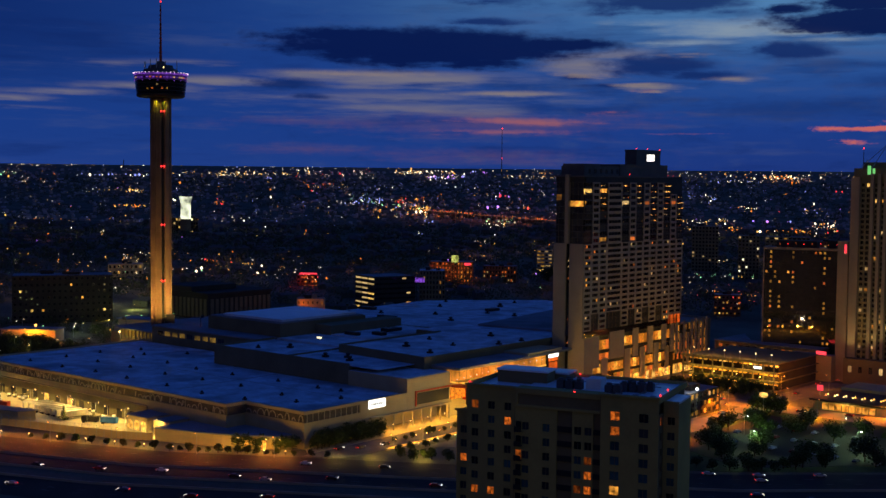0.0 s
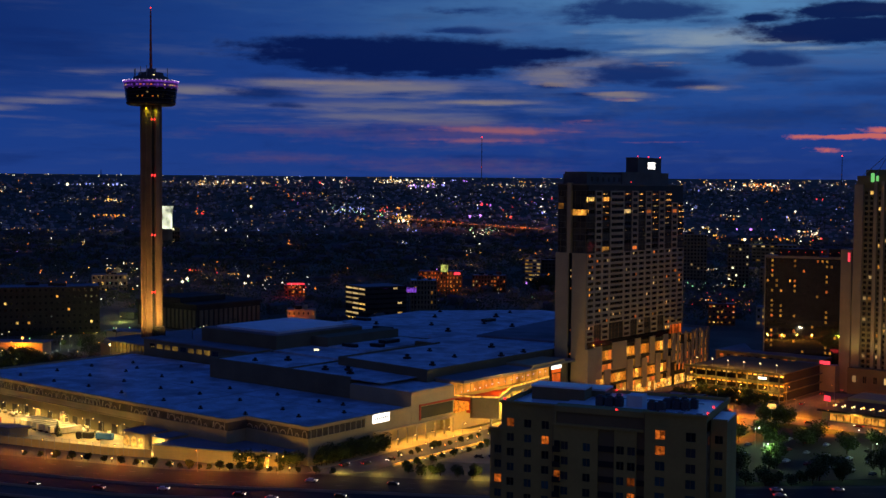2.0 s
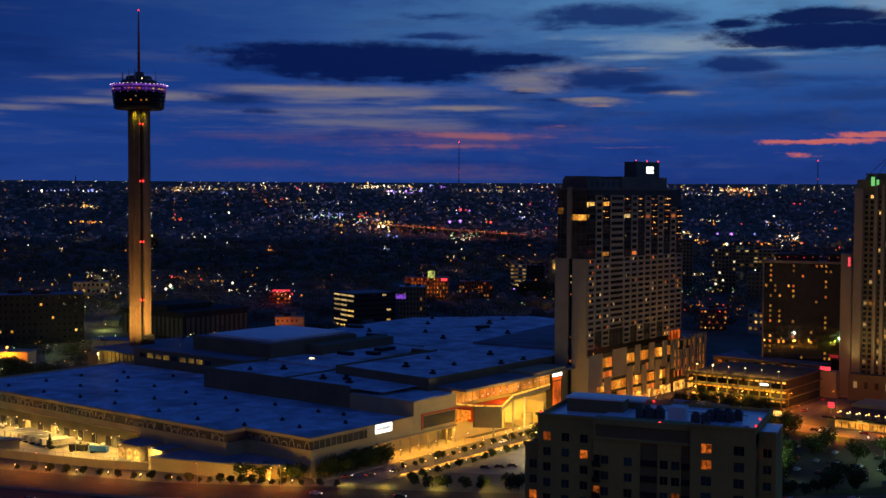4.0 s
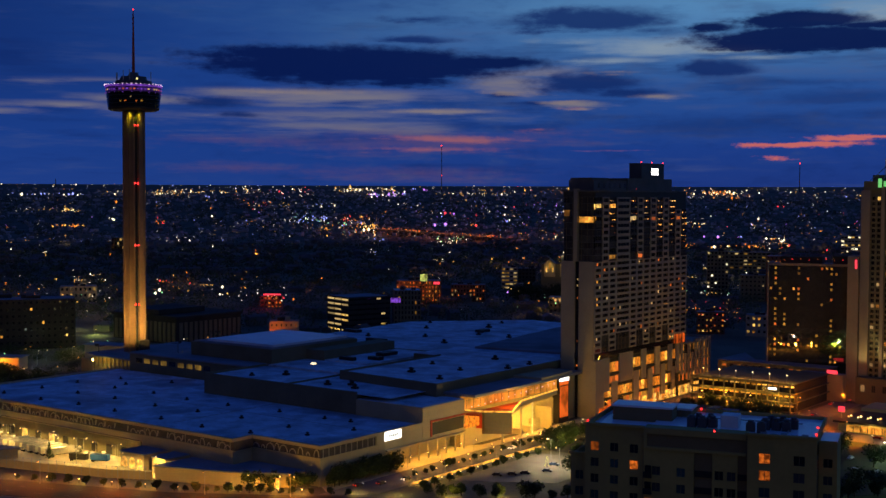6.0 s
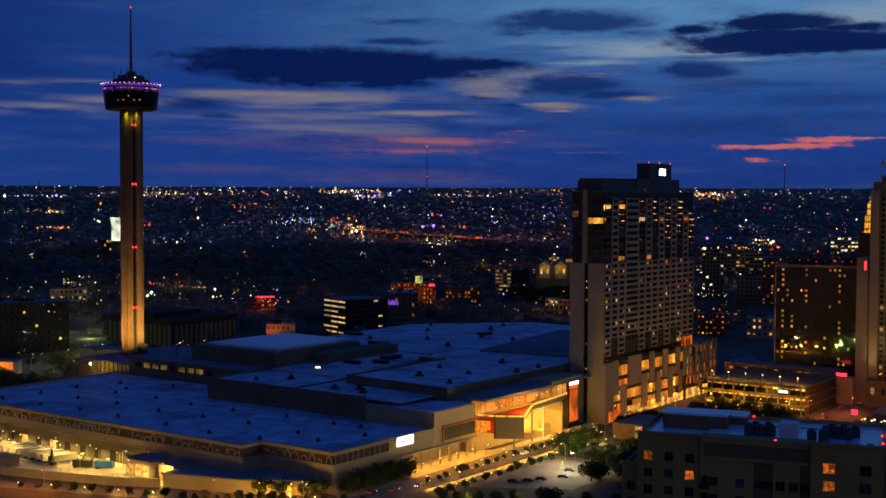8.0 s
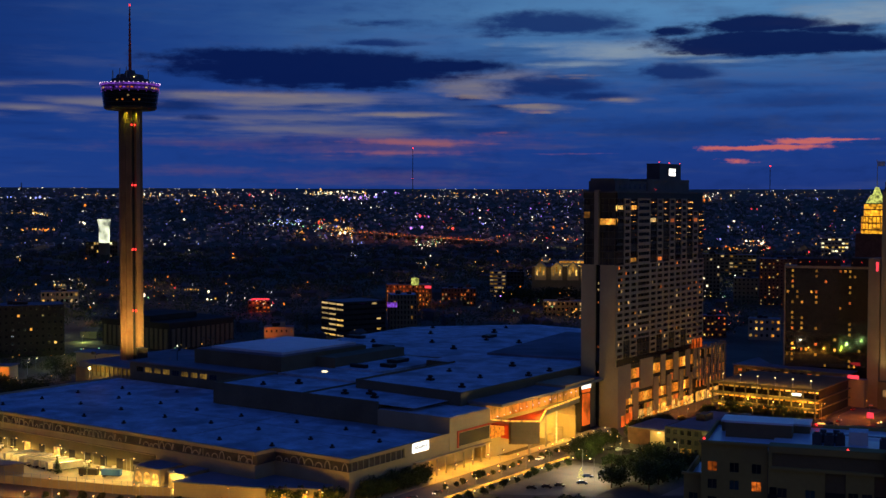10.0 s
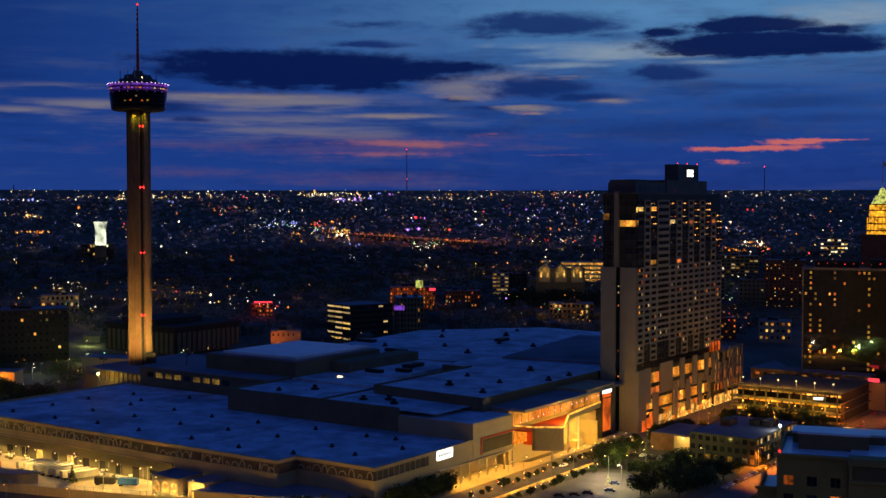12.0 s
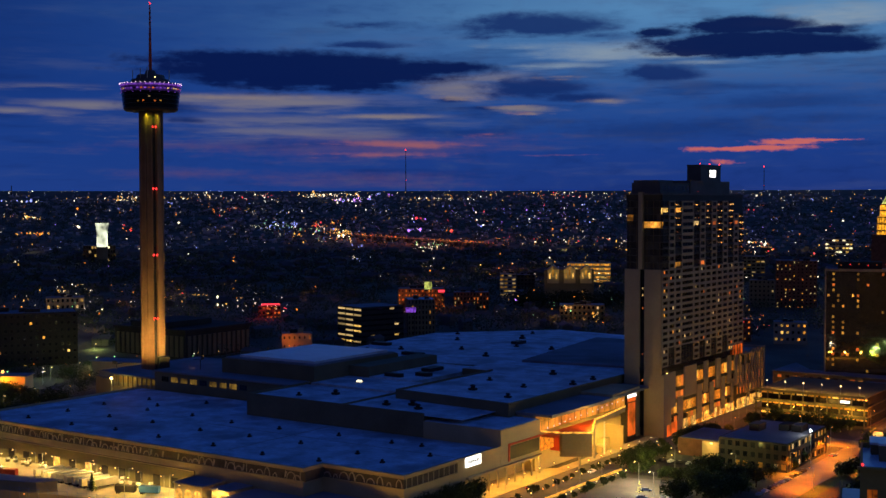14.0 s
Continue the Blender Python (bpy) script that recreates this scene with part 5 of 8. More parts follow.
part("stair_house", Build().box(-8.6, 12.5, 65.4, 4, 18.4, 68.2), M_stucco_dark, flats, local=True)
part("stair_house_roof", Build().box(-8.8, 12.3, 68.2, 4.2, 18.6, 68.6), M_roof_bright, flats, local=True)
part("stair_house", Build().box(-10, 18.6, 65.4, 7, 25, 67.2), M_stucco_dark, flats, local=True)
part("stair_house_roof", Build().box(-10.2, 18.62, 67.2, 7.2, 25.2, 67.6), M_roof_bright, flats, local=True)
part("roof_box", Build().box(14.5, 9.5, 65.8, 18.0, 14, 68.2), M_white_paint, flats, local=True)
for x, y in ((8, 7.5), (10.2, 7.2), (12.2, 8), (9, 10.2), (11.4, 10.6), (22.5, 9.6), (24.6, 10), (26.6, 9.6), (23.4, 12.6), (25.6, 13), (27.8, 12.4), (20, 6), (22.2, 5.2)):
    part("air_handler", Build().box(x, y, 65.8, x + 1.7, y + 1.8, 67.4 + 0.5 * rnd.random()).cyl(x + 0.85, y + 0.9, 67.4, 68.1, 0.6, n=8), M_plant, flats, local=True)
for k in range(6):
    part("roof_duct", Build().box(21 + k * 2, 3.2 + (k % 2) * 1.2, 65.8, 22.2 + k * 2, 4.0 + (k % 2) * 1.2, 66.3), M_metal, flats, local=True)
part("roof_pipe", Build().tube((8, 18, 66.1), (30, 18, 66.1), 0.15, 0.15).tube((28, 5, 66.1), (28, 24, 66.1), 0.12, 0.12), M_metal, flats, local=True)
bead = Build().octa(0, 0, -0.2, 0.3).mesh("beacon", E_red)
for x, y, z in ((-11.4, 2.1, 66.9), (14.6, 0.9, 66.6), (33.9, 1.9, 67.2), (33.6, 9.8, 67.2), (8, 25.4, 66.8)):
    piece("beacon", bead, flats, pose(x, y, z), None, "small red roof beacon")


# ---- other near buildings ----
garage = thing("parking_garage", -354, 633, 0, "open concrete parking garage lit amber inside", "parking garage")
part("core", Build().box(-353, 641, 0, -298, 690, 15.4), M_dark_wall, garage)
for z in (0.2, 5.2, 10.2, 15.4):
    part("deck", Build().box(-354, 633, z, -297, 692, z + 0.4), M_wall_dim, garage)
for z in (5.6, 10.6, 15.8):
    part("deck_parapet", Build().box(-354.2, 632.6, z, -296.8, 633.0, z + 1.1), M_wall_dim, garage)
col = Build().box(-0.35, -0.35, 0.6, 0.35, 0.35, 15.4).mesh("column", M_wall_dim)
for i in range(10):
    piece("column", col, garage, pose(0.8 + i * 6.2, 0.4, 0))
strip = Build().box(-2.6, -0.1, -0.55, 2.6, 0.1, 0.35).mesh("strip_light", E_pale)
rnd = random.Random(3)
for z in (4.6, 9.7, 14.9):
    for i in range(9):
        piece("strip_light", strip, garage, pose(4 + i * 6.2, 6.5 + rnd.random(), z - 0.8), rnd.choice([E_amber, E_shop, E_yellow, E_hallwin]))
part("lit_sign", Build().box(-309, 632.4, 12.9, -304.4, 632.58, 14.0), E_sign, garage, "small glowing white sign")
post = Build().cyl(0, 0, 0, 5, 0.1, n=6).box(-0.5, -0.3, 4.9, 0.5, 0.3, 5.1)
pole_me, bulb_me = post.mesh("pole", M_metal), Build().ball(0, 0, 4.6, 0.34).mesh("bulb", E_bulb)
for i in range(6):
    x = -349 + i * 9.6
    dl = thing("deck_lamp", x, 638, 15.8, "pole lamp on the garage's top deck", "lamp", "lamps on the garage deck")
    piece("pole", pole_me, dl, pose(0, 0, 0))
    piece("bulb", bulb_me, dl, pose(0, 0, 0))
    lamp(x, 638, 19.8, 3600, (1, 0.5, 0.06), 0.3)
for x, z in ((-345, 4), (-325, 4), (-305, 9), (-335, 9), (-315, 13.5)):
    lamp(x, 637, z, 3200, (1, 0.52, 0.08), 0.5)

office("brick_office", -326, 516, 30.5, 52, 12.2, 0, M_dark_wall, 3, 9, 12, 0.1, [E_hallwin, E_hallwin, E_dimroom], "low dark brick office with a grey flat roof", "office", roof=M_roof_grey, seed=5, side_share=0.65)
annex = thing("brick_annex", -345, 527, 0, "low brick annex with a floodlit pale wall", "building")
part("wall", Build().box(-350, 527, 0, -326.3, 556, 7.6), M_brick, annex)
part("roof", Build().box(-349.5, 527.5, 7.6, -326.8, 555.5, 7.9), M_roof_grey, annex)
part("lit_wall", Build().box(-338, 526.2, 0, -329, 526.9, 7.4), M_limestone, annex)
part("wall_lamp", Build().box(-334, 525.6, 6.6, -333, 526.2, 7.0), E_bulb, annex)
lamp(-333.5, 523.5, 6.4, 1200, WARM, 0.4)
fl_post = thing("flood_lamp", -294.2, 541.8, 0, "tall pole with a bright white floodlight", "lamp")
part("pole", Build().cyl(-294.2, 541.8, 0, 13.6, 0.14, n=8), M_metal, fl_post)
part("floodlight", Build().ball(-294.2, 541.8, 14.2, 0.62), E_bulb_cool, fl_post, "glaring white floodlight")
lamp(-293.5, 539.5, 14.2, 2000, (1, 0.95, 0.85), 0.6)

hotel2 = thing("hotel_tower", -280, 705, 0, "very tall pale stone hotel with lit window columns", "hotel")
HB2 = (-280, 705, 0)
part("core", Build().box(-283, 701, 0, -236, 735, 121), M_wall_dim, hotel2)
part("side_slab", Build().box(-290.6, 699, 0, -284.4, 716, 82), M_precast, hotel2, "lower pale side slab")
part("pale_pier", Build().box(-283.6, 699, 0, -278.6, 700.9, 119), M_precast, hotel2)
for x in (-271.5, -267.4, -263.6, -254):
    part("pale_pier", Build().box(x - 0.9, 699.2, 12, x + 0.9, 700.9, 121), M_precast, hotel2)
for x0, x1 in ((-278.5, -272.5), (-270.5, -268.4), (-266.4, -264.6), (-262.6, -255)):
    g = Build()
    n = max(1, round((x1 - x0) / 2.6))
    wall_grid(g, (x0 + 0.02, 700.1), 0, x1 - x0 - 0.04, 14, 116, n, 34, (x1 - x0) / n * 0.62, 1.8, 0.8)
    part("window_wall", g, M_wall_dim, hotel2)
    pane_grid(hotel2, (x0 + 0.02, 700.1), 0, x1 - x0 - 0.04, 14, 116, n, 34, pane_mesh((x1 - x0) / n * 0.62, 1.8, 1), 0.8, lit_choice(int(-x0), 0.15, [E_yellow, E_amber, E_dimroom]), HB2)
part("crown", Build().box(-282.5, 700, 119, -240, 733, 124).box(-279, 704, 124, -246, 728, 127.5), M_wall_dim, hotel2)
part("crown_glow", Build().box(-274.5, 699.5, 120.5, -272.6, 699.95, 125.5).box(-271.5, 699.5, 121, -270.2, 699.95, 124), E_green, hotel2, "green-lit glass of the crown")
part("spire_frame", Build().tube((-280, 702, 124), (-268, 712, 138), 0.2, 0.15).tube((-257, 702, 124), (-268, 712, 138), 0.2, 0.15).tube((-273, 702, 124), (-268, 712, 138), 0.2, 0.15).tube((-268, 712, 136), (-268, 712, 144), 0.2, 0.1), M_metal, hotel2, "open grey spire frame")
part("red_sign", Build().box(-286.3, 698.6, 75.0, -285.2, 698.98, 80), E_redsign, hotel2, "tall red neon sign")
part("base", Build().box(-283, 693, 0, -225, 698.9, 15), M_wall_dim, hotel2)
for x in (-281, -269, -258):
    part("uplight", Build().box(x - 0.5, 693.4, 15, x + 0.5, 694.2, 15.5), M_metal_dark, hotel2, "facade floodlight on the base")
    lamp(x, 693.8, 16.0, 9000, (1.0, 0.72, 0.22), 0.4, "SPOT", (x, 699, 60), 1.3)
arch = pane_mesh(2.0, 3.6, 1)
for i in range(9):
    piece("arched_window", arch, hotel2, pose(-279 + i * 6.0 + 280, 692.97 - 705, 9), M_glass if i % 3 else E_dimroom)

glassy = thing("glass_hotel", -341, 709, 0, "broad dark mirror-glass hotel slab with scattered lit windows", "hotel", "", 16.0)
GW, GH = 74.0, 75.6
part("core", Build().box(0.5, 0.6, 0, GW, 26, GH - 0.6), M_dark_wall, glassy, local=True)
part("end_fin", Build().box(-0.7, -0.25, 0, 0.1, 26, GH + 0.5), M_precast, glassy, "thin pale end wall", local=True)
part("parapet", Build().box(0.1, -0.25, GH - 0.9, GW, 0.5, GH + 0.5), M_precast, glassy, "thin pale parapet", local=True)
part("roof", Build().box(0.1, 0.5, GH - 0.6, GW, 26, GH - 0.2), M_roof_grey, glassy, local=True)
part("roof_plant", Build().box(6, 8, GH - 0.2, 30, 20, GH + 4.2).box(36, 7, GH - 0.2, 66, 21, GH + 5.0), M_dark_wall, glassy, local=True)
bead = Build().octa(0, 0, 0, 0.3).mesh("roof_light", E_red)
for i in range(12):
    piece("roof_light", bead, glassy, pose(8 + i * 4.8, 6.9, GH + 2.2 + 0.4 * (i % 3)), E_red if i % 2 else E_orange)
part("mirror_wall", wall_grid(Build(), (0.1, 0.0), 0, GW - 0.1, 2, GH - 0.9, 28, 24, 1.15, 1.4, 0.2), M_mirror, glassy, "bronze mirror-glass wall", local=True)
rnd = random.Random(8)
column_lit = [rnd.random() for _ in range(28)]
pane_grid(glassy, (0.1, 0.0), 0, GW - 0.1, 2, GH - 0.9, 28, 24, pane_mesh(1.15, 1.4), 0.2,
          lambda i, j: M_mirror if rnd.random() > (0.45 if column_lit[i] > 0.7 else 0.1) else rnd.choice([E_hallwin, E_hallwin, E_amber, E_orange, E_hallwin]))
market = thing("market_hall", -366, 698, 0, "low dark flat-roofed hall behind the garage", "building")
part("wall", Build().prism([(-368, 699), (-300, 699), (-300, 712), (-350, 712), (-368, 740)], 0, 17), M_wall_dim, market)
part("roof", Build().prism([(-368.4, 698.6), (-299.6, 698.6), (-299.6, 712), (-350, 712), (-368.4, 740)], 17, 17.5, True), M_roof_grey, market)
low2 = pane_mesh(2.2, 1.4, 1)
for i in range(14):
    piece("clerestory_window", low2, market, pose(-364 + i * 4.6 + 366, 698.96 - 698, 14.6), random.Random(i).choice([E_amber, M_glass, M_glass, E_orange]))
office("dark_tower", -555, 1225, 40, 28, 55, 19, M_brick, 16, 10, 6, 0.2, [E_amber, E_orange, E_dimroom], "dark residential tower with scattered amber windows", "building", 0.3, 0.36, seed=9)
office("dark_offices", -856, 507, 74, 30, 39, 57, M_dark_wall, 8, 18, 6, 0.07, [E_yellow, E_amber], "long dark office block with few lit windows", "office", 0.4, 0.36, seed=10)
office("brick_hotel", -843, 976, 45, 22, 30, 36, M_brick, 7, 14, 6, 0.6, [E_orange, E_orange, E_amber], "red brick hotel flooded orange", "hotel", 0.3, 0.45, seed=11)
for x, y in ((-848, 966), (-826, 972), (-806, 984)):
    lamp(x, y, 24, 2600, (1.0, 0.26, 0.015), 0.5)
office("brick_hotel", -810, 1024, 35, 20, 25, 34, M_brick, 6, 11, 5, 0.35, [E_orange, E_orange, E_dimroom], "red brick hotel wing with orange windows", "hotel", 0.35, 0.5, seed=23)
# tall lit signs behind the hall
for x, y, z, w, h, e, text in ((-797, 962, 32.0, 7.0, 7.0, E_palegold, "square yellow-green lit sign on tall posts"), (-788, 971, 29.0, 6.0, 2.4, E_redsign, "red neon sign beside the brick hotel"), (-685, 781, 29.0, 8.0, 4.0, E_violet, "violet neon sign beside the grey offices")):
    sg = thing("lit_sign", x, y, z, text, "sign", "", 36)
    part("sign_face", Build().box(-w / 2, -0.3, 0, w / 2, 0.3, h), e, sg, local=True)
    part("sign_post", Build().cyl(-w / 3, 0.1, -z, 0, 0.3, n=6).cyl(w / 3, 0.1, -z, 0, 0.3, n=6), M_metal_dark, sg, local=True)
office("lit_parking_deck", -747, 767.5, 34, 40, 33, -18, M_dark_wall, 8, 3, 9, 0.97, [E_dimroom, E_yellow, E_dimroom], "parking deck with bright open floors behind the hall", "parking garage", 0.94, 0.36, roof=M_roof_grey, seed=12, kit=False, side_share=0.1)
office("grey_offices", -702, 800, 22, 24, 37, 42, M_wall_dim, 9, 8, 6, 0.1, [E_amber, E_hallwin, E_hallwin], "dark grey office block behind the hall", "office", 0.4, 0.6, roof=M_roof_white, seed=13)
office("white_offices", -857, 1185, 18, 16, 34, 32, M_concrete, 8, 4, 4, 0.45, [E_dimroom, E_hallwin], "far white office block", "office", 0.8, 0.4, seed=14)
office("dark_flats", -842, 1197, 20, 16, 33, 32, M_dark_wall, 8, 5, 4, 0.05, [E_dimroom], "far dark block of flats", "building", 0.5, 0.5, seed=24)
office("lit_parking_deck", -890, 1399, 55, 24, 37, 28, M_concrete, 7, 12, 4, 0.95, [E_yellow, E_amber, E_amber], "long far parking deck glowing amber", "parking garage", 0.85, 0.5, seed=15)
office("pale_offices", -757, 1575, 59, 26, 42, 22, M_wall_dim, 9, 10, 5, 0.2, [E_hallwin, E_dimroom], "far pale office block", "office", 0.7, 0.4, seed=16)
office("pale_flats", -579, 1216, 25, 20, 35, 21, M_wall_dim, 8, 6, 4, 0.04, [E_pale, E_dimroom], "far pale windowed slab", "building", 0.4, 0.4, seed=17)
office("pale_flats", -727, 1318, 31, 20, 63, 28, M_wall_dim, 15, 8, 5, 0.06, [E_dimroom], "far grey residential tower", "building", 0.5, 0.5, seed=25)
office("pale_flats", -634, 1253, 23, 18, 57, 26, M_wall_dim, 14, 6, 5, 0.08, [E_dimroom, E_pale], "far grey residential tower", "building", 0.5, 0.5, seed=26)
office("low_offices", -455, 942, 25, 16, 21, 20, M_concrete, 4, 6, 4, 0.6, [E_yellow, E_amber], "low pale building with lit openings", "building", 0.45, 0.4, seed=18)
office("stone_hotel", -678, 1002, 41, 22, 20, 29, M_wall_dim, 4, 10, 5, 0.25, [E_amber, E_dimroom], "warm stone building among trees", "building", 0.45, 0.5, seed=19)
office("red_restaurant", -918, 859, 21, 12, 18, 43, M_brick, 4, 6, 4, 0.5, [E_orange, E_amber], "low building with red neon", "restaurant", 0.5, 0.4, seed=20)
neon = thing("neon_sign", -908, 866, 18.6, "long red neon sign on a low roof", "sign", "", 43)
part("sign_face", Build().box(-9, -0.3, 0, 8, 0.3, 1.5), E_redsign, neon, local=True)
part("sign_foot", Build().box(-8, 0.3, -0.6, 7, 0.6, 0.2), M_metal_dark, neon, local=True)
lamp(-904, 855, 16, 3500, (1.0, 0.08, 0.06), 0.5)
office("orange_house", -728, 681, 22, 12, 19, 42, M_limestone, 3, 6, 3, 0.08, [E_orange, E_amber], "low building washed in orange light", "building", 0.3, 0.3, seed=27)
lamp(-719, 677, 14, 2600, (1.0, 0.22, 0.008), 0.5)
office("round_offices", -782, 2098, 44, 30, 52, 17, M_concrete, 8, 8, 5, 0.5, [E_pale, E_yellow], "far pale office block with lit floors", "office", 0.8, 0.4, seed=28)
office("festive_diner", -493, 933, 22, 14, 22, 27, M_brick, 5, 7, 4, 0.6, [E_orange, E_yellow, E_amber], "far diner strung with coloured lights", "restaurant", 0.4, 0.3, seed=29)
office("school_block", -1099, 761, 35, 20, 24, 52, M_limestone, 4, 8, 4, 0.25, [E_yellow, E_dimroom], "far cream building among trees", "building", 0.5, 0.5, seed=30)
lamp(-1070, 760, 50, 1500, WARM, 0.8)
lamp(-664, 996, 26, 3000, AMBER, 0.5)
lamp(-610, 1010, 22, 2600, (1.0, 0.5, 0.05), 0.5)

gab = thing("gabled_building", -765, 1125, 0, "cream gabled building washed in amber light", "building", "", 29)
part("wall", Build().box(0, 0, 0, 51, 18, 44), M_wall_dim, gab, local=True)
for k in range(3):
    x = 3 + 17 * k
    roof_b, face_b = Build(), Build()
    roof_b.v += [(x - 0.8, -1.2, 43.6), (x + 12.8, -1.2, 43.6), (x + 6, -1.2, 49), (x - 0.8, 18, 43.6), (x + 12.8, 18, 43.6), (x + 6, 18, 49)]
    roof_b.f += [(0, 2, 5, 3), (1, 4, 5, 2), (4, 3, 5)]
    face_b.face([(x, -0.6, 44), (x + 12, -0.6, 44), (x + 6, -0.6, 48.6)]).box(x, -0.6, 30, x + 12, -0.02, 44)
    part("gable_roof", roof_b, M_roof_grey, gab, local=True)
    part("gable_front", face_b, M_limestone, gab, "cream gable front", local=True)
me = pane_mesh(1.5, 6, 1)
for k in range(3):
    for q in (-3.4, 0, 3.4):
        piece("window", me, gab, pose(9 + 17 * k + q, -0.64, 38 if q else 41), E_yellow if q else E_hallwin)
for k in range(3):
    lamp(*(Vector((-765, 1125, 0)) + Matrix.Rotation(radians(29), 3, "Z") @ Vector((9 + 17 * k, -6, 42))), 650, (1.0, 0.62, 0.1), 0.4)

arena = thing("arena", -766, 604, 0, "wide low dark arena with faint pale panels", "arena")
part("core", Build().box(-840, 622.6, 0, -766.6, 688, 22), M_dark_wall, arena)
part("roof", Build().box(-841, 621.6, 22, -765.4, 689, 24.2), M_dark_wall, arena, "overhanging flat dark roof")
part("roof_plant", Build().box(-822, 622, 24.6, -786, 668, 28.4), M_dark_wall, arena)
pan = Build().box(-0.35, -1.5, 0, 0.35, 1.5, 15).mesh("wall_panel", M_wall_dim)
for i in range(13):
    piece("wall_panel", pan, arena, pose(-0.3, 22.6 + i * 4.9, 4.5))
pan2 = Build().box(-1.5, -0.35, 0, 1.5, 0.35, 15).mesh("wall_panel", M_wall_dim)
for i in range(14):
    piece("wall_panel", pan2, arena, pose(-3.5 - i * 5.1, 18.3, 4.5))

brew = thing("floodlit_tower", -1695, 1329, 15, "far white tower under bright floodlights", "tower")
part("shaft", Build().cyl(-1695, 1329, 10, 44, 9, n=12), M_wall_dim, brew)
part("lit_top", Build().cyl(-1695, 1329, 44, 70, 8.6, 8.6, n=12).cyl(-1695, 1329, 70, 82, 8.6, 11, n=12), E_white_flood, brew, "floodlit white top")
part("lamp_ring", Build().cyl(-1695, 1329, 82, 83.5, 11.5, n=12), M_metal_dark, brew)
office("far_brewery", -1718, 1310, 50, 26, 46, 52, M_dark_wall, 7, 12, 5, 0.3, [E_dimroom, E_yellow, E_pale], "far pale industrial block with lit windows", "building", seed=22)

gold = thing("domed_tower", -468, 1328, 8, "slim tower with a gold floodlit octagonal top", "tower")
part("shaft", Build().box(-485, 1312, 6, -451, 1344, 80), M_brick, gold)
part("lit_storey", Build().cyl(-468, 1328, 80, 98, 16, 15.4, 8).cyl(-468, 1328, 98, 111, 13.6, 13, 8), E_gold, gold, "gold floodlit upper storeys")
part("dome", Build().cyl(-468, 1328, 111, 120, 12, 7, 8).cyl(-468, 1328, 120, 128, 5, 2, 8), E_palegold, gold, "pale green-gold floodlit dome")
for z, r in ((84, 16.4), (91, 16.2), (98, 16.0), (105, 14.2), (111, 13.6)):
    part("cornice_band", Build().cyl(-468, 1328, z - 0.7, z + 0.5, r, n=8), M_brick, gold)
part("flagpole", Build().cyl(-468, 1328, 128, 157, 0.5, 0.3, 6), M_white_paint, gold)
part("flag", Build().box(-467.5, 1327.8, 150, -460, 1328.1, 155), M_white_paint, gold)
gd = Build().box(-0.35, -0.2, 0, 0.35, 0.2, 15).mesh("pilaster", M_stucco_olive)
for i in range(24):
    a = 2 * math.pi * i / 24
    piece("pilaster", gd, gold, pose(math.cos(a) * 15.6, math.sin(a) * 15.6, 74, 0, 0, math.degrees(a) + 90))


def ray_spot(u, below, h=0.0):
    """A place on the land by its bearing from the walk's start and its angle below the horizon, degrees."""
    a = VIEW - radians(u)
    d = 200.0
    while d < 4880 and (115.4 - rise(d) - h) / d > math.tan(radians(below - 0.5)):
        d += 12
    return -math.sin(a) * d, math.cos(a) * d, d


for u, top, red in ((2.66, 300, True), (18.6, 235, True), (-14.4, 172, False)):
    x, y, d = ray_spot(u, 0.25)
    mast = thing("radio_mast", x, y, rise(d), "far red and dark lattice radio mast", "mast", "radio masts")
    h = top - rise(d)
    m = Build()
    m.cyl(0, 0, 0, h, 1.6, 0.9, 6)
    for k in range(6):
        m.cyl(0, 0, h * k / 6, h * k / 6 + 2, 2.4, n=6)
    part("lattice", m, M_metal_dark, mast, local=True)
    if red:
        part("beacon", Build().octa(0, 0, h + 1, 3.2).octa(0, 0, h * 0.35, 2.2), E_red, mast, "red warning lights", local=True)

# restaurant terrace and petrol canopy by the car park
rest = thing("terrace_restaurant", -262, 612, 0, "low restaurant with rows of string lights", "restaurant")
part("wall", Build().box(-262, 640, 0, -205, 662, 7), M_limestone, rest)
part("terrace_roof", Build().box(-262, 618, 5, -205, 640, 5.4), M_brick, rest)
pm = Build().cyl(0, 0, 0, 5, 0.15, n=6).mesh("terrace_post", M_metal_dark)
bead = Build().octa(0, 0, 0, 0.5).mesh("string_bulb", E_bulb)
for i in range(12):
    piece("terrace_post", pm, rest, pose(1 + i * 4.8, 7, 0))
    for j, z in enumerate((5.6, 6.6)):
        piece("string_bulb", bead, rest, pose(1 + i * 4.8 + 2 * j, 6 - 2.0 * j, z), random.Random(i * 2 + j).choice([E_bulb, E_bulb_orange, E_bulb]))
for i in range(6):
    lamp(-258 + i * 9.5, 619, 4.4, 4200, AMBER, 0.4)
shop = thing("corner_shop", -262, 588, 0, "low dark-roofed shop with a lit front", "shop")
part("wall", Build().box(-262, 606, 0, -224, 616, 4.6), M_limestone, shop)
part("roof", Build().prism([(-264, 604), (-222, 604), (-224, 617), (-262, 617)], 4.6, 5.6, True), M_metal_dark, shop)
part("shopfront", Build().box(-258, 605.7, 0.4, -230, 605.95, 3.6), E_amber, shop)
for i in range(9):
    part("mullion", Build().box(-258.1 + i * 3.5, 605.5, 0.4, -257.8 + i * 3.5, 605.69, 3.6), M_metal_dark, shop)
lamp(-245, 602.5, 4.0, 1200, WARM, 0.4)
orange_hall = thing("orange_lit_wall", -302, 695, 0, "long wall washed orange by street lamps", "building")
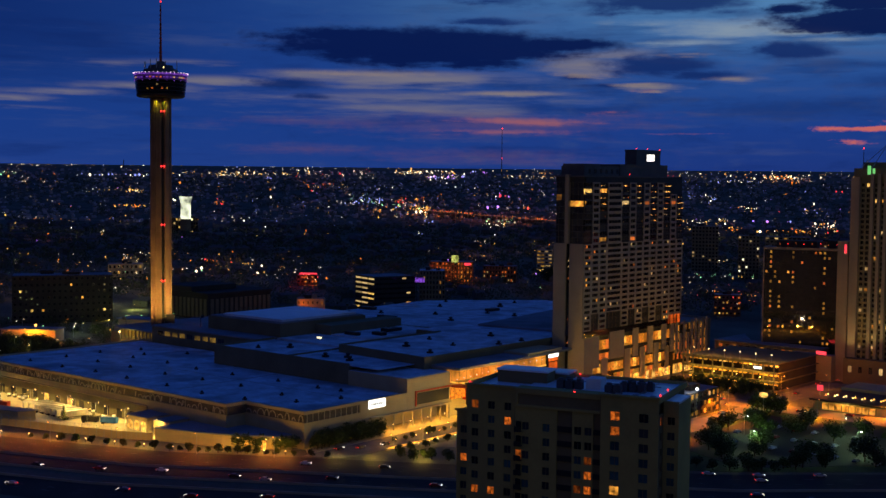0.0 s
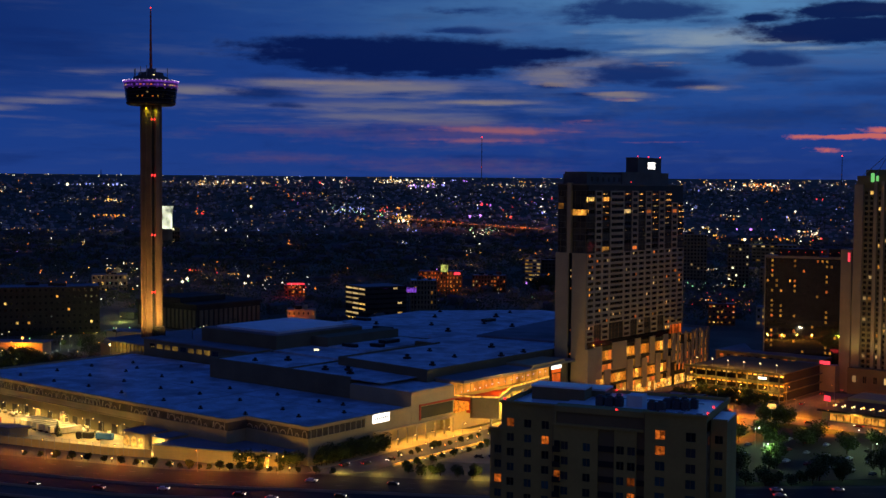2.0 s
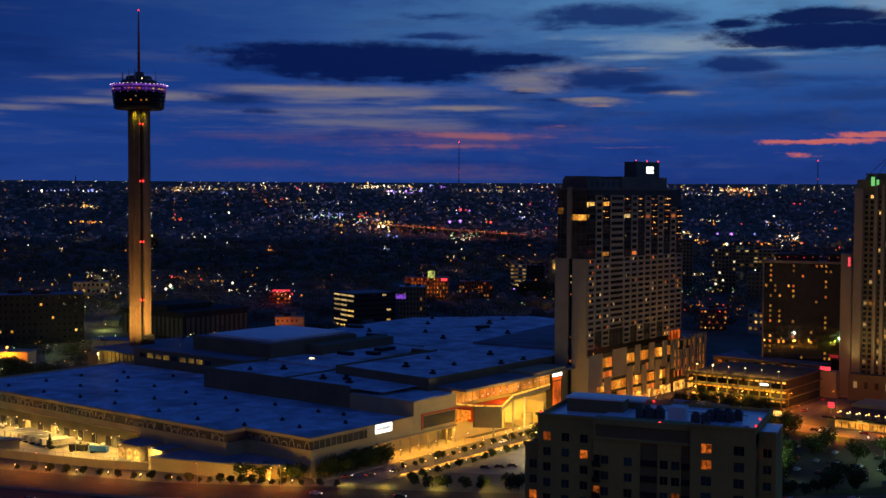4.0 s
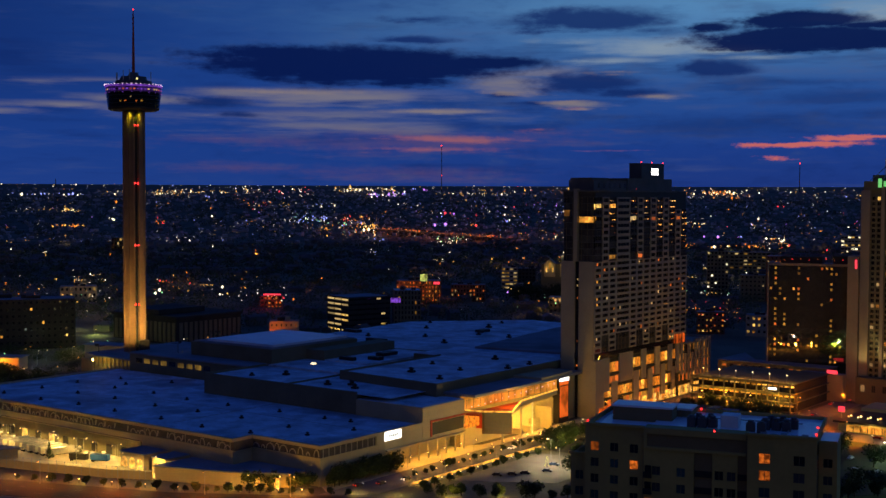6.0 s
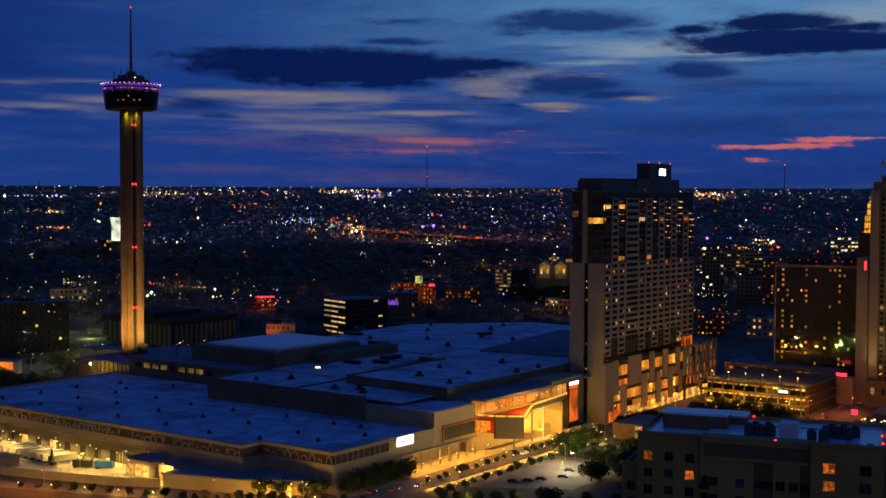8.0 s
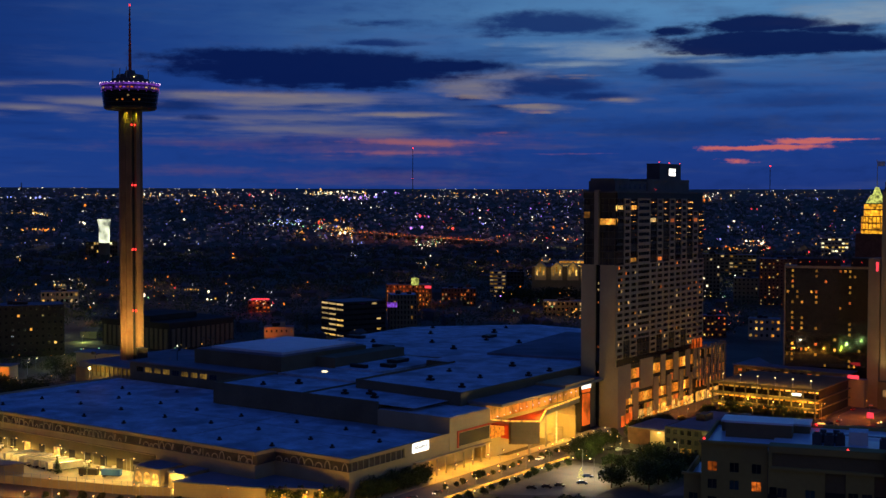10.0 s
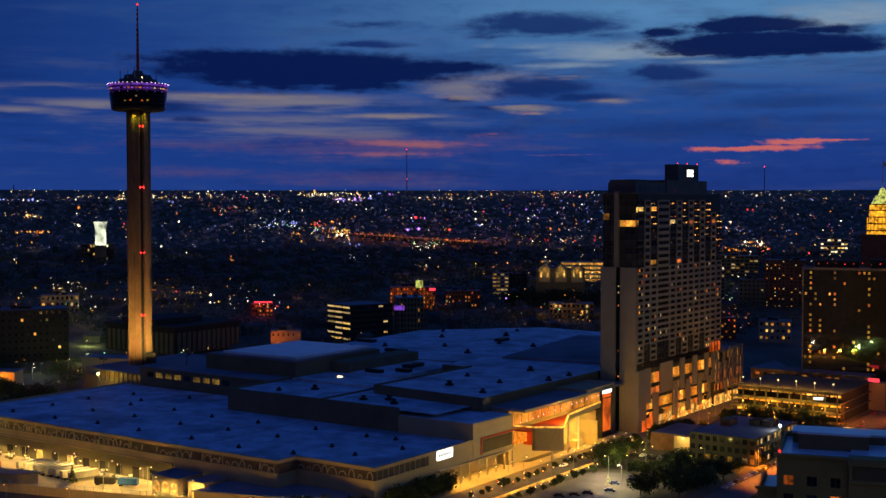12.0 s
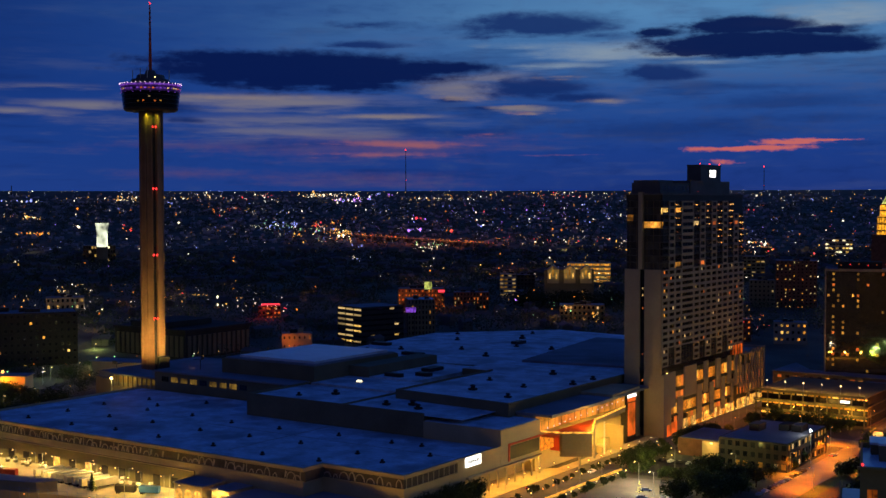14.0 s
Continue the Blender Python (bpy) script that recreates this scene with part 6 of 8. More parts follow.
part("wall", Build().prism([(-314, 693), (-290, 693), (-290, 698.4), (-314, 698.4)], 0, 15), M_limestone, orange_hall)
part("roof", Build().prism([(-314.3, 692.7), (-289.8, 692.7), (-289.8, 698.4), (-314.3, 698.4)], 15, 15.4, True), M_roof_grey, orange_hall)
part("red_sign", Build().box(-299, 692.2, 15.6, -293, 692.6, 17.6), E_redsign, orange_hall, "glowing red sign")
for x, h, e in ((-266, 7, E_redsign), (-273.7, 8.6, E_pale)):
    s = thing("street_sign", x, 572 if h > 8 else 622, 0, "lit sign on a pole", "sign")
    part("pole", Build().cyl(0, 0, 0, h, 0.15, n=6), M_metal, s, local=True)
    face = [(-2.3, 0), (-1.7, 1.2), (1.7, 1.2), (2.3, 0), (1.7, -1.2), (-1.7, -1.2)] if h > 8 else [(-1.6, -1.4), (-1.6, 1.4), (1.6, 1.4), (1.6, -1.4)]
    b = Build()
    b.v += [(p, q, h + 1.3 + r) for q in (-0.25, 0.25) for p, r in face]
    n = len(face)
    b.f += [tuple(range(n)), tuple(range(n, 2 * n))[::-1]] + [(i, (i + 1) % n, n + (i + 1) % n, n + i) for i in range(n)]
    part("sign_face", b, e if h < 8 else E_yellow, s, local=True)
    part("sign_frame", Build().box(-1.5, -0.3, h - 0.25, 1.5, 0.3, h - 0.05), M_metal_dark, s, local=True)

# ---- loading yard ----
yw = thing("yard_wall", -480, 320, 0, "long low pale wall round the loading yard", "wall")
YARD = [(-640, 262), (-526, 303), (-492, 312), (-461, 321.5), (-444, 330)]
for (x0, y0), (x1, y1) in zip(YARD, YARD[1:]):
    d = Vector((x1 - x0, y1 - y0))
    part("wall_section", Build().obox((x0 + x1) / 2, (y0 + y1) / 2, 0, d.length, 0.4, 3.4, math.atan2(d.y, d.x)), M_limestone, yw)
yf = thing("yard_fence", -492, 311, 0, "tall wire fence posts along the yard wall", "fence")
fence_me = Build().cyl(0, 0, 0, 5.2, 0.09, n=6).box(-0.12, -0.12, 5.2, 0.12, 0.12, 5.35).mesh("fence_post", M_metal)
for (x0, y0), (x1, y1) in zip(YARD[1:], YARD[2:]):
    for k in range(8):
        piece("fence_post", fence_me, yf, pose(x0 + (x1 - x0) * k / 8 + 492, y0 + (y1 - y0) * k / 8 - 0.9 - 311, 0))
    part("fence_rail", Build().tube((x0, y0 - 0.9, 5.0), (x1, y1 - 0.9, 5.0), 0.05, 0.05), M_metal, yf)
for x0, x1 in ((-474, -459), (-454, -445)):
    d2 = thing("dock_house", x0, 338, 0, "small pale dock building with arched lit bays", "building", "dock houses")
    part("wall", Build().box(x0, 338, 0, x1, 350.4, 6.6), M_limestone, d2)
    part("roof", Build().box(x0 - 0.4, 337.6, 6.6, x1 + 0.4, 350.4, 7.0), M_roof_grey, d2)
    n = int((x1 - x0) / 5)
    for k in range(n):
        b = Build()
        cx = x0 + (k + 0.5) * (x1 - x0) / n
        b.face([(cx - 1.9, 337.94, 0.2), (cx + 1.9, 337.94, 0.2)] + [(cx + 1.9 * math.cos(a), 337.94, 3.0 + 1.9 * math.sin(a)) for a in [math.pi * i / 8 for i in range(9)]])
        part("arched_bay", b, E_yellow, d2)
low = thing("yard_annex", -445, 331, 0, "low annex with a dark flat roof", "building")
part("wall", Build().prism([(-443, 330.5), (-411, 341.5), (-389.5, 354.5), (-389.5, 361), (-419, 361), (-419.5, 350.8), (-443, 350.8)], 0, 5.4), M_limestone, low)
part("roof", Build().prism([(-443.6, 329.8), (-410.6, 340.8), (-389, 353.8), (-389, 361.2), (-419.3, 361.2), (-419.3, 350.9), (-443.6, 350.9)], 5.4, 5.9, True), M_roof_grey, low)
part("porch_opening", Build().box(-402, 346.3, 0.2, -400, 346.6, 4), E_shop, low)
part("porch_opening", Build().box(-396, 350.0, 0.2, -393, 350.3, 4), E_shop, low)
shed = thing("yard_shed", -570, 305, 0, "low dark-roofed yard shed", "building")
part("wall", Build().prism([(-590, 293), (-526, 314), (-522, 321), (-590, 303)], 0, 4.4), M_limestone, shed)
part("roof", Build().prism([(-591, 292), (-525, 313), (-520, 322.5), (-591, 304)], 4.4, 4.9, True), M_roof_grey, shed)


def trailer(x, y, turn, paint, label):
    t = thing("box_trailer", x, y, 0.1, label, "trailer", "trailers in the yard", turn)
    part("box", Build().box(-6.2, -1.25, 1.1, 6.2, 1.25, 3.9), paint, t, local=True)
    part("chassis", Build().box(-6, -0.9, 0.75, 6, 0.9, 1.09), M_metal_dark, t, local=True)
    w = Build().tube((0, -1.2, 0.5), (0, -0.8, 0.5), 0.5, 0.5, 10).mesh("wheel", M_rubber)
    for x2 in (-5, -3.8):
        for y2 in (0, 2.0):
            piece("wheel", w, t, pose(x2, y2, 0))
    part("landing_leg", Build().box(4.0, -0.7, 0, 4.2, -0.5, 0.75).box(4.0, 0.5, 0, 4.2, 0.7, 0.75), M_metal, t, local=True)
    return t


rnd = random.Random(15)
for i in range(8):
    trailer(-547 + i * 5.0, 337 - 0.6 * rnd.random() - i * 0.2, 80 + rnd.uniform(-3, 3), M_trailer, "dull pale box trailer parked in the yard")
for i in range(6):
    trailer(-586 + i * 5.0, 318 + i * 1.3, 20, rnd.choice([M_blue_paint, M_trailer, M_metal_dark, M_red_paint]), "trailer parked in the lit yard")
for i, m in enumerate((M_metal_dark, M_blue_paint)):
    trailer(-497 + i * 9.0, 334 + i * 4.2, 24, m, "parked trailer by the yard wall").scale = (0.66, 0.9, 0.85)

fir = thing("fir_tree", -511, 329, 0, "dark pointed fir tree in the yard", "tree")
part("trunk", Build().cyl(-511, 329, 0, 7.4, 0.18, 0.04, 8), M_bark, fir)
needles = Build()
rnd = random.Random(61)
for k in range(520):
    z = 0.9 + 6.4 * rnd.random() ** 1.3
    r = (7.6 - z) * 0.33 * rnd.uniform(0.35, 1.05)
    a = rnd.uniform(0, 6.283)
    c = Vector((-511 + r * math.cos(a), 329 + r * math.sin(a), z - 0.15 * r))
    o = Vector((math.cos(a), math.sin(a), -0.45)) * 0.42
    w = Vector((-math.sin(a), math.cos(a), 0.2)) * 0.17
    needles.face([c - o, c + w, c + o, c - w])
part("crown", needles, M_leaf, fir)


def skip(x, y, turn, paint, label):
    t = thing("waste_skip", x, y, 0.1, label, "container", "skips and crates", turn)
    part("tub", Build().prism([(-1.7, -0.9), (1.7, -0.9), (1.7, 0.9), (-1.7, 0.9)], 0.15, 1.5, True), paint, t, local=True)
    part("lid", Build().box(-1.75, -0.95, 1.5, 1.75, 0.0, 1.62), M_metal_dark, t, local=True)
    part("rail", Build().box(-1.5, -1.0, 0.9, 1.5, -0.92, 1.05), M_metal, t, local=True)


def crate(x, y, turn, h):
    t = thing("crate_stack", x, y, 0.1, "stack of pale crates on a pallet", "crate", "skips and crates", turn)
    part("pallet", Build().box(-0.9, -0.7, 0, 0.9, 0.7, 0.16), M_bark, t, local=True)
    for k in range(h):
        part("crate", Build().box(-0.8 + 0.03 * k, -0.6, 0.17 + 0.9 * k, 0.8, 0.6 - 0.03 * k, 1.03 + 0.9 * k), M_white_paint if k % 2 else M_wall_dim, t, local=True)


rnd = random.Random(62)
for i in range(16):
    skip(rnd.uniform(-604, -566), rnd.uniform(308, 344), rnd.uniform(0, 180), rnd.choice([M_blue_paint, M_red_paint, M_metal_dark, M_white_paint]), "steel waste skip in the loading yard")
for i in range(24):
    crate(rnd.uniform(-604, -480), rnd.uniform(340, 348), rnd.uniform(0, 90), rnd.choice([1, 2, 2, 3]))
lift = thing("boom_lift", -590, 330, 0.1, "orange boom lift parked in the yard", "machine")
part("chassis", Build().box(-592, 329, 0.6, -588, 331, 1.6), M_red_paint, lift)
part("boom", Build().tube((-590, 330, 1.6), (-584, 331, 6.5), 0.3, 0.2).tube((-584, 331, 6.5), (-580, 331, 5.6), 0.2, 0.2), M_red_paint, lift)
part("basket", Build().box(-580.6, 330.3, 4.8, -579, 331.7, 5.9), M_metal_dark, lift)
for dx, dy in ((-1.5, -1.1), (1.5, -1.1), (-1.5, 1.1), (1.5, 1.1)):
    part("wheel", Build().tube((-590 + dx, 330 + dy - 0.2, 0.6), (-590 + dx, 330 + dy + 0.2, 0.6), 0.6, 0.6, 10), M_rubber, lift)
# Darker panel over the stone; the dock zone's shade is put into its colour.
part("dock_wall", Build().box(-620, 350.6, 0.1, -476, 350.98, 8.2), M_wall_dim, hall, "grey panel standing for shade on the lower dock wall")
part("dock_ledge", Build().box(-620, 350.2, 8.2, -476, 350.98, 8.6), M_limestone, hall)
# lit roller doors along the dock
door_me = Build().box(-2.0, -0.05, 0, 2.0, 0.05, 4.2).mesh("dock_door", M_wall_dim)
for i in range(14):
    piece("dock_door", door_me, hall, pose(-612 + i * 10.4 + 500, 350.53 - 450, 0.3), random.Random(i).choice([M_metal_dark, M_metal_dark, E_yellow, M_dark_wall]))

# ---- vehicles ----
def car_proto(paint, lights=True):
    t = thing("car", 0, 0, -50, "parked car", "car", "cars")
    prof = [(-2.2, 0.35), (2.2, 0.35), (2.25, 0.75), (1.2, 0.95), (0.5, 1.42), (-1.1, 1.45), (-1.9, 1.0), (-2.25, 0.9)]
    b = Build()
    n = len(prof)
    b.v += [(x, -0.88 + (0.14 if z > 1.1 else 0), z) for x, z in prof] + [(x, 0.88 - (0.14 if z > 1.1 else 0), z) for x, z in prof]
    b.f += [tuple(range(n))[::-1], tuple(range(n, 2 * n))] + [(i, (i + 1) % n, n + (i + 1) % n, n + i) for i in range(n)]
    part("body", b, paint, t, local=True)
    part("cabin_glass", Build().box(-1.45, -0.80, 1.03, 0.75, 0.80, 1.36).box(0.55, -0.7, 1.0, 1.05, 0.7, 1.25), M_glass, t, local=True)
    w = Build().tube((0, -0.92, 0.33), (0, -0.68, 0.33), 0.33, 0.33, 10).mesh("wheel", M_rubber)
    for x in (-1.4, 1.4):
        for y in (0, 1.6):
            piece("wheel", w, t, pose(x, y, 0))
    if lights:
        for y in (-0.6, 0.6):
            part("headlight", Build().box(2.15, y - 0.22, 0.58, 2.3, y + 0.22, 0.84), E_head, t, local=True)
            part("tail_light", Build().box(-2.33, y - 0.22, 0.7, -2.2, y + 0.22, 0.94), E_tail, t, local=True)
    return t


driven = [car_proto(p) for p in CAR_PAINTS]
parked = [car_proto(p, False) for p in CAR_PAINTS]
NAMES = ("white", "black", "silver", "dark red", "dark blue")


def put_car(protos, k, x, y, z, turn, label, group):
    c = copy_thing(protos[k], pose(x, y, z, 0, 0, turn))
    tagged(c, NAMES[k] + " " + label, "car", group)


def lane_spot(offset, t):
    p = along(offset)
    i = min(int(t), len(p) - 2)
    a, c = Vector(p[i]), Vector(p[i + 1])
    q = a.lerp(c, t - i)
    return q.x, q.y, math.degrees(math.atan2(c.y - a.y, c.x - a.x))


rnd = random.Random(2)
for offset, flip, spots in ((35, 0, (0.86, 1.15, 2.3, 3.4, 4.2, 5.1, 6.1, 6.4)), (38.6, 0, (0.7, 1.9, 2.9, 3.9, 4.7, 6.25)), (42, 0, (0.92, 1.6, 3.1, 5.4)), (66.5, 180, (1.2, 2.3, 3.2, 4.4, 6.2)), (70.5, 180, (1.7, 2.8, 3.7, 5.5)), (13, 0, (3.2, 3.6, 5.2))):
    for s in spots:
        x, y, a = lane_spot(offset, s)
        put_car(driven, rnd.choice([0, 1, 1, 2, 3, 4]), x, y, 0.07, a + flip, "car driving with its lights on", "cars on the motorway")
for x, y, a in ((-232, 438, 38), (-216, 449, 39), (-198, 465, 40)):
    put_car(driven, rnd.choice([1, 2, 4]), x, y, 0.07, a, "car driving with its lights on", "cars on the motorway")
for x, y, a in ((-371, 372, 90), (-366, 380, 90), (-363, 392, -90), (-370, 430, 90), (-363.5, 470, -90), (-369, 520, 90), (-290, 560, 80), (-287, 640, 95), (-330, 590, 0), (-310, 596, 180), (-262, 590, 0), (-240, 597, 180), (-292, 680, 95), (-296, 720, -85), (-288, 700, 95), (-300, 740, 95)):
    put_car(driven, rnd.choice([0, 1, 2, 3]), x, y, 0.1, a, "car with its lights on in the street", "cars in the streets")
for x, y, a in ((-334, 426, 20), (-331, 431, 20), (-338, 421, 20), (-326, 440, 25), (-330, 452, 20)):
    put_car(parked, rnd.choice([1, 1, 4]), x, y, 0.1, a, "car parked on the pale lot", "parked cars")
for i in range(11):
    put_car(parked, rnd.choice([0, 0, 2, 1]), -349 + i * 4.3, 508, 0.1, 90, "car parked by the annex", "parked cars")
for i in range(9):
    put_car(parked, rnd.choice([0, 1, 2]), -290.6, 470 + i * 6.4, 0.1, 88, "car parked along the side street", "parked cars")
for i in range(26):
    put_car(parked, rnd.choice([0, 0, 2, 1, 4, 3]), -262 + (i % 9) * 9.2, 500 + (i // 9) * 22 + rnd.uniform(-1, 1), 0.1, 90 + rnd.uniform(-4, 4), "car parked in the dim lot", "parked cars")
for p in driven + parked:
    for o in (*p.children_recursive, p):
        bpy.data.objects.remove(o)


# ---- trees ----
def leaf_tree(seed, h, spread):
    rnd = random.Random(seed)
    t = thing("tree", 0, 0, -80, "leafy street tree with a broad dark crown", "tree", "street trees")
    tr = Build()
    tr.tube((0, 0, -0.2), (0.1, 0, h * 0.38), 0.26, 0.18, 7)
    leaves = Build()
    for k in range(10):
        a, r = 2.4 * k + rnd.random(), spread * rnd.uniform(0.1, 0.62)
        tip = (r * math.cos(a), r * math.sin(a), h * rnd.uniform(0.38, 0.84))
        tr.tube((0.1, 0, h * rnd.uniform(0.18, 0.36)), tip, 0.12, 0.04, 5)
        cr = spread * rnd.uniform(0.36, 0.56)
        for _ in range(90):
            d = Vector((rnd.gauss(0, 1), rnd.gauss(0, 1), rnd.gauss(0, 0.75))).normalized() * cr * rnd.uniform(0.5, 1.08)
            c = Vector(tip) + d
            n = Vector((rnd.gauss(0, 1), rnd.gauss(0, 1), rnd.gauss(0, 1) + 0.6)).normalized()
            u = n.orthogonal().normalized() * rnd.uniform(0.28, 0.52)
            w = n.cross(u) * rnd.uniform(0.7, 1.2)
            leaves.face([c - u, c + w * 0.8, c + u, c - w * 0.8])
    part("trunk", tr, M_bark, t, local=True)
    part("crown", leaves, M_leaf, t, local=True)
    return t


protos = [leaf_tree(s, h, sp) for s, h, sp in ((1, 6.6, 4.3), (2, 7.6, 5.3), (3, 5.4, 3.2), (4, 8.6, 6.2))]
rnd = random.Random(77)


def plant(x, y, k=None, s=None):
    k = rnd.randrange(4) if k is None else k
    s = s or rnd.uniform(0.8, 1.15)
    c = copy_thing(protos[k], pose(x, y, 0, 0, 0, rnd.uniform(0, 360)))
    c.scale = (s, s, s)


for i in range(16):
    plant(-378.5 + rnd.uniform(-1, 1), 366 + i * 2.6 + rnd.uniform(-1, 1), rnd.choice([0, 1, 3]), 0.9)
for i in range(20):
    plant(-364.5 + rnd.uniform(-0.8, 0.8), 398 + i * 7.4 + rnd.uniform(-2, 2), 2, rnd.uniform(0.4, 0.75))
for i in range(14):
    plant(-348.5 + rnd.uniform(-1.5, 1.5), 384 + i * 8.4 + rnd.uniform(-2, 2), 2, rnd.uniform(0.45, 0.7))
for i in range(30):
    x, y, a = lane_spot(-5, 3.6 + i * 0.065)
    plant(x + rnd.uniform(-4, 4), y + rnd.uniform(-2, 5), rnd.choice([0, 2]), rnd.uniform(0.6, 1.0))
for i in range(24):
    x, y, a = lane_spot(-1.2, 1.2 + i * 0.09)
    plant(x, y, 2, rnd.uniform(0.4, 0.75))
for x, y in ((-402, 347), (-396, 350), (-405, 345), (-388, 354), (-384, 357)):
    plant(x, y, 0, 0.9)
for i in range(12):
    plant(rnd.uniform(-260, -165), rnd.uniform(470, 560), rnd.choice([0, 2]), 0.9)
for i in range(22):
    plant(rnd.uniform(-352, -300), rnd.uniform(608, 629), rnd.choice([0, 1, 3]), rnd.uniform(0.6, 0.85))
for i in range(28):
    plant(rnd.uniform(-350, -305), rnd.choice([rnd.uniform(474, 484), rnd.uniform(572, 583)]), rnd.choice([0, 2]), 0.75)
for i in range(22):
    plant(rnd.uniform(-322, -296), rnd.uniform(440, 492), rnd.choice([1, 3]), 1.0)
for i in range(20):
    plant(rnd.uniform(-357, -351), rnd.uniform(488, 575), rnd.choice([0, 1]))
for i in range(10):
    plant(rnd.choice([rnd.uniform(-300, -294), rnd.uniform(-276, -268)]), rnd.uniform(500, 560), rnd.choice([0, 2]), 0.8)
for x, y, s in ((-346, 640, 1.3), (-340, 629, 1.5), (-331, 627, 1.6), (-322, 626, 1.6), (-313, 628, 1.5), (-303, 628, 1.3), (-278, 574, 1.5), (-273, 578, 1.6), (-268, 579, 1.4), (-268, 524, 1.3), (-263, 538, 1.3), (-254, 479, 1.5), (-248, 474, 1.4), (-243, 474, 1.4), (-210, 476, 1.5),
                (-203, 482, 1.4), (-195, 503, 1.6), (-188, 497, 1.4), (-243, 538, 1.3), (-241, 549, 1.4), (-221, 533, 1.3), (-237, 494, 1.3), (-262, 548, 1.1), (-256, 490, 1.3), (-215, 552, 1.2)):
    plant(x, y, rnd.choice([1, 3]), s * (0.62 if y > 600 else 0.8))
for i in range(16):
    plant(rnd.uniform(-772, -738), rnd.uniform(446, 463), rnd.choice([0, 1, 3]), rnd.uniform(0.7, 1.1))
for i in range(34):
    plant(rnd.uniform(-735, -648), rnd.uniform(410, 456), rnd.choice([1, 3, 0]), rnd.uniform(0.8, 1.3))
for p in protos:
    for o in (*p.children_recursive, p):
        bpy.data.objects.remove(o)


def woods(name, count, d0, d1, size, seed, label):
    rnd = random.Random(seed)
    b = Build()
    for _ in range(count):
        u = rnd.uniform(-27, 30)
        d = d0 + (d1 - d0) * rnd.random() ** 0.8
        a = VIEW - radians(u)
        x, y = -math.sin(a) * d, math.cos(a) * d
        if -700 < x < -270 and y < 830 or (y < 1000 and x > -480 and u > 8) or (x > -960 and y < 640) or (-850 < x < -750 and y < 700):
            continue
        s = size * rnd.uniform(0.6, 1.3)
        for k in range(64 if d < 1500 else 30):
            dx, dy, dz = rnd.gauss(0, 0.55) * s, rnd.gauss(0, 0.55) * s, rnd.uniform(0.15, 1.0) * s
            n = Vector((rnd.gauss(0, 1), rnd.gauss(0, 1), rnd.gauss(0, 1) + 0.5)).normalized()
            p = n.orthogonal().normalized() * s * (rnd.uniform(0.04, 0.1) if d < 1500 else rnd.uniform(0.07, 0.16))
            q = n.cross(p)
            c = Vector((x + dx, y + dy, rise(d) + dz))
            b.face([c - p, c + q, c + p, c - q])
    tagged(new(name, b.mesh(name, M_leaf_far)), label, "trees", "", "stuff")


b = Build()
rnd = random.Random(41)
for _ in range(520):
    x, y, s0 = rnd.uniform(-950, -632), rnd.uniform(380, 640), rnd.uniform(4.5, 9.0)
    if -800 < x < -730 and 425 < y < 500 or (-846 < x < -758 and y > 596):
        continue
    if x > -700 and y > 455 or x - y < -1400 or (x + 667) ** 2 + (y - 503) ** 2 < 700:
        continue
    for k in range(260):
        c = Vector((x + rnd.gauss(0, 0.45) * s0, y + rnd.gauss(0, 0.45) * s0, rnd.uniform(0.1, 1.0) * s0))
        n = Vector((rnd.gauss(0, 1), rnd.gauss(0, 1), rnd.gauss(0, 1) + 0.5)).normalized()
        p = n.orthogonal().normalized() * rnd.uniform(0.18, 0.34)
        q = n.cross(p)
        b.face([c - p, c + q, c + p, c - q])
tagged(new("park_trees", b.mesh("park_trees", M_leaf)), "dark park trees west of the hall", "trees", "", "stuff")
b = Build()
rnd = random.Random(43)
for _ in range(70):
    q = rnd.random()
    x, y, s0 = -770 + 110 * q + rnd.uniform(-9, 9), 1085 + 62 * q + rnd.uniform(-16, 16), rnd.uniform(11, 17)
    for k in range(150):
        c = Vector((x + rnd.gauss(0, 0.33) * s0, y + rnd.gauss(0, 0.33) * s0, 8 + rnd.uniform(0.1, 1.0) * s0))
        n = Vector((rnd.gauss(0, 1), rnd.gauss(0, 1), rnd.gauss(0, 1) + 0.5)).normalized()
        p = n.orthogonal().normalized() * rnd.uniform(0.5, 1.0)
        q2 = n.cross(p)
        b.face([c - p, c + q2, c + p, c - q2])
tagged(new("grove", b.mesh("grove", M_leaf)), "dark trees before the gabled building", "trees", "", "stuff")
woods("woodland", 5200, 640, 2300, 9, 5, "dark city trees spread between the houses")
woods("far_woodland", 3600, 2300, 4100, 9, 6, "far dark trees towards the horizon")

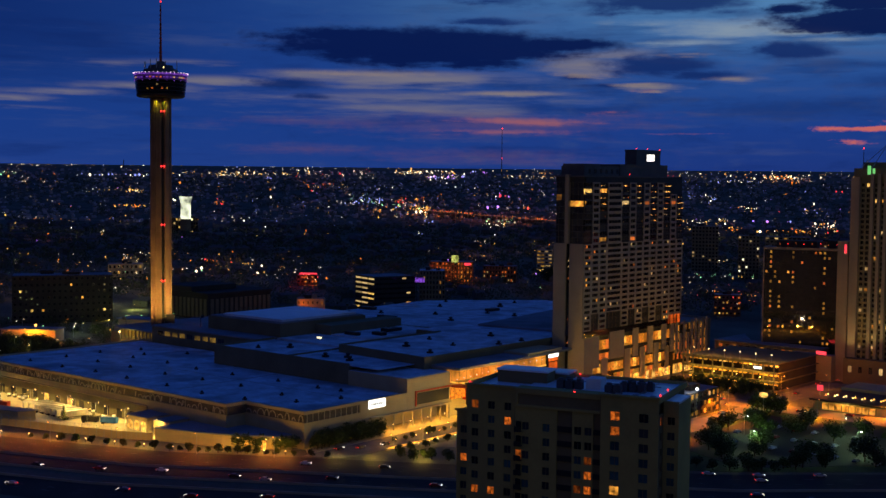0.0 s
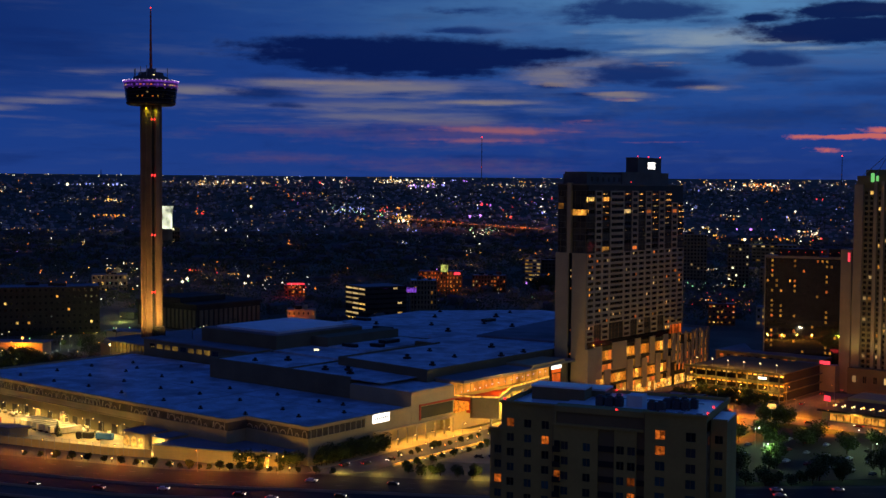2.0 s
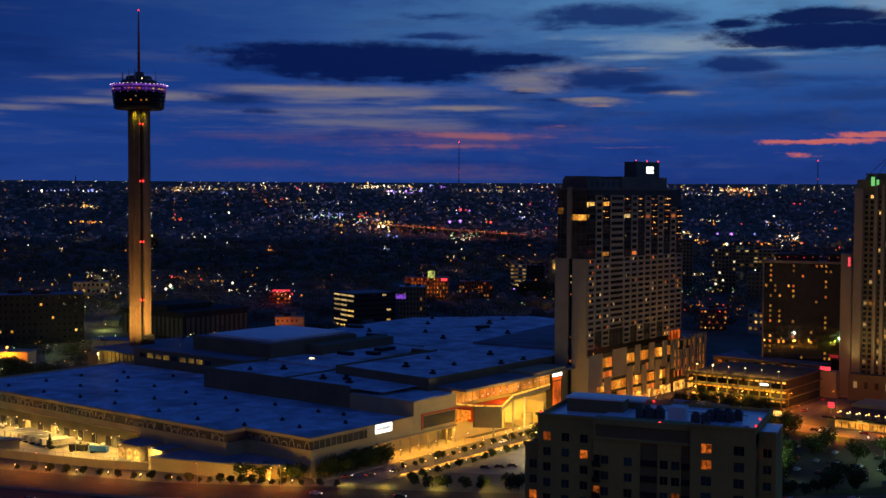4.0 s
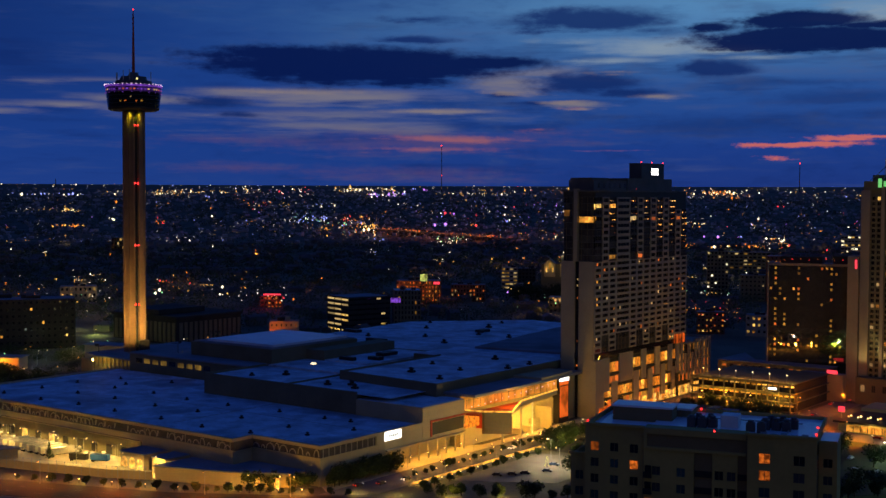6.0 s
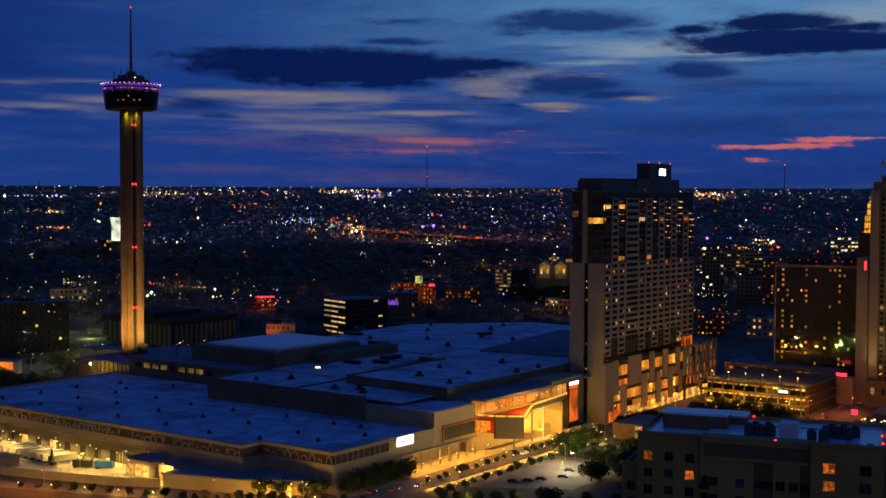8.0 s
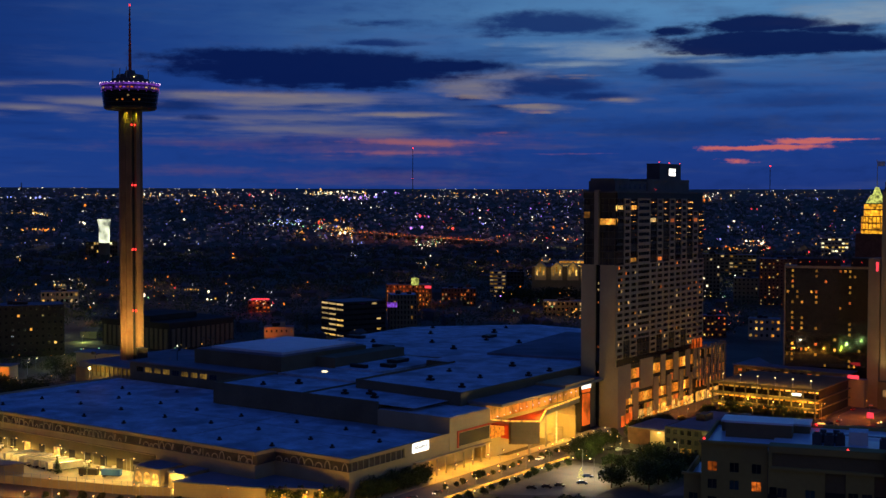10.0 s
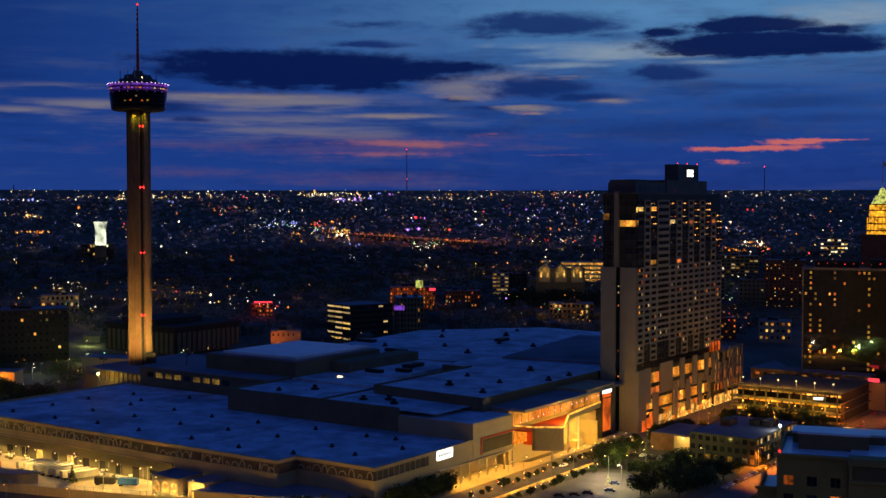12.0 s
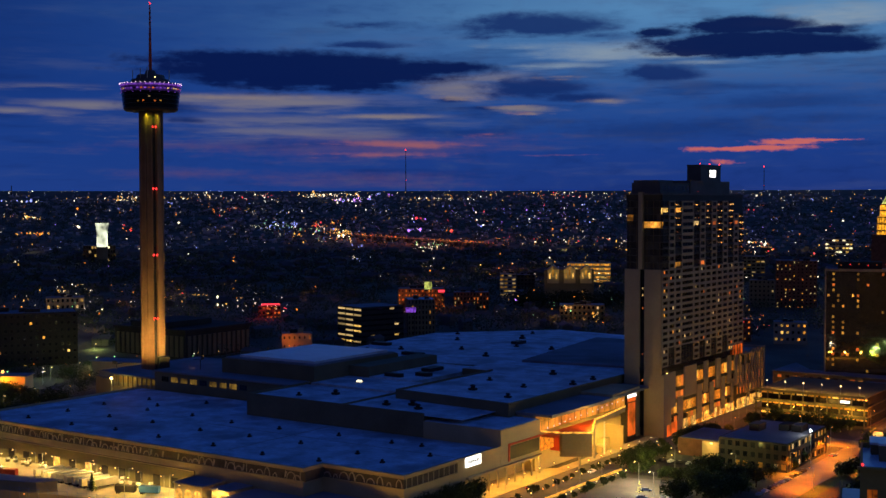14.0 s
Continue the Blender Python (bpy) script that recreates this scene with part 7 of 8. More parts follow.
b, r2, bf, rf = Build(), Build(), Build(), Build()
rnd = random.Random(8)
for _ in range(6500):
    u, d = rnd.uniform(-26, 29), rnd.uniform(760, 4600)
    if d < 1700 and rnd.random() < 0.8:
        continue
    a = VIEW - radians(u)
    x, y = -math.sin(a) * d, math.cos(a) * d
    if -700 < x < -270 and y < 850 or (y < 1050 and x > -480 and u > 8) or (x > -960 and y < 640) or (-850 < x < -750 and y < 700):
        continue
    w, l, h, t, z = rnd.uniform(5, 11), rnd.uniform(8, 22), rnd.uniform(3, 8), rnd.uniform(0, 3.1), rise(d) - 1
    walls, roofs = b, r2
    # beyond this distance houses take the haze-paled colours, in smaller sizes
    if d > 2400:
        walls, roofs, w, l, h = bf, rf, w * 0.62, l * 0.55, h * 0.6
    walls.obox(x, y, z, w, l, h + 1, t)
    c, s = math.cos(t), math.sin(t)
    P = [(x + c * p - s * q, y + s * p + c * q, z + h + 1 + k) for p, q, k in ((-w * 0.55, -l * 0.55, 0), (w * 0.55, -l * 0.55, 0), (w * 0.55, l * 0.55, 0), (-w * 0.55, l * 0.55, 0), (0, -l * 0.5, w * 0.3), (0, l * 0.5, w * 0.3))]
    for f in ((0, 1, 4), (2, 3, 5), (1, 2, 5, 4), (3, 0, 4, 5)):
        roofs.face([P[i] for i in f])
tagged(new("house_walls", b.mesh("house_walls", M_house)), "houses of the city, dull walls", "houses", "", "stuff")
tagged(new("house_roofs", r2.mesh("house_roofs", M_house_roof)), "houses of the city, grey roofs", "houses", "", "stuff")
tagged(new("suburb_walls", bf.mesh("suburb_walls", M_suburb_hazed)), "far suburban houses, walls paled to stand for haze", "houses", "", "stuff")
tagged(new("suburb_roofs", rf.mesh("suburb_roofs", M_suburb_roof_hazed)), "far suburban houses, roofs paled to stand for haze", "houses", "", "stuff")

# ---- the city's far lights ----
dots = {k: Build() for k in E_dot}
rnd = random.Random(99)


def dot(u, below, colour, size=1.0):
    h = rnd.uniform(12, 20)
    x, y, d = ray_spot(u, max(0.02, below), h)
    if -860 < x < -270 and y < 800:
        return
    r = d * 0.00035 * size * min(2.2, math.exp(rnd.gauss(-0.3, 0.5)))
    dots[colour].octa(x, y, rise(d) + h, r)


def row(u0, u1, v, sv, n, colours, size=1.0):
    """Lamps strung along a far road or block: bearings, angle below the horizon, spread, count."""
    colours = colours.split()
    for _ in range(n):
        dot(rnd.uniform(u0, u1), abs(rnd.gauss(v, sv)), rnd.choice(colours), size)


def town_lamp(u, v, watts, c, colour):
    """A lamp among trees and roofs."""
    x, y, d = ray_spot(u, v, 12)
    if -860 < x < -270 and y < 800 or (x > -520 and y < 1000):
        return
    lamp(x, y, rise(d) + 10, watts, c, 0.5)
    dots[colour].octa(x, y, rise(d) + 14.5, d * 0.0006)


# the horizon, from south to north-west
row(-26, 28, 0.06, 0.05, 190, "white amber white blue", 0.7)
row(-20, -13, 0.05, 0.04, 34, "white amber", 0.9)
row(-20, -18.9, 0.45, 0.05, 14, "amber green white", 1.1)
row(-26, -20, 0.3, 0.12, 40, "amber white blue orange", 1.1)
for k in range(17):
    dot(-16.4 + 0.19 * k + rnd.gauss(0, 0.03), 0.44 + rnd.gauss(0, 0.015), "blue" if k % 3 else "white", 1.7)
row(-18.7, -17, 0.72, 0.09, 18, "orange white amber", 1.0)
row(-16.2, -13.2, 1.12, 0.06, 26, "white amber", 0.9)
row(-14.3, -13.7, 1.12, 0.06, 16, "amber white amber", 1.3)
row(-15, -13.2, 1.84, 0.04, 18, "orange amber orange", 1.6)
row(-20, -19.4, 2.15, 0.04, 8, "amber white", 1.2)
row(-19, -13.2, 2.42, 0.07, 30, "amber white orange blue", 0.9)
row(-15.7, -15.2, 3.0, 0.04, 8, "amber white", 1.3)
row(-12.3, -7.0, 0.35, 0.06, 74, "amber white amber white", 1.1)
row(-10.2, -8.5, 0.33, 0.08, 36, "white amber", 1.2)
row(-8.2, -7.8, 0.53, 0.03, 8, "blue", 1.4)
row(-10, -6, 0.08, 0.05, 24, "white amber blue", 0.9)
row(-10.4, -10.0, 1.68, 0.08, 9, "red red orange", 1.5)
row(-12.4, -12.0, 1.55, 0.04, 6, "white", 1.3)
row(-10.5, -6.6, 2.2, 0.2, 24, "white blue amber", 1.0)
for u, v, c, size in ((-11.95, 0.78, "orange", 3.4), (-9.75, 0.84, "orange", 2.6), (-7.9, 1.05, "orange", 2.0), (-7.9, 1.4, "white", 2.4), (-10.1, 2.52, "white", 2.8), (-9.55, 2.5, "white", 2.4), (-9.1, 2.5, "white", 2.4)):
    dot(u, v, c, size)
# the middle
row(-6.8, -3.4, 0.3, 0.09, 44, "amber white white red", 1.1)
row(-2.4, 0.6, 0.2, 0.06, 70, "white white amber", 1.2)
row(-1.7, -0.9, 0.18, 0.05, 22, "amber white", 1.5)
row(-0.8, 0.5, 0.44, 0.035, 32, "violet blue white", 1.5)
row(0.1, 1.0, 0.32, 0.1, 26, "blue white violet", 1.3)
row(1.0, 2.0, 0.16, 0.05, 10, "violet blue", 1.4)
row(2.5, 5.6, 0.38, 0.05, 50, "amber white amber", 1.1)
row(3.5, 5.0, 0.16, 0.04, 12, "orange red amber", 1.4)
row(-6.3, -5.0, 0.82, 0.1, 18, "red orange white", 1.2)
row(-5.2, -2.6, 0.95, 0.12, 24, "white blue amber", 0.9)
row(-4.7, -2.6, 1.55, 0.14, 70, "blue green white blue", 1.15)
row(-3.3, -2.6, 2.05, 0.12, 22, "orange orange amber", 1.2)
row(-2.4, -0.6, 1.85, 0.22, 96, "orange white amber orange green blue", 1.35)
row(-1.3, -0.7, 1.9, 0.12, 26, "amber white amber", 1.9)
row(-2.2, -0.9, 1.5, 0.1, 26, "orange orange red", 1.3)
row(2.0, 2.6, 1.8, 0.03, 7, "blue violet", 1.8)
row(-0.9, -0.3, 2.45, 0.025, 6, "blue", 1.8)
row(1.8, 3.3, 2.5, 0.1, 40, "white green amber white", 1.2)
row(3.5, 4.0, 1.65, 0.15, 8, "red orange", 1.6)
row(1.4, 2.4, 3.42, 0.06, 12, "amber white", 1.0)
row(-1.3, -0.9, 3.0, 0.07, 9, "white blue", 1.2)
row(0.3, 0.9, 6.1, 0.04, 10, "amber orange", 1.0)
row(1.0, 5.5, 1.2, 0.35, 50, "blue white violet amber", 1.0)
for u, v, c, size in ((0.55, 0.86, "white", 2.6), (0.9, 0.86, "white", 2.2), (-0.1, 1.2, "orange", 2.8), (-0.25, 1.28, "orange", 2.0), (2.6, 1.25, "red", 3.2), (2.85, 1.25, "red", 2.0), (3.0, 1.28, "violet", 1.8), (-4.7, 1.63, "white", 2.4), (-5.0, 2.68, "blue", 1.6), (0.25, 4.24, "violet", 2.2), (4.3, 4.8, "violet", 2.4), (4.5, 5.45, "green", 2.6)):
    dot(u, v, c, size)
# behind and beside the tall hotel
row(5.5, 10.7, 0.2, 0.08, 60, "orange red white amber", 1.1)
row(5.0, 10.7, 0.8, 0.18, 50, "blue violet white blue red", 1.2)
row(5.0, 10.7, 1.5, 0.25, 44, "violet blue white orange", 1.2)
row(5.0, 10.7, 2.2, 0.1, 50, "orange white amber red", 1.1)
row(10.7, 14.5, 0.22, 0.06, 24, "amber white orange", 1.0)
row(12.1, 14.4, 0.47, 0.03, 30, "white white blue", 1.0)
row(14.4, 16.4, 0.3, 0.09, 110, "white amber orange orange white", 1.2)
row(16.4, 20, 0.2, 0.06, 24, "white amber", 1.0)
row(11.0, 12.4, 1.2, 0.1, 22, "white blue", 1.1)
row(13.2, 14.2, 1.65, 0.12, 16, "amber orange white", 1.1)
row(16.0, 17.2, 1.75, 0.14, 22, "white amber blue", 1.2)
row(10.7, 13.2, 2.28, 0.05, 40, "white amber", 1.1)
row(10.7, 12.2, 2.6, 0.06, 26, "amber white", 1.1)
row(12.8, 13.5, 2.6, 0.08, 16, "orange amber", 1.2)
row(14.0, 16.5, 2.66, 0.05, 34, "orange orange amber", 1.1)
row(16.5, 17.6, 2.42, 0.1, 34, "amber orange white", 1.3)
row(13.4, 14.0, 3.6, 0.1, 14, "white blue amber", 1.2)
row(12.2, 13.0, 4.05, 0.05, 12, "amber white", 1.0)
row(18, 28, 1.6, 0.5, 70, "white blue orange red", 1.0)
row(18, 28, 0.3, 0.1, 60, "white amber blue", 1.0)
row(17, 26, 2.8, 0.3, 50, "white orange red amber", 1.0)
for u, v, c, size in ((17.5, 0.88, "red", 3.0), (17.75, 0.88, "red", 2.6), (16.2, 0.88, "blue", 2.2), (14.0, 2.24, "violet", 3.0), (14.6, 2.24, "violet", 2.8), (15.6, 2.24, "blue", 2.8), (13.9, 1.8, "orange", 2.2), (15.1, 1.8, "red", 2.0), (17.2, 2.7, "red", 2.2), (14.3, 2.7, "white", 2.6), (16.0, 2.45, "blue", 1.8), (11.5, 2.2, "violet", 2.0)):
    dot(u, v, c, size)
row(-26, 28, 0.35, 0.25, 330, "white amber blue orange", 0.6)
row(-26, 28, 1.3, 0.5, 240, "white amber blue orange violet", 0.6)
row(-26, 28, 2.3, 0.3, 160, "white amber orange", 0.6)
row(-26, 28, 0.9, 0.35, 280, "blue white amber orange", 0.8)
row(-8, 11, 1.7, 0.35, 180, "blue white amber orange", 0.85)
row(-20, -6, 5.2, 0.6, 70, "amber white green white orange", 1.0)
row(-20, -6, 4.3, 0.3, 50, "amber white orange", 0.9)
for _ in range(90):  # stray lamps
    dot(rnd.uniform(-26, 28), rnd.uniform(0.3, 3.4), rnd.choice(["white", "amber", "orange", "blue", "violet", "red"]), 0.7)
# nearer streets and yards between dark trees
row(-14.6, -13.2, 4.1, 0.12, 22, "amber white", 1.1)
row(-19, -13.4, 5.6, 0.5, 16, "amber white green", 0.8)
row(-12.1, -6.4, 4.8, 0.35, 22, "white amber orange green", 0.9)
row(-10.9, -9.6, 4.3, 0.05, 8, "red orange", 1.3)
row(-9.2, -8.7, 4.45, 0.015, 12, "amber", 1.2)
row(-11.9, -10.9, 4.7, 0.04, 5, "green white", 1.8)
row(-8.5, -5.4, 4.9, 0.2, 18, "white amber white", 1.0)
row(-6.5, -5.2, 5.15, 0.04, 12, "red orange white", 1.4)
row(-1.0, 5.0, 4.6, 0.5, 40, "amber orange white amber", 0.9)
row(5.0, 11.0, 3.6, 0.5, 60, "amber orange white amber", 1.0)
row(5.0, 11.0, 5.2, 0.5, 60, "amber orange green amber", 0.9)
row(11.0, 14.2, 4.75, 0.12, 34, "white amber green", 1.0)
row(11.0, 14.5, 5.5, 0.25, 40, "amber orange red white", 1.1)
for u, v, c, size in ((-15.2, 4.1, "amber", 3.2), (-8.3, 4.55, "white", 2.4), (-11.0, 4.66, "white", 2.0), (-8.5, 4.85, "white", 2.0), (-13.6, 3.95, "amber", 2.0)):
    dot(u, v, c, size)
TONES = (((1.0, 0.6, 0.12), "amber"), ((1.0, 0.3, 0.02), "orange"), ((0.95, 0.95, 0.3), "white"), ((1.0, 0.75, 0.3), "white"), ((1.0, 0.42, 0.04), "orange"))
for k in range(56):
    u, v = rnd.choice([rnd.uniform(-25, -13), rnd.uniform(-13, 9), rnd.uniform(4, 11), rnd.uniform(12, 20)]), rnd.choice([rnd.uniform(3.8, 6.6), rnd.uniform(2.3, 4.0)])
    town_lamp(u, v, rnd.uniform(1500, 7000), *rnd.choice(TONES))
for k in range(12):
    town_lamp(rnd.uniform(-20, -7), rnd.uniform(4.0, 5.8), rnd.uniform(1500, 4000), *rnd.choice(TONES))
for _ in range(60):  # lamps among the park trees
    x, y = rnd.uniform(-940, -690), rnd.uniform(430, 650)
    if x - y > -1400 and not (-846 < x < -758 and y > 596):
        dots[rnd.choice(["white", "white", "amber", "amber", "orange", "green"])].octa(x, y, rnd.uniform(8.5, 11.5), rnd.uniform(0.25, 0.6))
via = Build()
for i in range(24):  # the elevated road under its sodium lamps
    ends = []
    for q in (i / 24, (i + 1) / 24):
        x, y, d = ray_spot(-1.0 + 6.4 * q, 1.95 + 0.44 * q, 8)
        ends.append(Vector((x, y, rise(d) + 8)))
    m, e = (ends[0] + ends[1]) / 2, ends[1] - ends[0]
    via.obox(m.x, m.y, m.z - 1.2, e.length * 1.02, 22, 1.2, math.atan2(e.y, e.x))
    via.obox(m.x, m.y, m.z - 16, 3, 8, 14.7, math.atan2(e.y, e.x))
    if i % 2 == 0:
        lamp(m.x, m.y, m.z + 9, 17000, SODIUM, 0.5)
setting("road_viaduct", via, M_concrete_road, "far elevated road under orange lamps", "road")
for _ in range(90):
    q = rnd.random()
    dot(-1.0 + 6.4 * q, 1.91 + 0.44 * q + rnd.gauss(0, 0.018), rnd.choice(["orange", "orange", "red", "amber"]), 0.8)
for k, bld in dots.items():
    tagged(new("far_city_lights", bld.mesh("far_city_lights", E_dot[k])), "scattered far " + k + " lights of the city at dusk", "lights", "", "stuff")


# ---- street lamps ----
def lamp_proto(h, bulb):
    t = thing("street_lamp", 0, 0, -90, "street lamp on a tall grey pole", "lamp", "street lamps")
    part("pole", Build().cyl(0, 0, 0, h, 0.11, 0.07, 8), M_metal, t, local=True)
    part("arm", Build().tube((0, 0, h - 0.1), (1.4, 0, h + 0.25), 0.06, 0.05), M_metal, t, local=True)
    part("lamp_head", Build().box(1.1, -0.22, h + 0.2, 2.0, 0.22, h + 0.4), M_metal_dark, t, local=True)
    part("bulb", Build().ball(1.6, 0, h + 0.05, 0.25), bulb, t, local=True)
    return t


L9, L9o, L6, L8, L9c = lamp_proto(9, E_bulb), lamp_proto(9, E_bulb_orange), lamp_proto(5, E_bulb), lamp_proto(8, E_bulb), lamp_proto(9, E_bulb_cool)


def stand(proto, h, x, y, turn, watts, colour, label, hooded=False):
    c = copy_thing(proto, pose(x, y, 0, 0, 0, turn))
    tagged(c, label, "lamp", "street lamps")
    if watts:
        lamp(x + 1.6 * math.cos(radians(turn)), y + 1.6 * math.sin(radians(turn)), h - 0.4, watts, colour, 0.35, *(("SPOT", (x + 1.6 * math.cos(radians(turn)), y + 1.6 * math.sin(radians(turn)) - 1.0, 0), 2.85 if hooded is True else hooded, 0.4) if hooded else ()))


for i in range(11):  # along the dock wall
    stand(L6, 5, -600 + i * 13.5, 349.4, -90, 2600, (1.0, 0.64, 0.15), "warm lamp over the loading yard", True)
for x, y in ((-600, 330), (-586, 338), (-572, 330), (-557, 341), (-542, 328), (-528, 342), (-514, 334), (-503, 341), (-492, 329), (-481, 342), (-466, 331), (-450, 335)):
    stand(L8, 8, x, y, 20, 8500, (1.0, 0.62, 0.12), "warm lamp in the loading yard", True)
for s in (0.7, 0.88, 1.05, 1.35, 1.75, 2.3, 3.0):
    x, y, a = lane_spot(3.0, s)
    stand(L9o, 9, x, y, a - 90, 30000 if s < 1 else 9000, (1.0, 0.22, 0.007), "orange lamp beside the frontage road", True)
for i in range(13):
    x, y, a = lane_spot(-3.0, 1.0 + i * 0.17)
    bo = thing("bollard_light", x, y, 0, "short bollard with a warm light on the verge", "lamp", "bollard lights")
    part("post", Build().cyl(0, 0, 0, 1.3, 0.12, n=8), M_metal_dark, bo, local=True)
    part("bulb", Build().ball(0, 0, 1.5, 0.26), E_bulb, bo, local=True)
    lamp(x + 0.3, y - 0.9, 2.6, 1500, (1.0, 0.55, 0.08), 0.3)
for x, y in ((-404, 345), (-393, 351), (-388, 354)):
    stand(L6, 5, x, y, -60, 1500, AMBER, "amber lamp by the forecourt", True)
for i in range(8):
    lamp(-382.6, 406 + i * 7.2, 7.1, 4600, (1.0, 0.46, 0.04), 0.4, "SPOT", (-379.0, 406 + i * 7.2, 0), 2.5)
for i in range(5):
    stand(L6, 5, -376.5, 410 + i * 12, 0, 2200, AMBER, "amber lamp at the canopy kerb", True)
for i in range(9):
    stand(L6, 5, -357.8, 392 + i * 19, 180, 1100, AMBER, "amber lamp along the street", True)
for i, (x, y, w) in enumerate(((-378, 485, 4600), (-379, 500, 5600), (-379.5, 528, 5400), (-376, 463, 3200))):
    lamp(x, y, 6.8, w, (1.0, 0.52, 0.06), 0.6)
lamp(-372, 485, 19.5, 6000, AMBER, 0.5)
lamp(-377.6, 511, 7.0, 6000, (1.0, 0.58, 0.08), 0.5)
for i in range(5):
    lamp(-349.5, 490 + i * 16, 5.0, 700, (1.0, 0.85, 0.15), 0.3)
for i in range(12):
    stand(L6, 5, -362.0, 566 + i * 11, 180, 650, (1.0, 0.30, 0.02), "amber lamp before the hotel")
for x, y, t in ((-345, 582, 90), (-320, 606, -90), (-298, 582, 90), (-276, 606, -90), (-250, 582, 90), (-294, 560, 0), (-276, 540, 180), (-294, 515, 0), (-276, 490, 180), (-296, 640, 0), (-278, 662, 180), (-225, 606, -90)):
    stand(L9o, 9, x, y, t, 42000 if y < 625 else 6000, (1.0, 0.23, 0.005), "orange street lamp at the junction", 2.3 if y < 625 else False)
for x in (-346, -332, -318, -304):
    stand(L9, 9, x, 628.5, 90, 2600, (1.0, 0.5, 0.05), "amber lamp before the garage")
for x, y in ((-258, 520), (-222, 545), (-205, 520), (-240, 490)):
    stand(L9c, 9, x, y, 0, 3600, (0.6, 1.0, 0.45), "cool lamp in the dim car park")
lamp(-265, 541, 8.5, 2200, (0.6, 1.0, 0.08), 0.4)
for x, y in ((-338, 462), (-325, 448)):
    stand(L9, 9, x, y, 200, 11000, (1, 0.8, 0.42), "pale lamp on the car park")
for x, y in ((-338, 497), (-312, 500)):
    stand(L9, 9, x, y, 200, 4200, (1.0, 0.85, 0.2), "yellowish lamp on the car park by the annex")
for x, y, w, c in ((-760, 462, 0, SODIUM), (-723, 522, 2400, WARM), (-777, 516, 1500, (0.75, 1.0, 0.3)), (-795, 568, 4000, (0.9, 1.0, 0.25)), (-710, 452, 450, WARM), (-700, 425, 450, WARM), (-830, 500, 0, (0.8, 1.0, 0.4)), (-764, 500, 1500, COOL), (-880, 590, 0, WARM), (-740, 440, 2000, (0.9, 1.0, 0.3)), (-690, 400, 450, WARM), (-660, 440, 3000, WARM), (-745, 410, 450, WARM), (-800, 450, 0, WARM), (-780, 540, 3000, WARM), (-860, 620, 5000, (0.9, 1.0, 0.25)), (-800, 640, 4000, WARM)):
    stand(L9o if c == SODIUM else L9, 9, x, y, 0, w, c, "park lamp among trees west of the hall")
for p in (L9, L9o, L6, L8, L9c):
    for o in (*p.children_recursive, p):
        bpy.data.objects.remove(o)


# ---- small lights along the street ----
dot_post, dot_bulb = Build().cyl(0, 0, 0, 0.9, 0.09, n=6).mesh("post", M_metal_dark), Build().ball(0, 0, 1.05, 0.24, 6, 4).mesh("bulb", E_bulb)
rnd = random.Random(93)
for x, y0, y1, gap in ((-363.6, 392, 560, 7.6), (-351.6, 388, 482, 6.4), (-349.0, 486, 560, 8.0), (-374.6, 470, 560, 10.0)):
    y = y0
    while y < y1:
        bo = thing("bollard_light", x + rnd.uniform(-0.5, 0.5), y, 0.08, "short bollard with a warm light beside the street", "lamp", "bollard lights")
        piece("post", dot_post, bo, pose(0, 0, 0))
        piece("bulb", dot_bulb, bo, pose(0, 0, 0), E_bulb if rnd.random() < 0.7 else E_bulb_orange)
        y += gap * rnd.uniform(0.8, 1.2)
shrub_tree = thing("lit_tree", -330.5, 447, 0, "small tree wrapped in yellow lights on the car park", "tree")
part("trunk", Build().cyl(-330.5, 447, 0, 2.2, 0.12, 0.08, 6), M_bark, shrub_tree)
glowb = Build()
for _ in range(90):
    z = rnd.uniform(0.8, 5.2)
    r = (5.6 - z) * 0.27 * rnd.random() ** 0.4
    a = rnd.uniform(0, 6.283)
    glowb.octa(-330.5 + r * math.cos(a), 447 + r * math.sin(a), z, 0.09)
part("fairy_lights", glowb, E_palegold, shrub_tree)
lamp(-330.5, 444.6, 5.2, 1500, (1.0, 0.85, 0.35), 0.4)


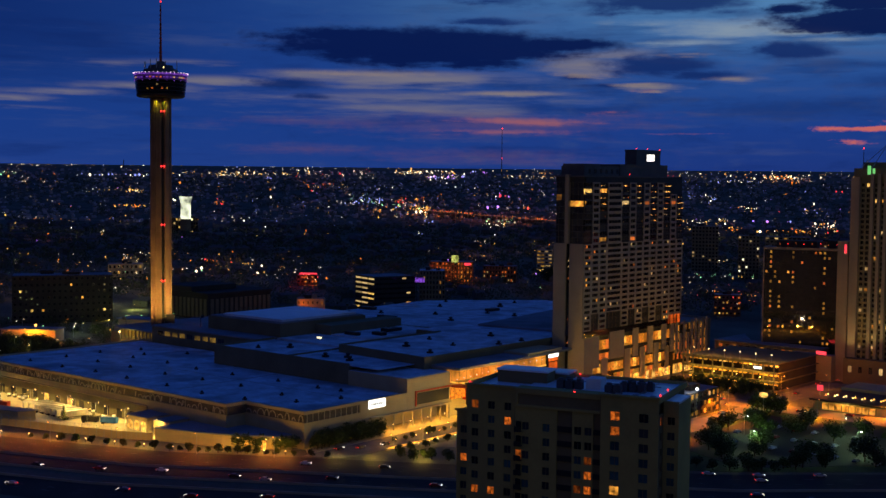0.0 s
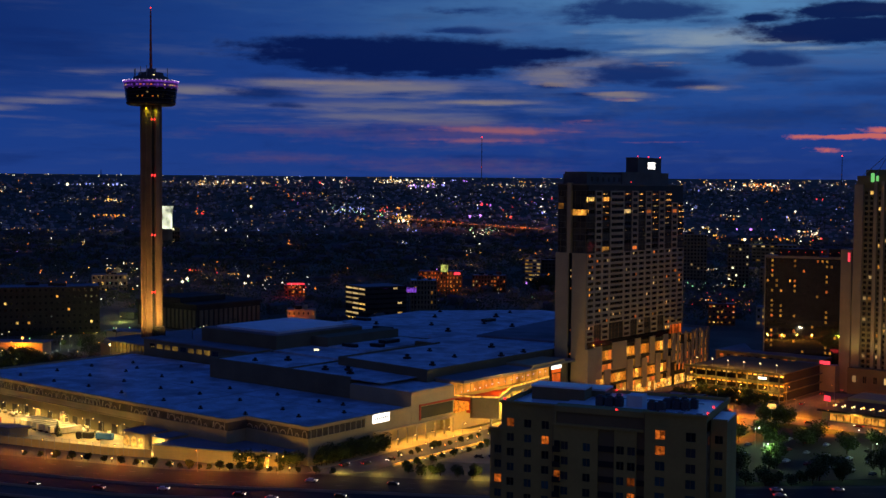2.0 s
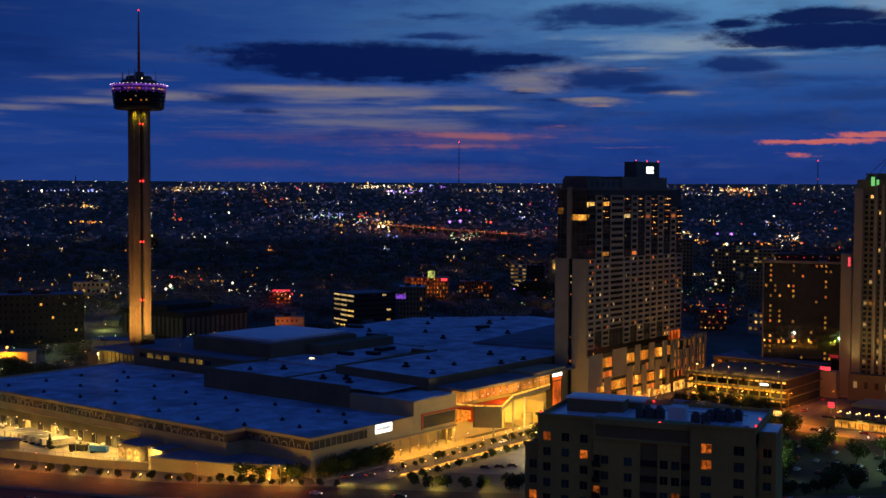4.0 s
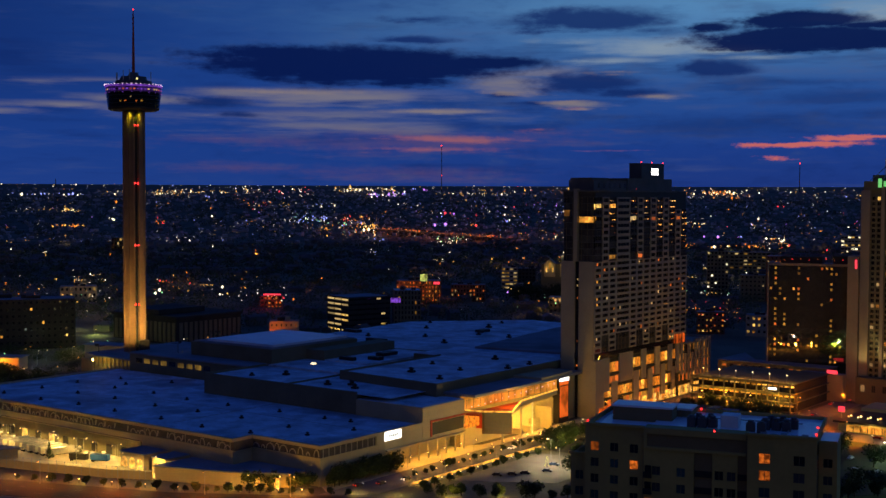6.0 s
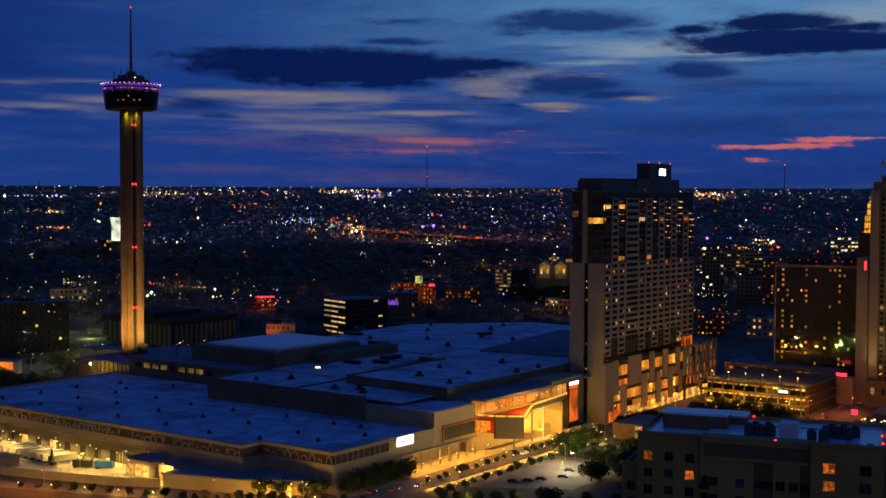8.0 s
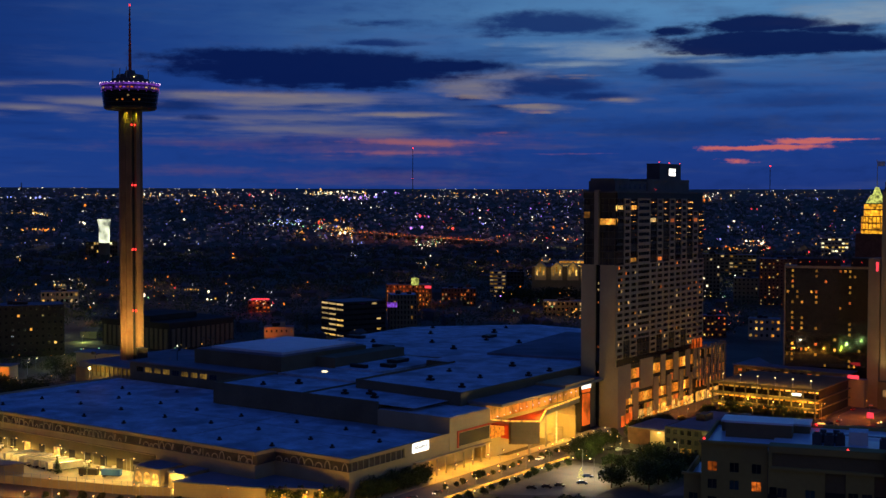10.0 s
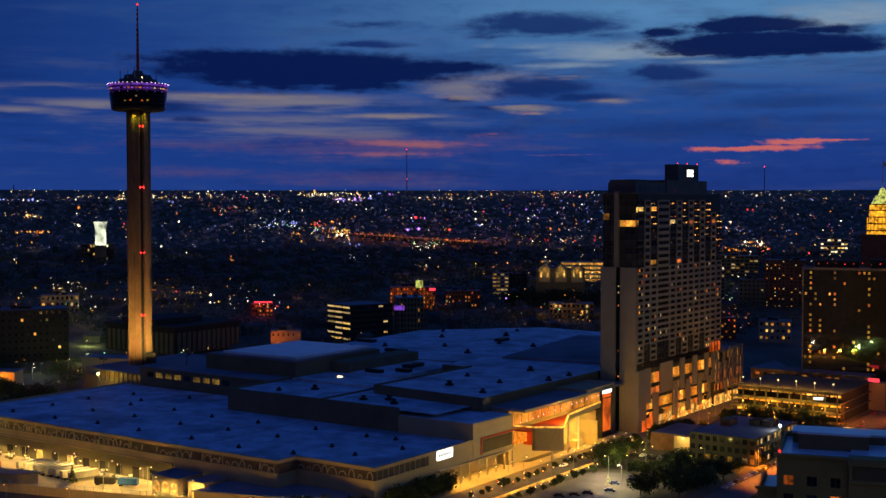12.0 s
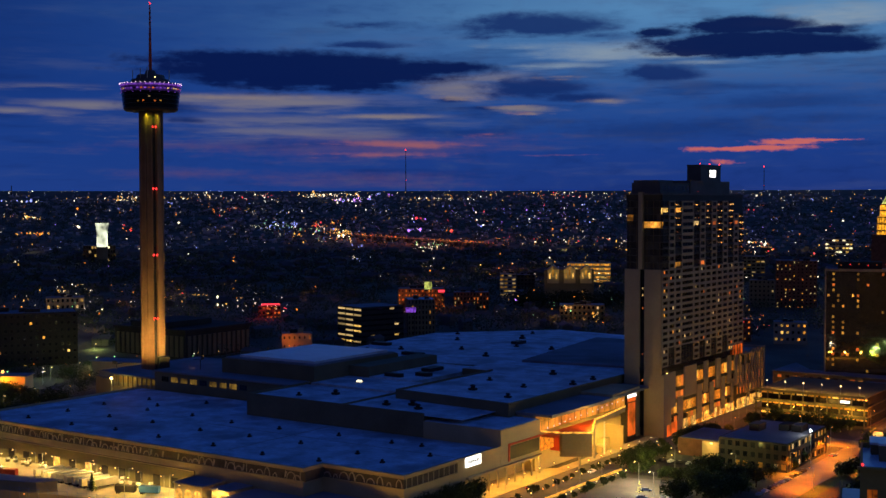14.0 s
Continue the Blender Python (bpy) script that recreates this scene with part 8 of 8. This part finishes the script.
# ---- added kerb glow and the grounds west of the hall ----
# Wall and strip are made up; their glow stands for a lit hedge path.
kerb = thing("lit_kerb_wall", -355.5, 385, 0, "added low kerb wall glowing for a lit hedge path", "wall")
part("kerb", Build().box(-355.9, 385, 0, -355.2, 482, 0.8), M_concrete, kerb)
part("light_strip", Build().box(-355.18, 386, 0.3, -355.05, 481, 0.75).box(-355.9, 386, 0.81, -355.2, 481, 0.9), E_kerb_glow, kerb, "added amber glow for a lit hedge path")
for i in range(8):
    lamp(-353.6, 389 + i * 12.5, 2.0, 800, (1.0, 0.62, 0.08), 0.3)
for s in (3.3, 3.5, 3.75, 4.0):
    x, y, a = lane_spot(-3.5, s)
    lamp(x, y, 2.5, 1300, (1.0, 0.66, 0.1), 0.3)
west = thing("lodge", -770, 470, 0, "low lodge washed in orange lamp light", "building")
part("wall", Build().prism([(-782, 455), (-752, 478), (-760, 490), (-790, 468)], 0, 9), M_limestone, west)
part("roof", Build().prism([(-783, 454), (-751, 478), (-760, 491.5), (-791.5, 468)], 9, 9.6, True), M_roof_grey, west)
lamp(-759, 465, 8, 20000, (1.0, 0.28, 0.012), 0.5)
wl = thing("lodge_lamp", -757, 466, 0, "glaring orange lamp on a pole before the lodge", "lamp")
part("pole", Build().cyl(0, 0, 0, 12.5, 0.14, n=8), M_metal, wl, local=True)
part("bulb", Build().ball(0, 0, 13.2, 0.9), E_bulb_orange, wl, local=True)
fl2 = thing("flood_lamp", -660, 466, 0, "tall pole with a glaring floodlight beside the tower", "lamp")
part("pole", Build().cyl(-660, 466, 0, 16.2, 0.14, n=8), M_metal, fl2)
part("floodlight", Build().ball(-660, 466, 17.0, 0.95), E_bulb, fl2, "glaring white floodlight")
lamp(-659, 463.6, 17.2, 4500, (1.0, 0.72, 0.22), 0.6)
lamp(-640, 455.5, 17.6, 700, (0.95, 0.72, 0.12), 0.4)
lobby = thing("garden_pavilion", -735, 545, 0, "low pale pavilion beside the tower", "building")
part("wall", Build().prism([(-760, 535), (-715, 548), (-719, 562), (-764, 549)], 0, 12), M_limestone, lobby)
part("roof", Build().prism([(-761, 534), (-714, 547.5), (-718, 563), (-765, 550)], 12, 12.6, True), M_roof_grey, lobby)
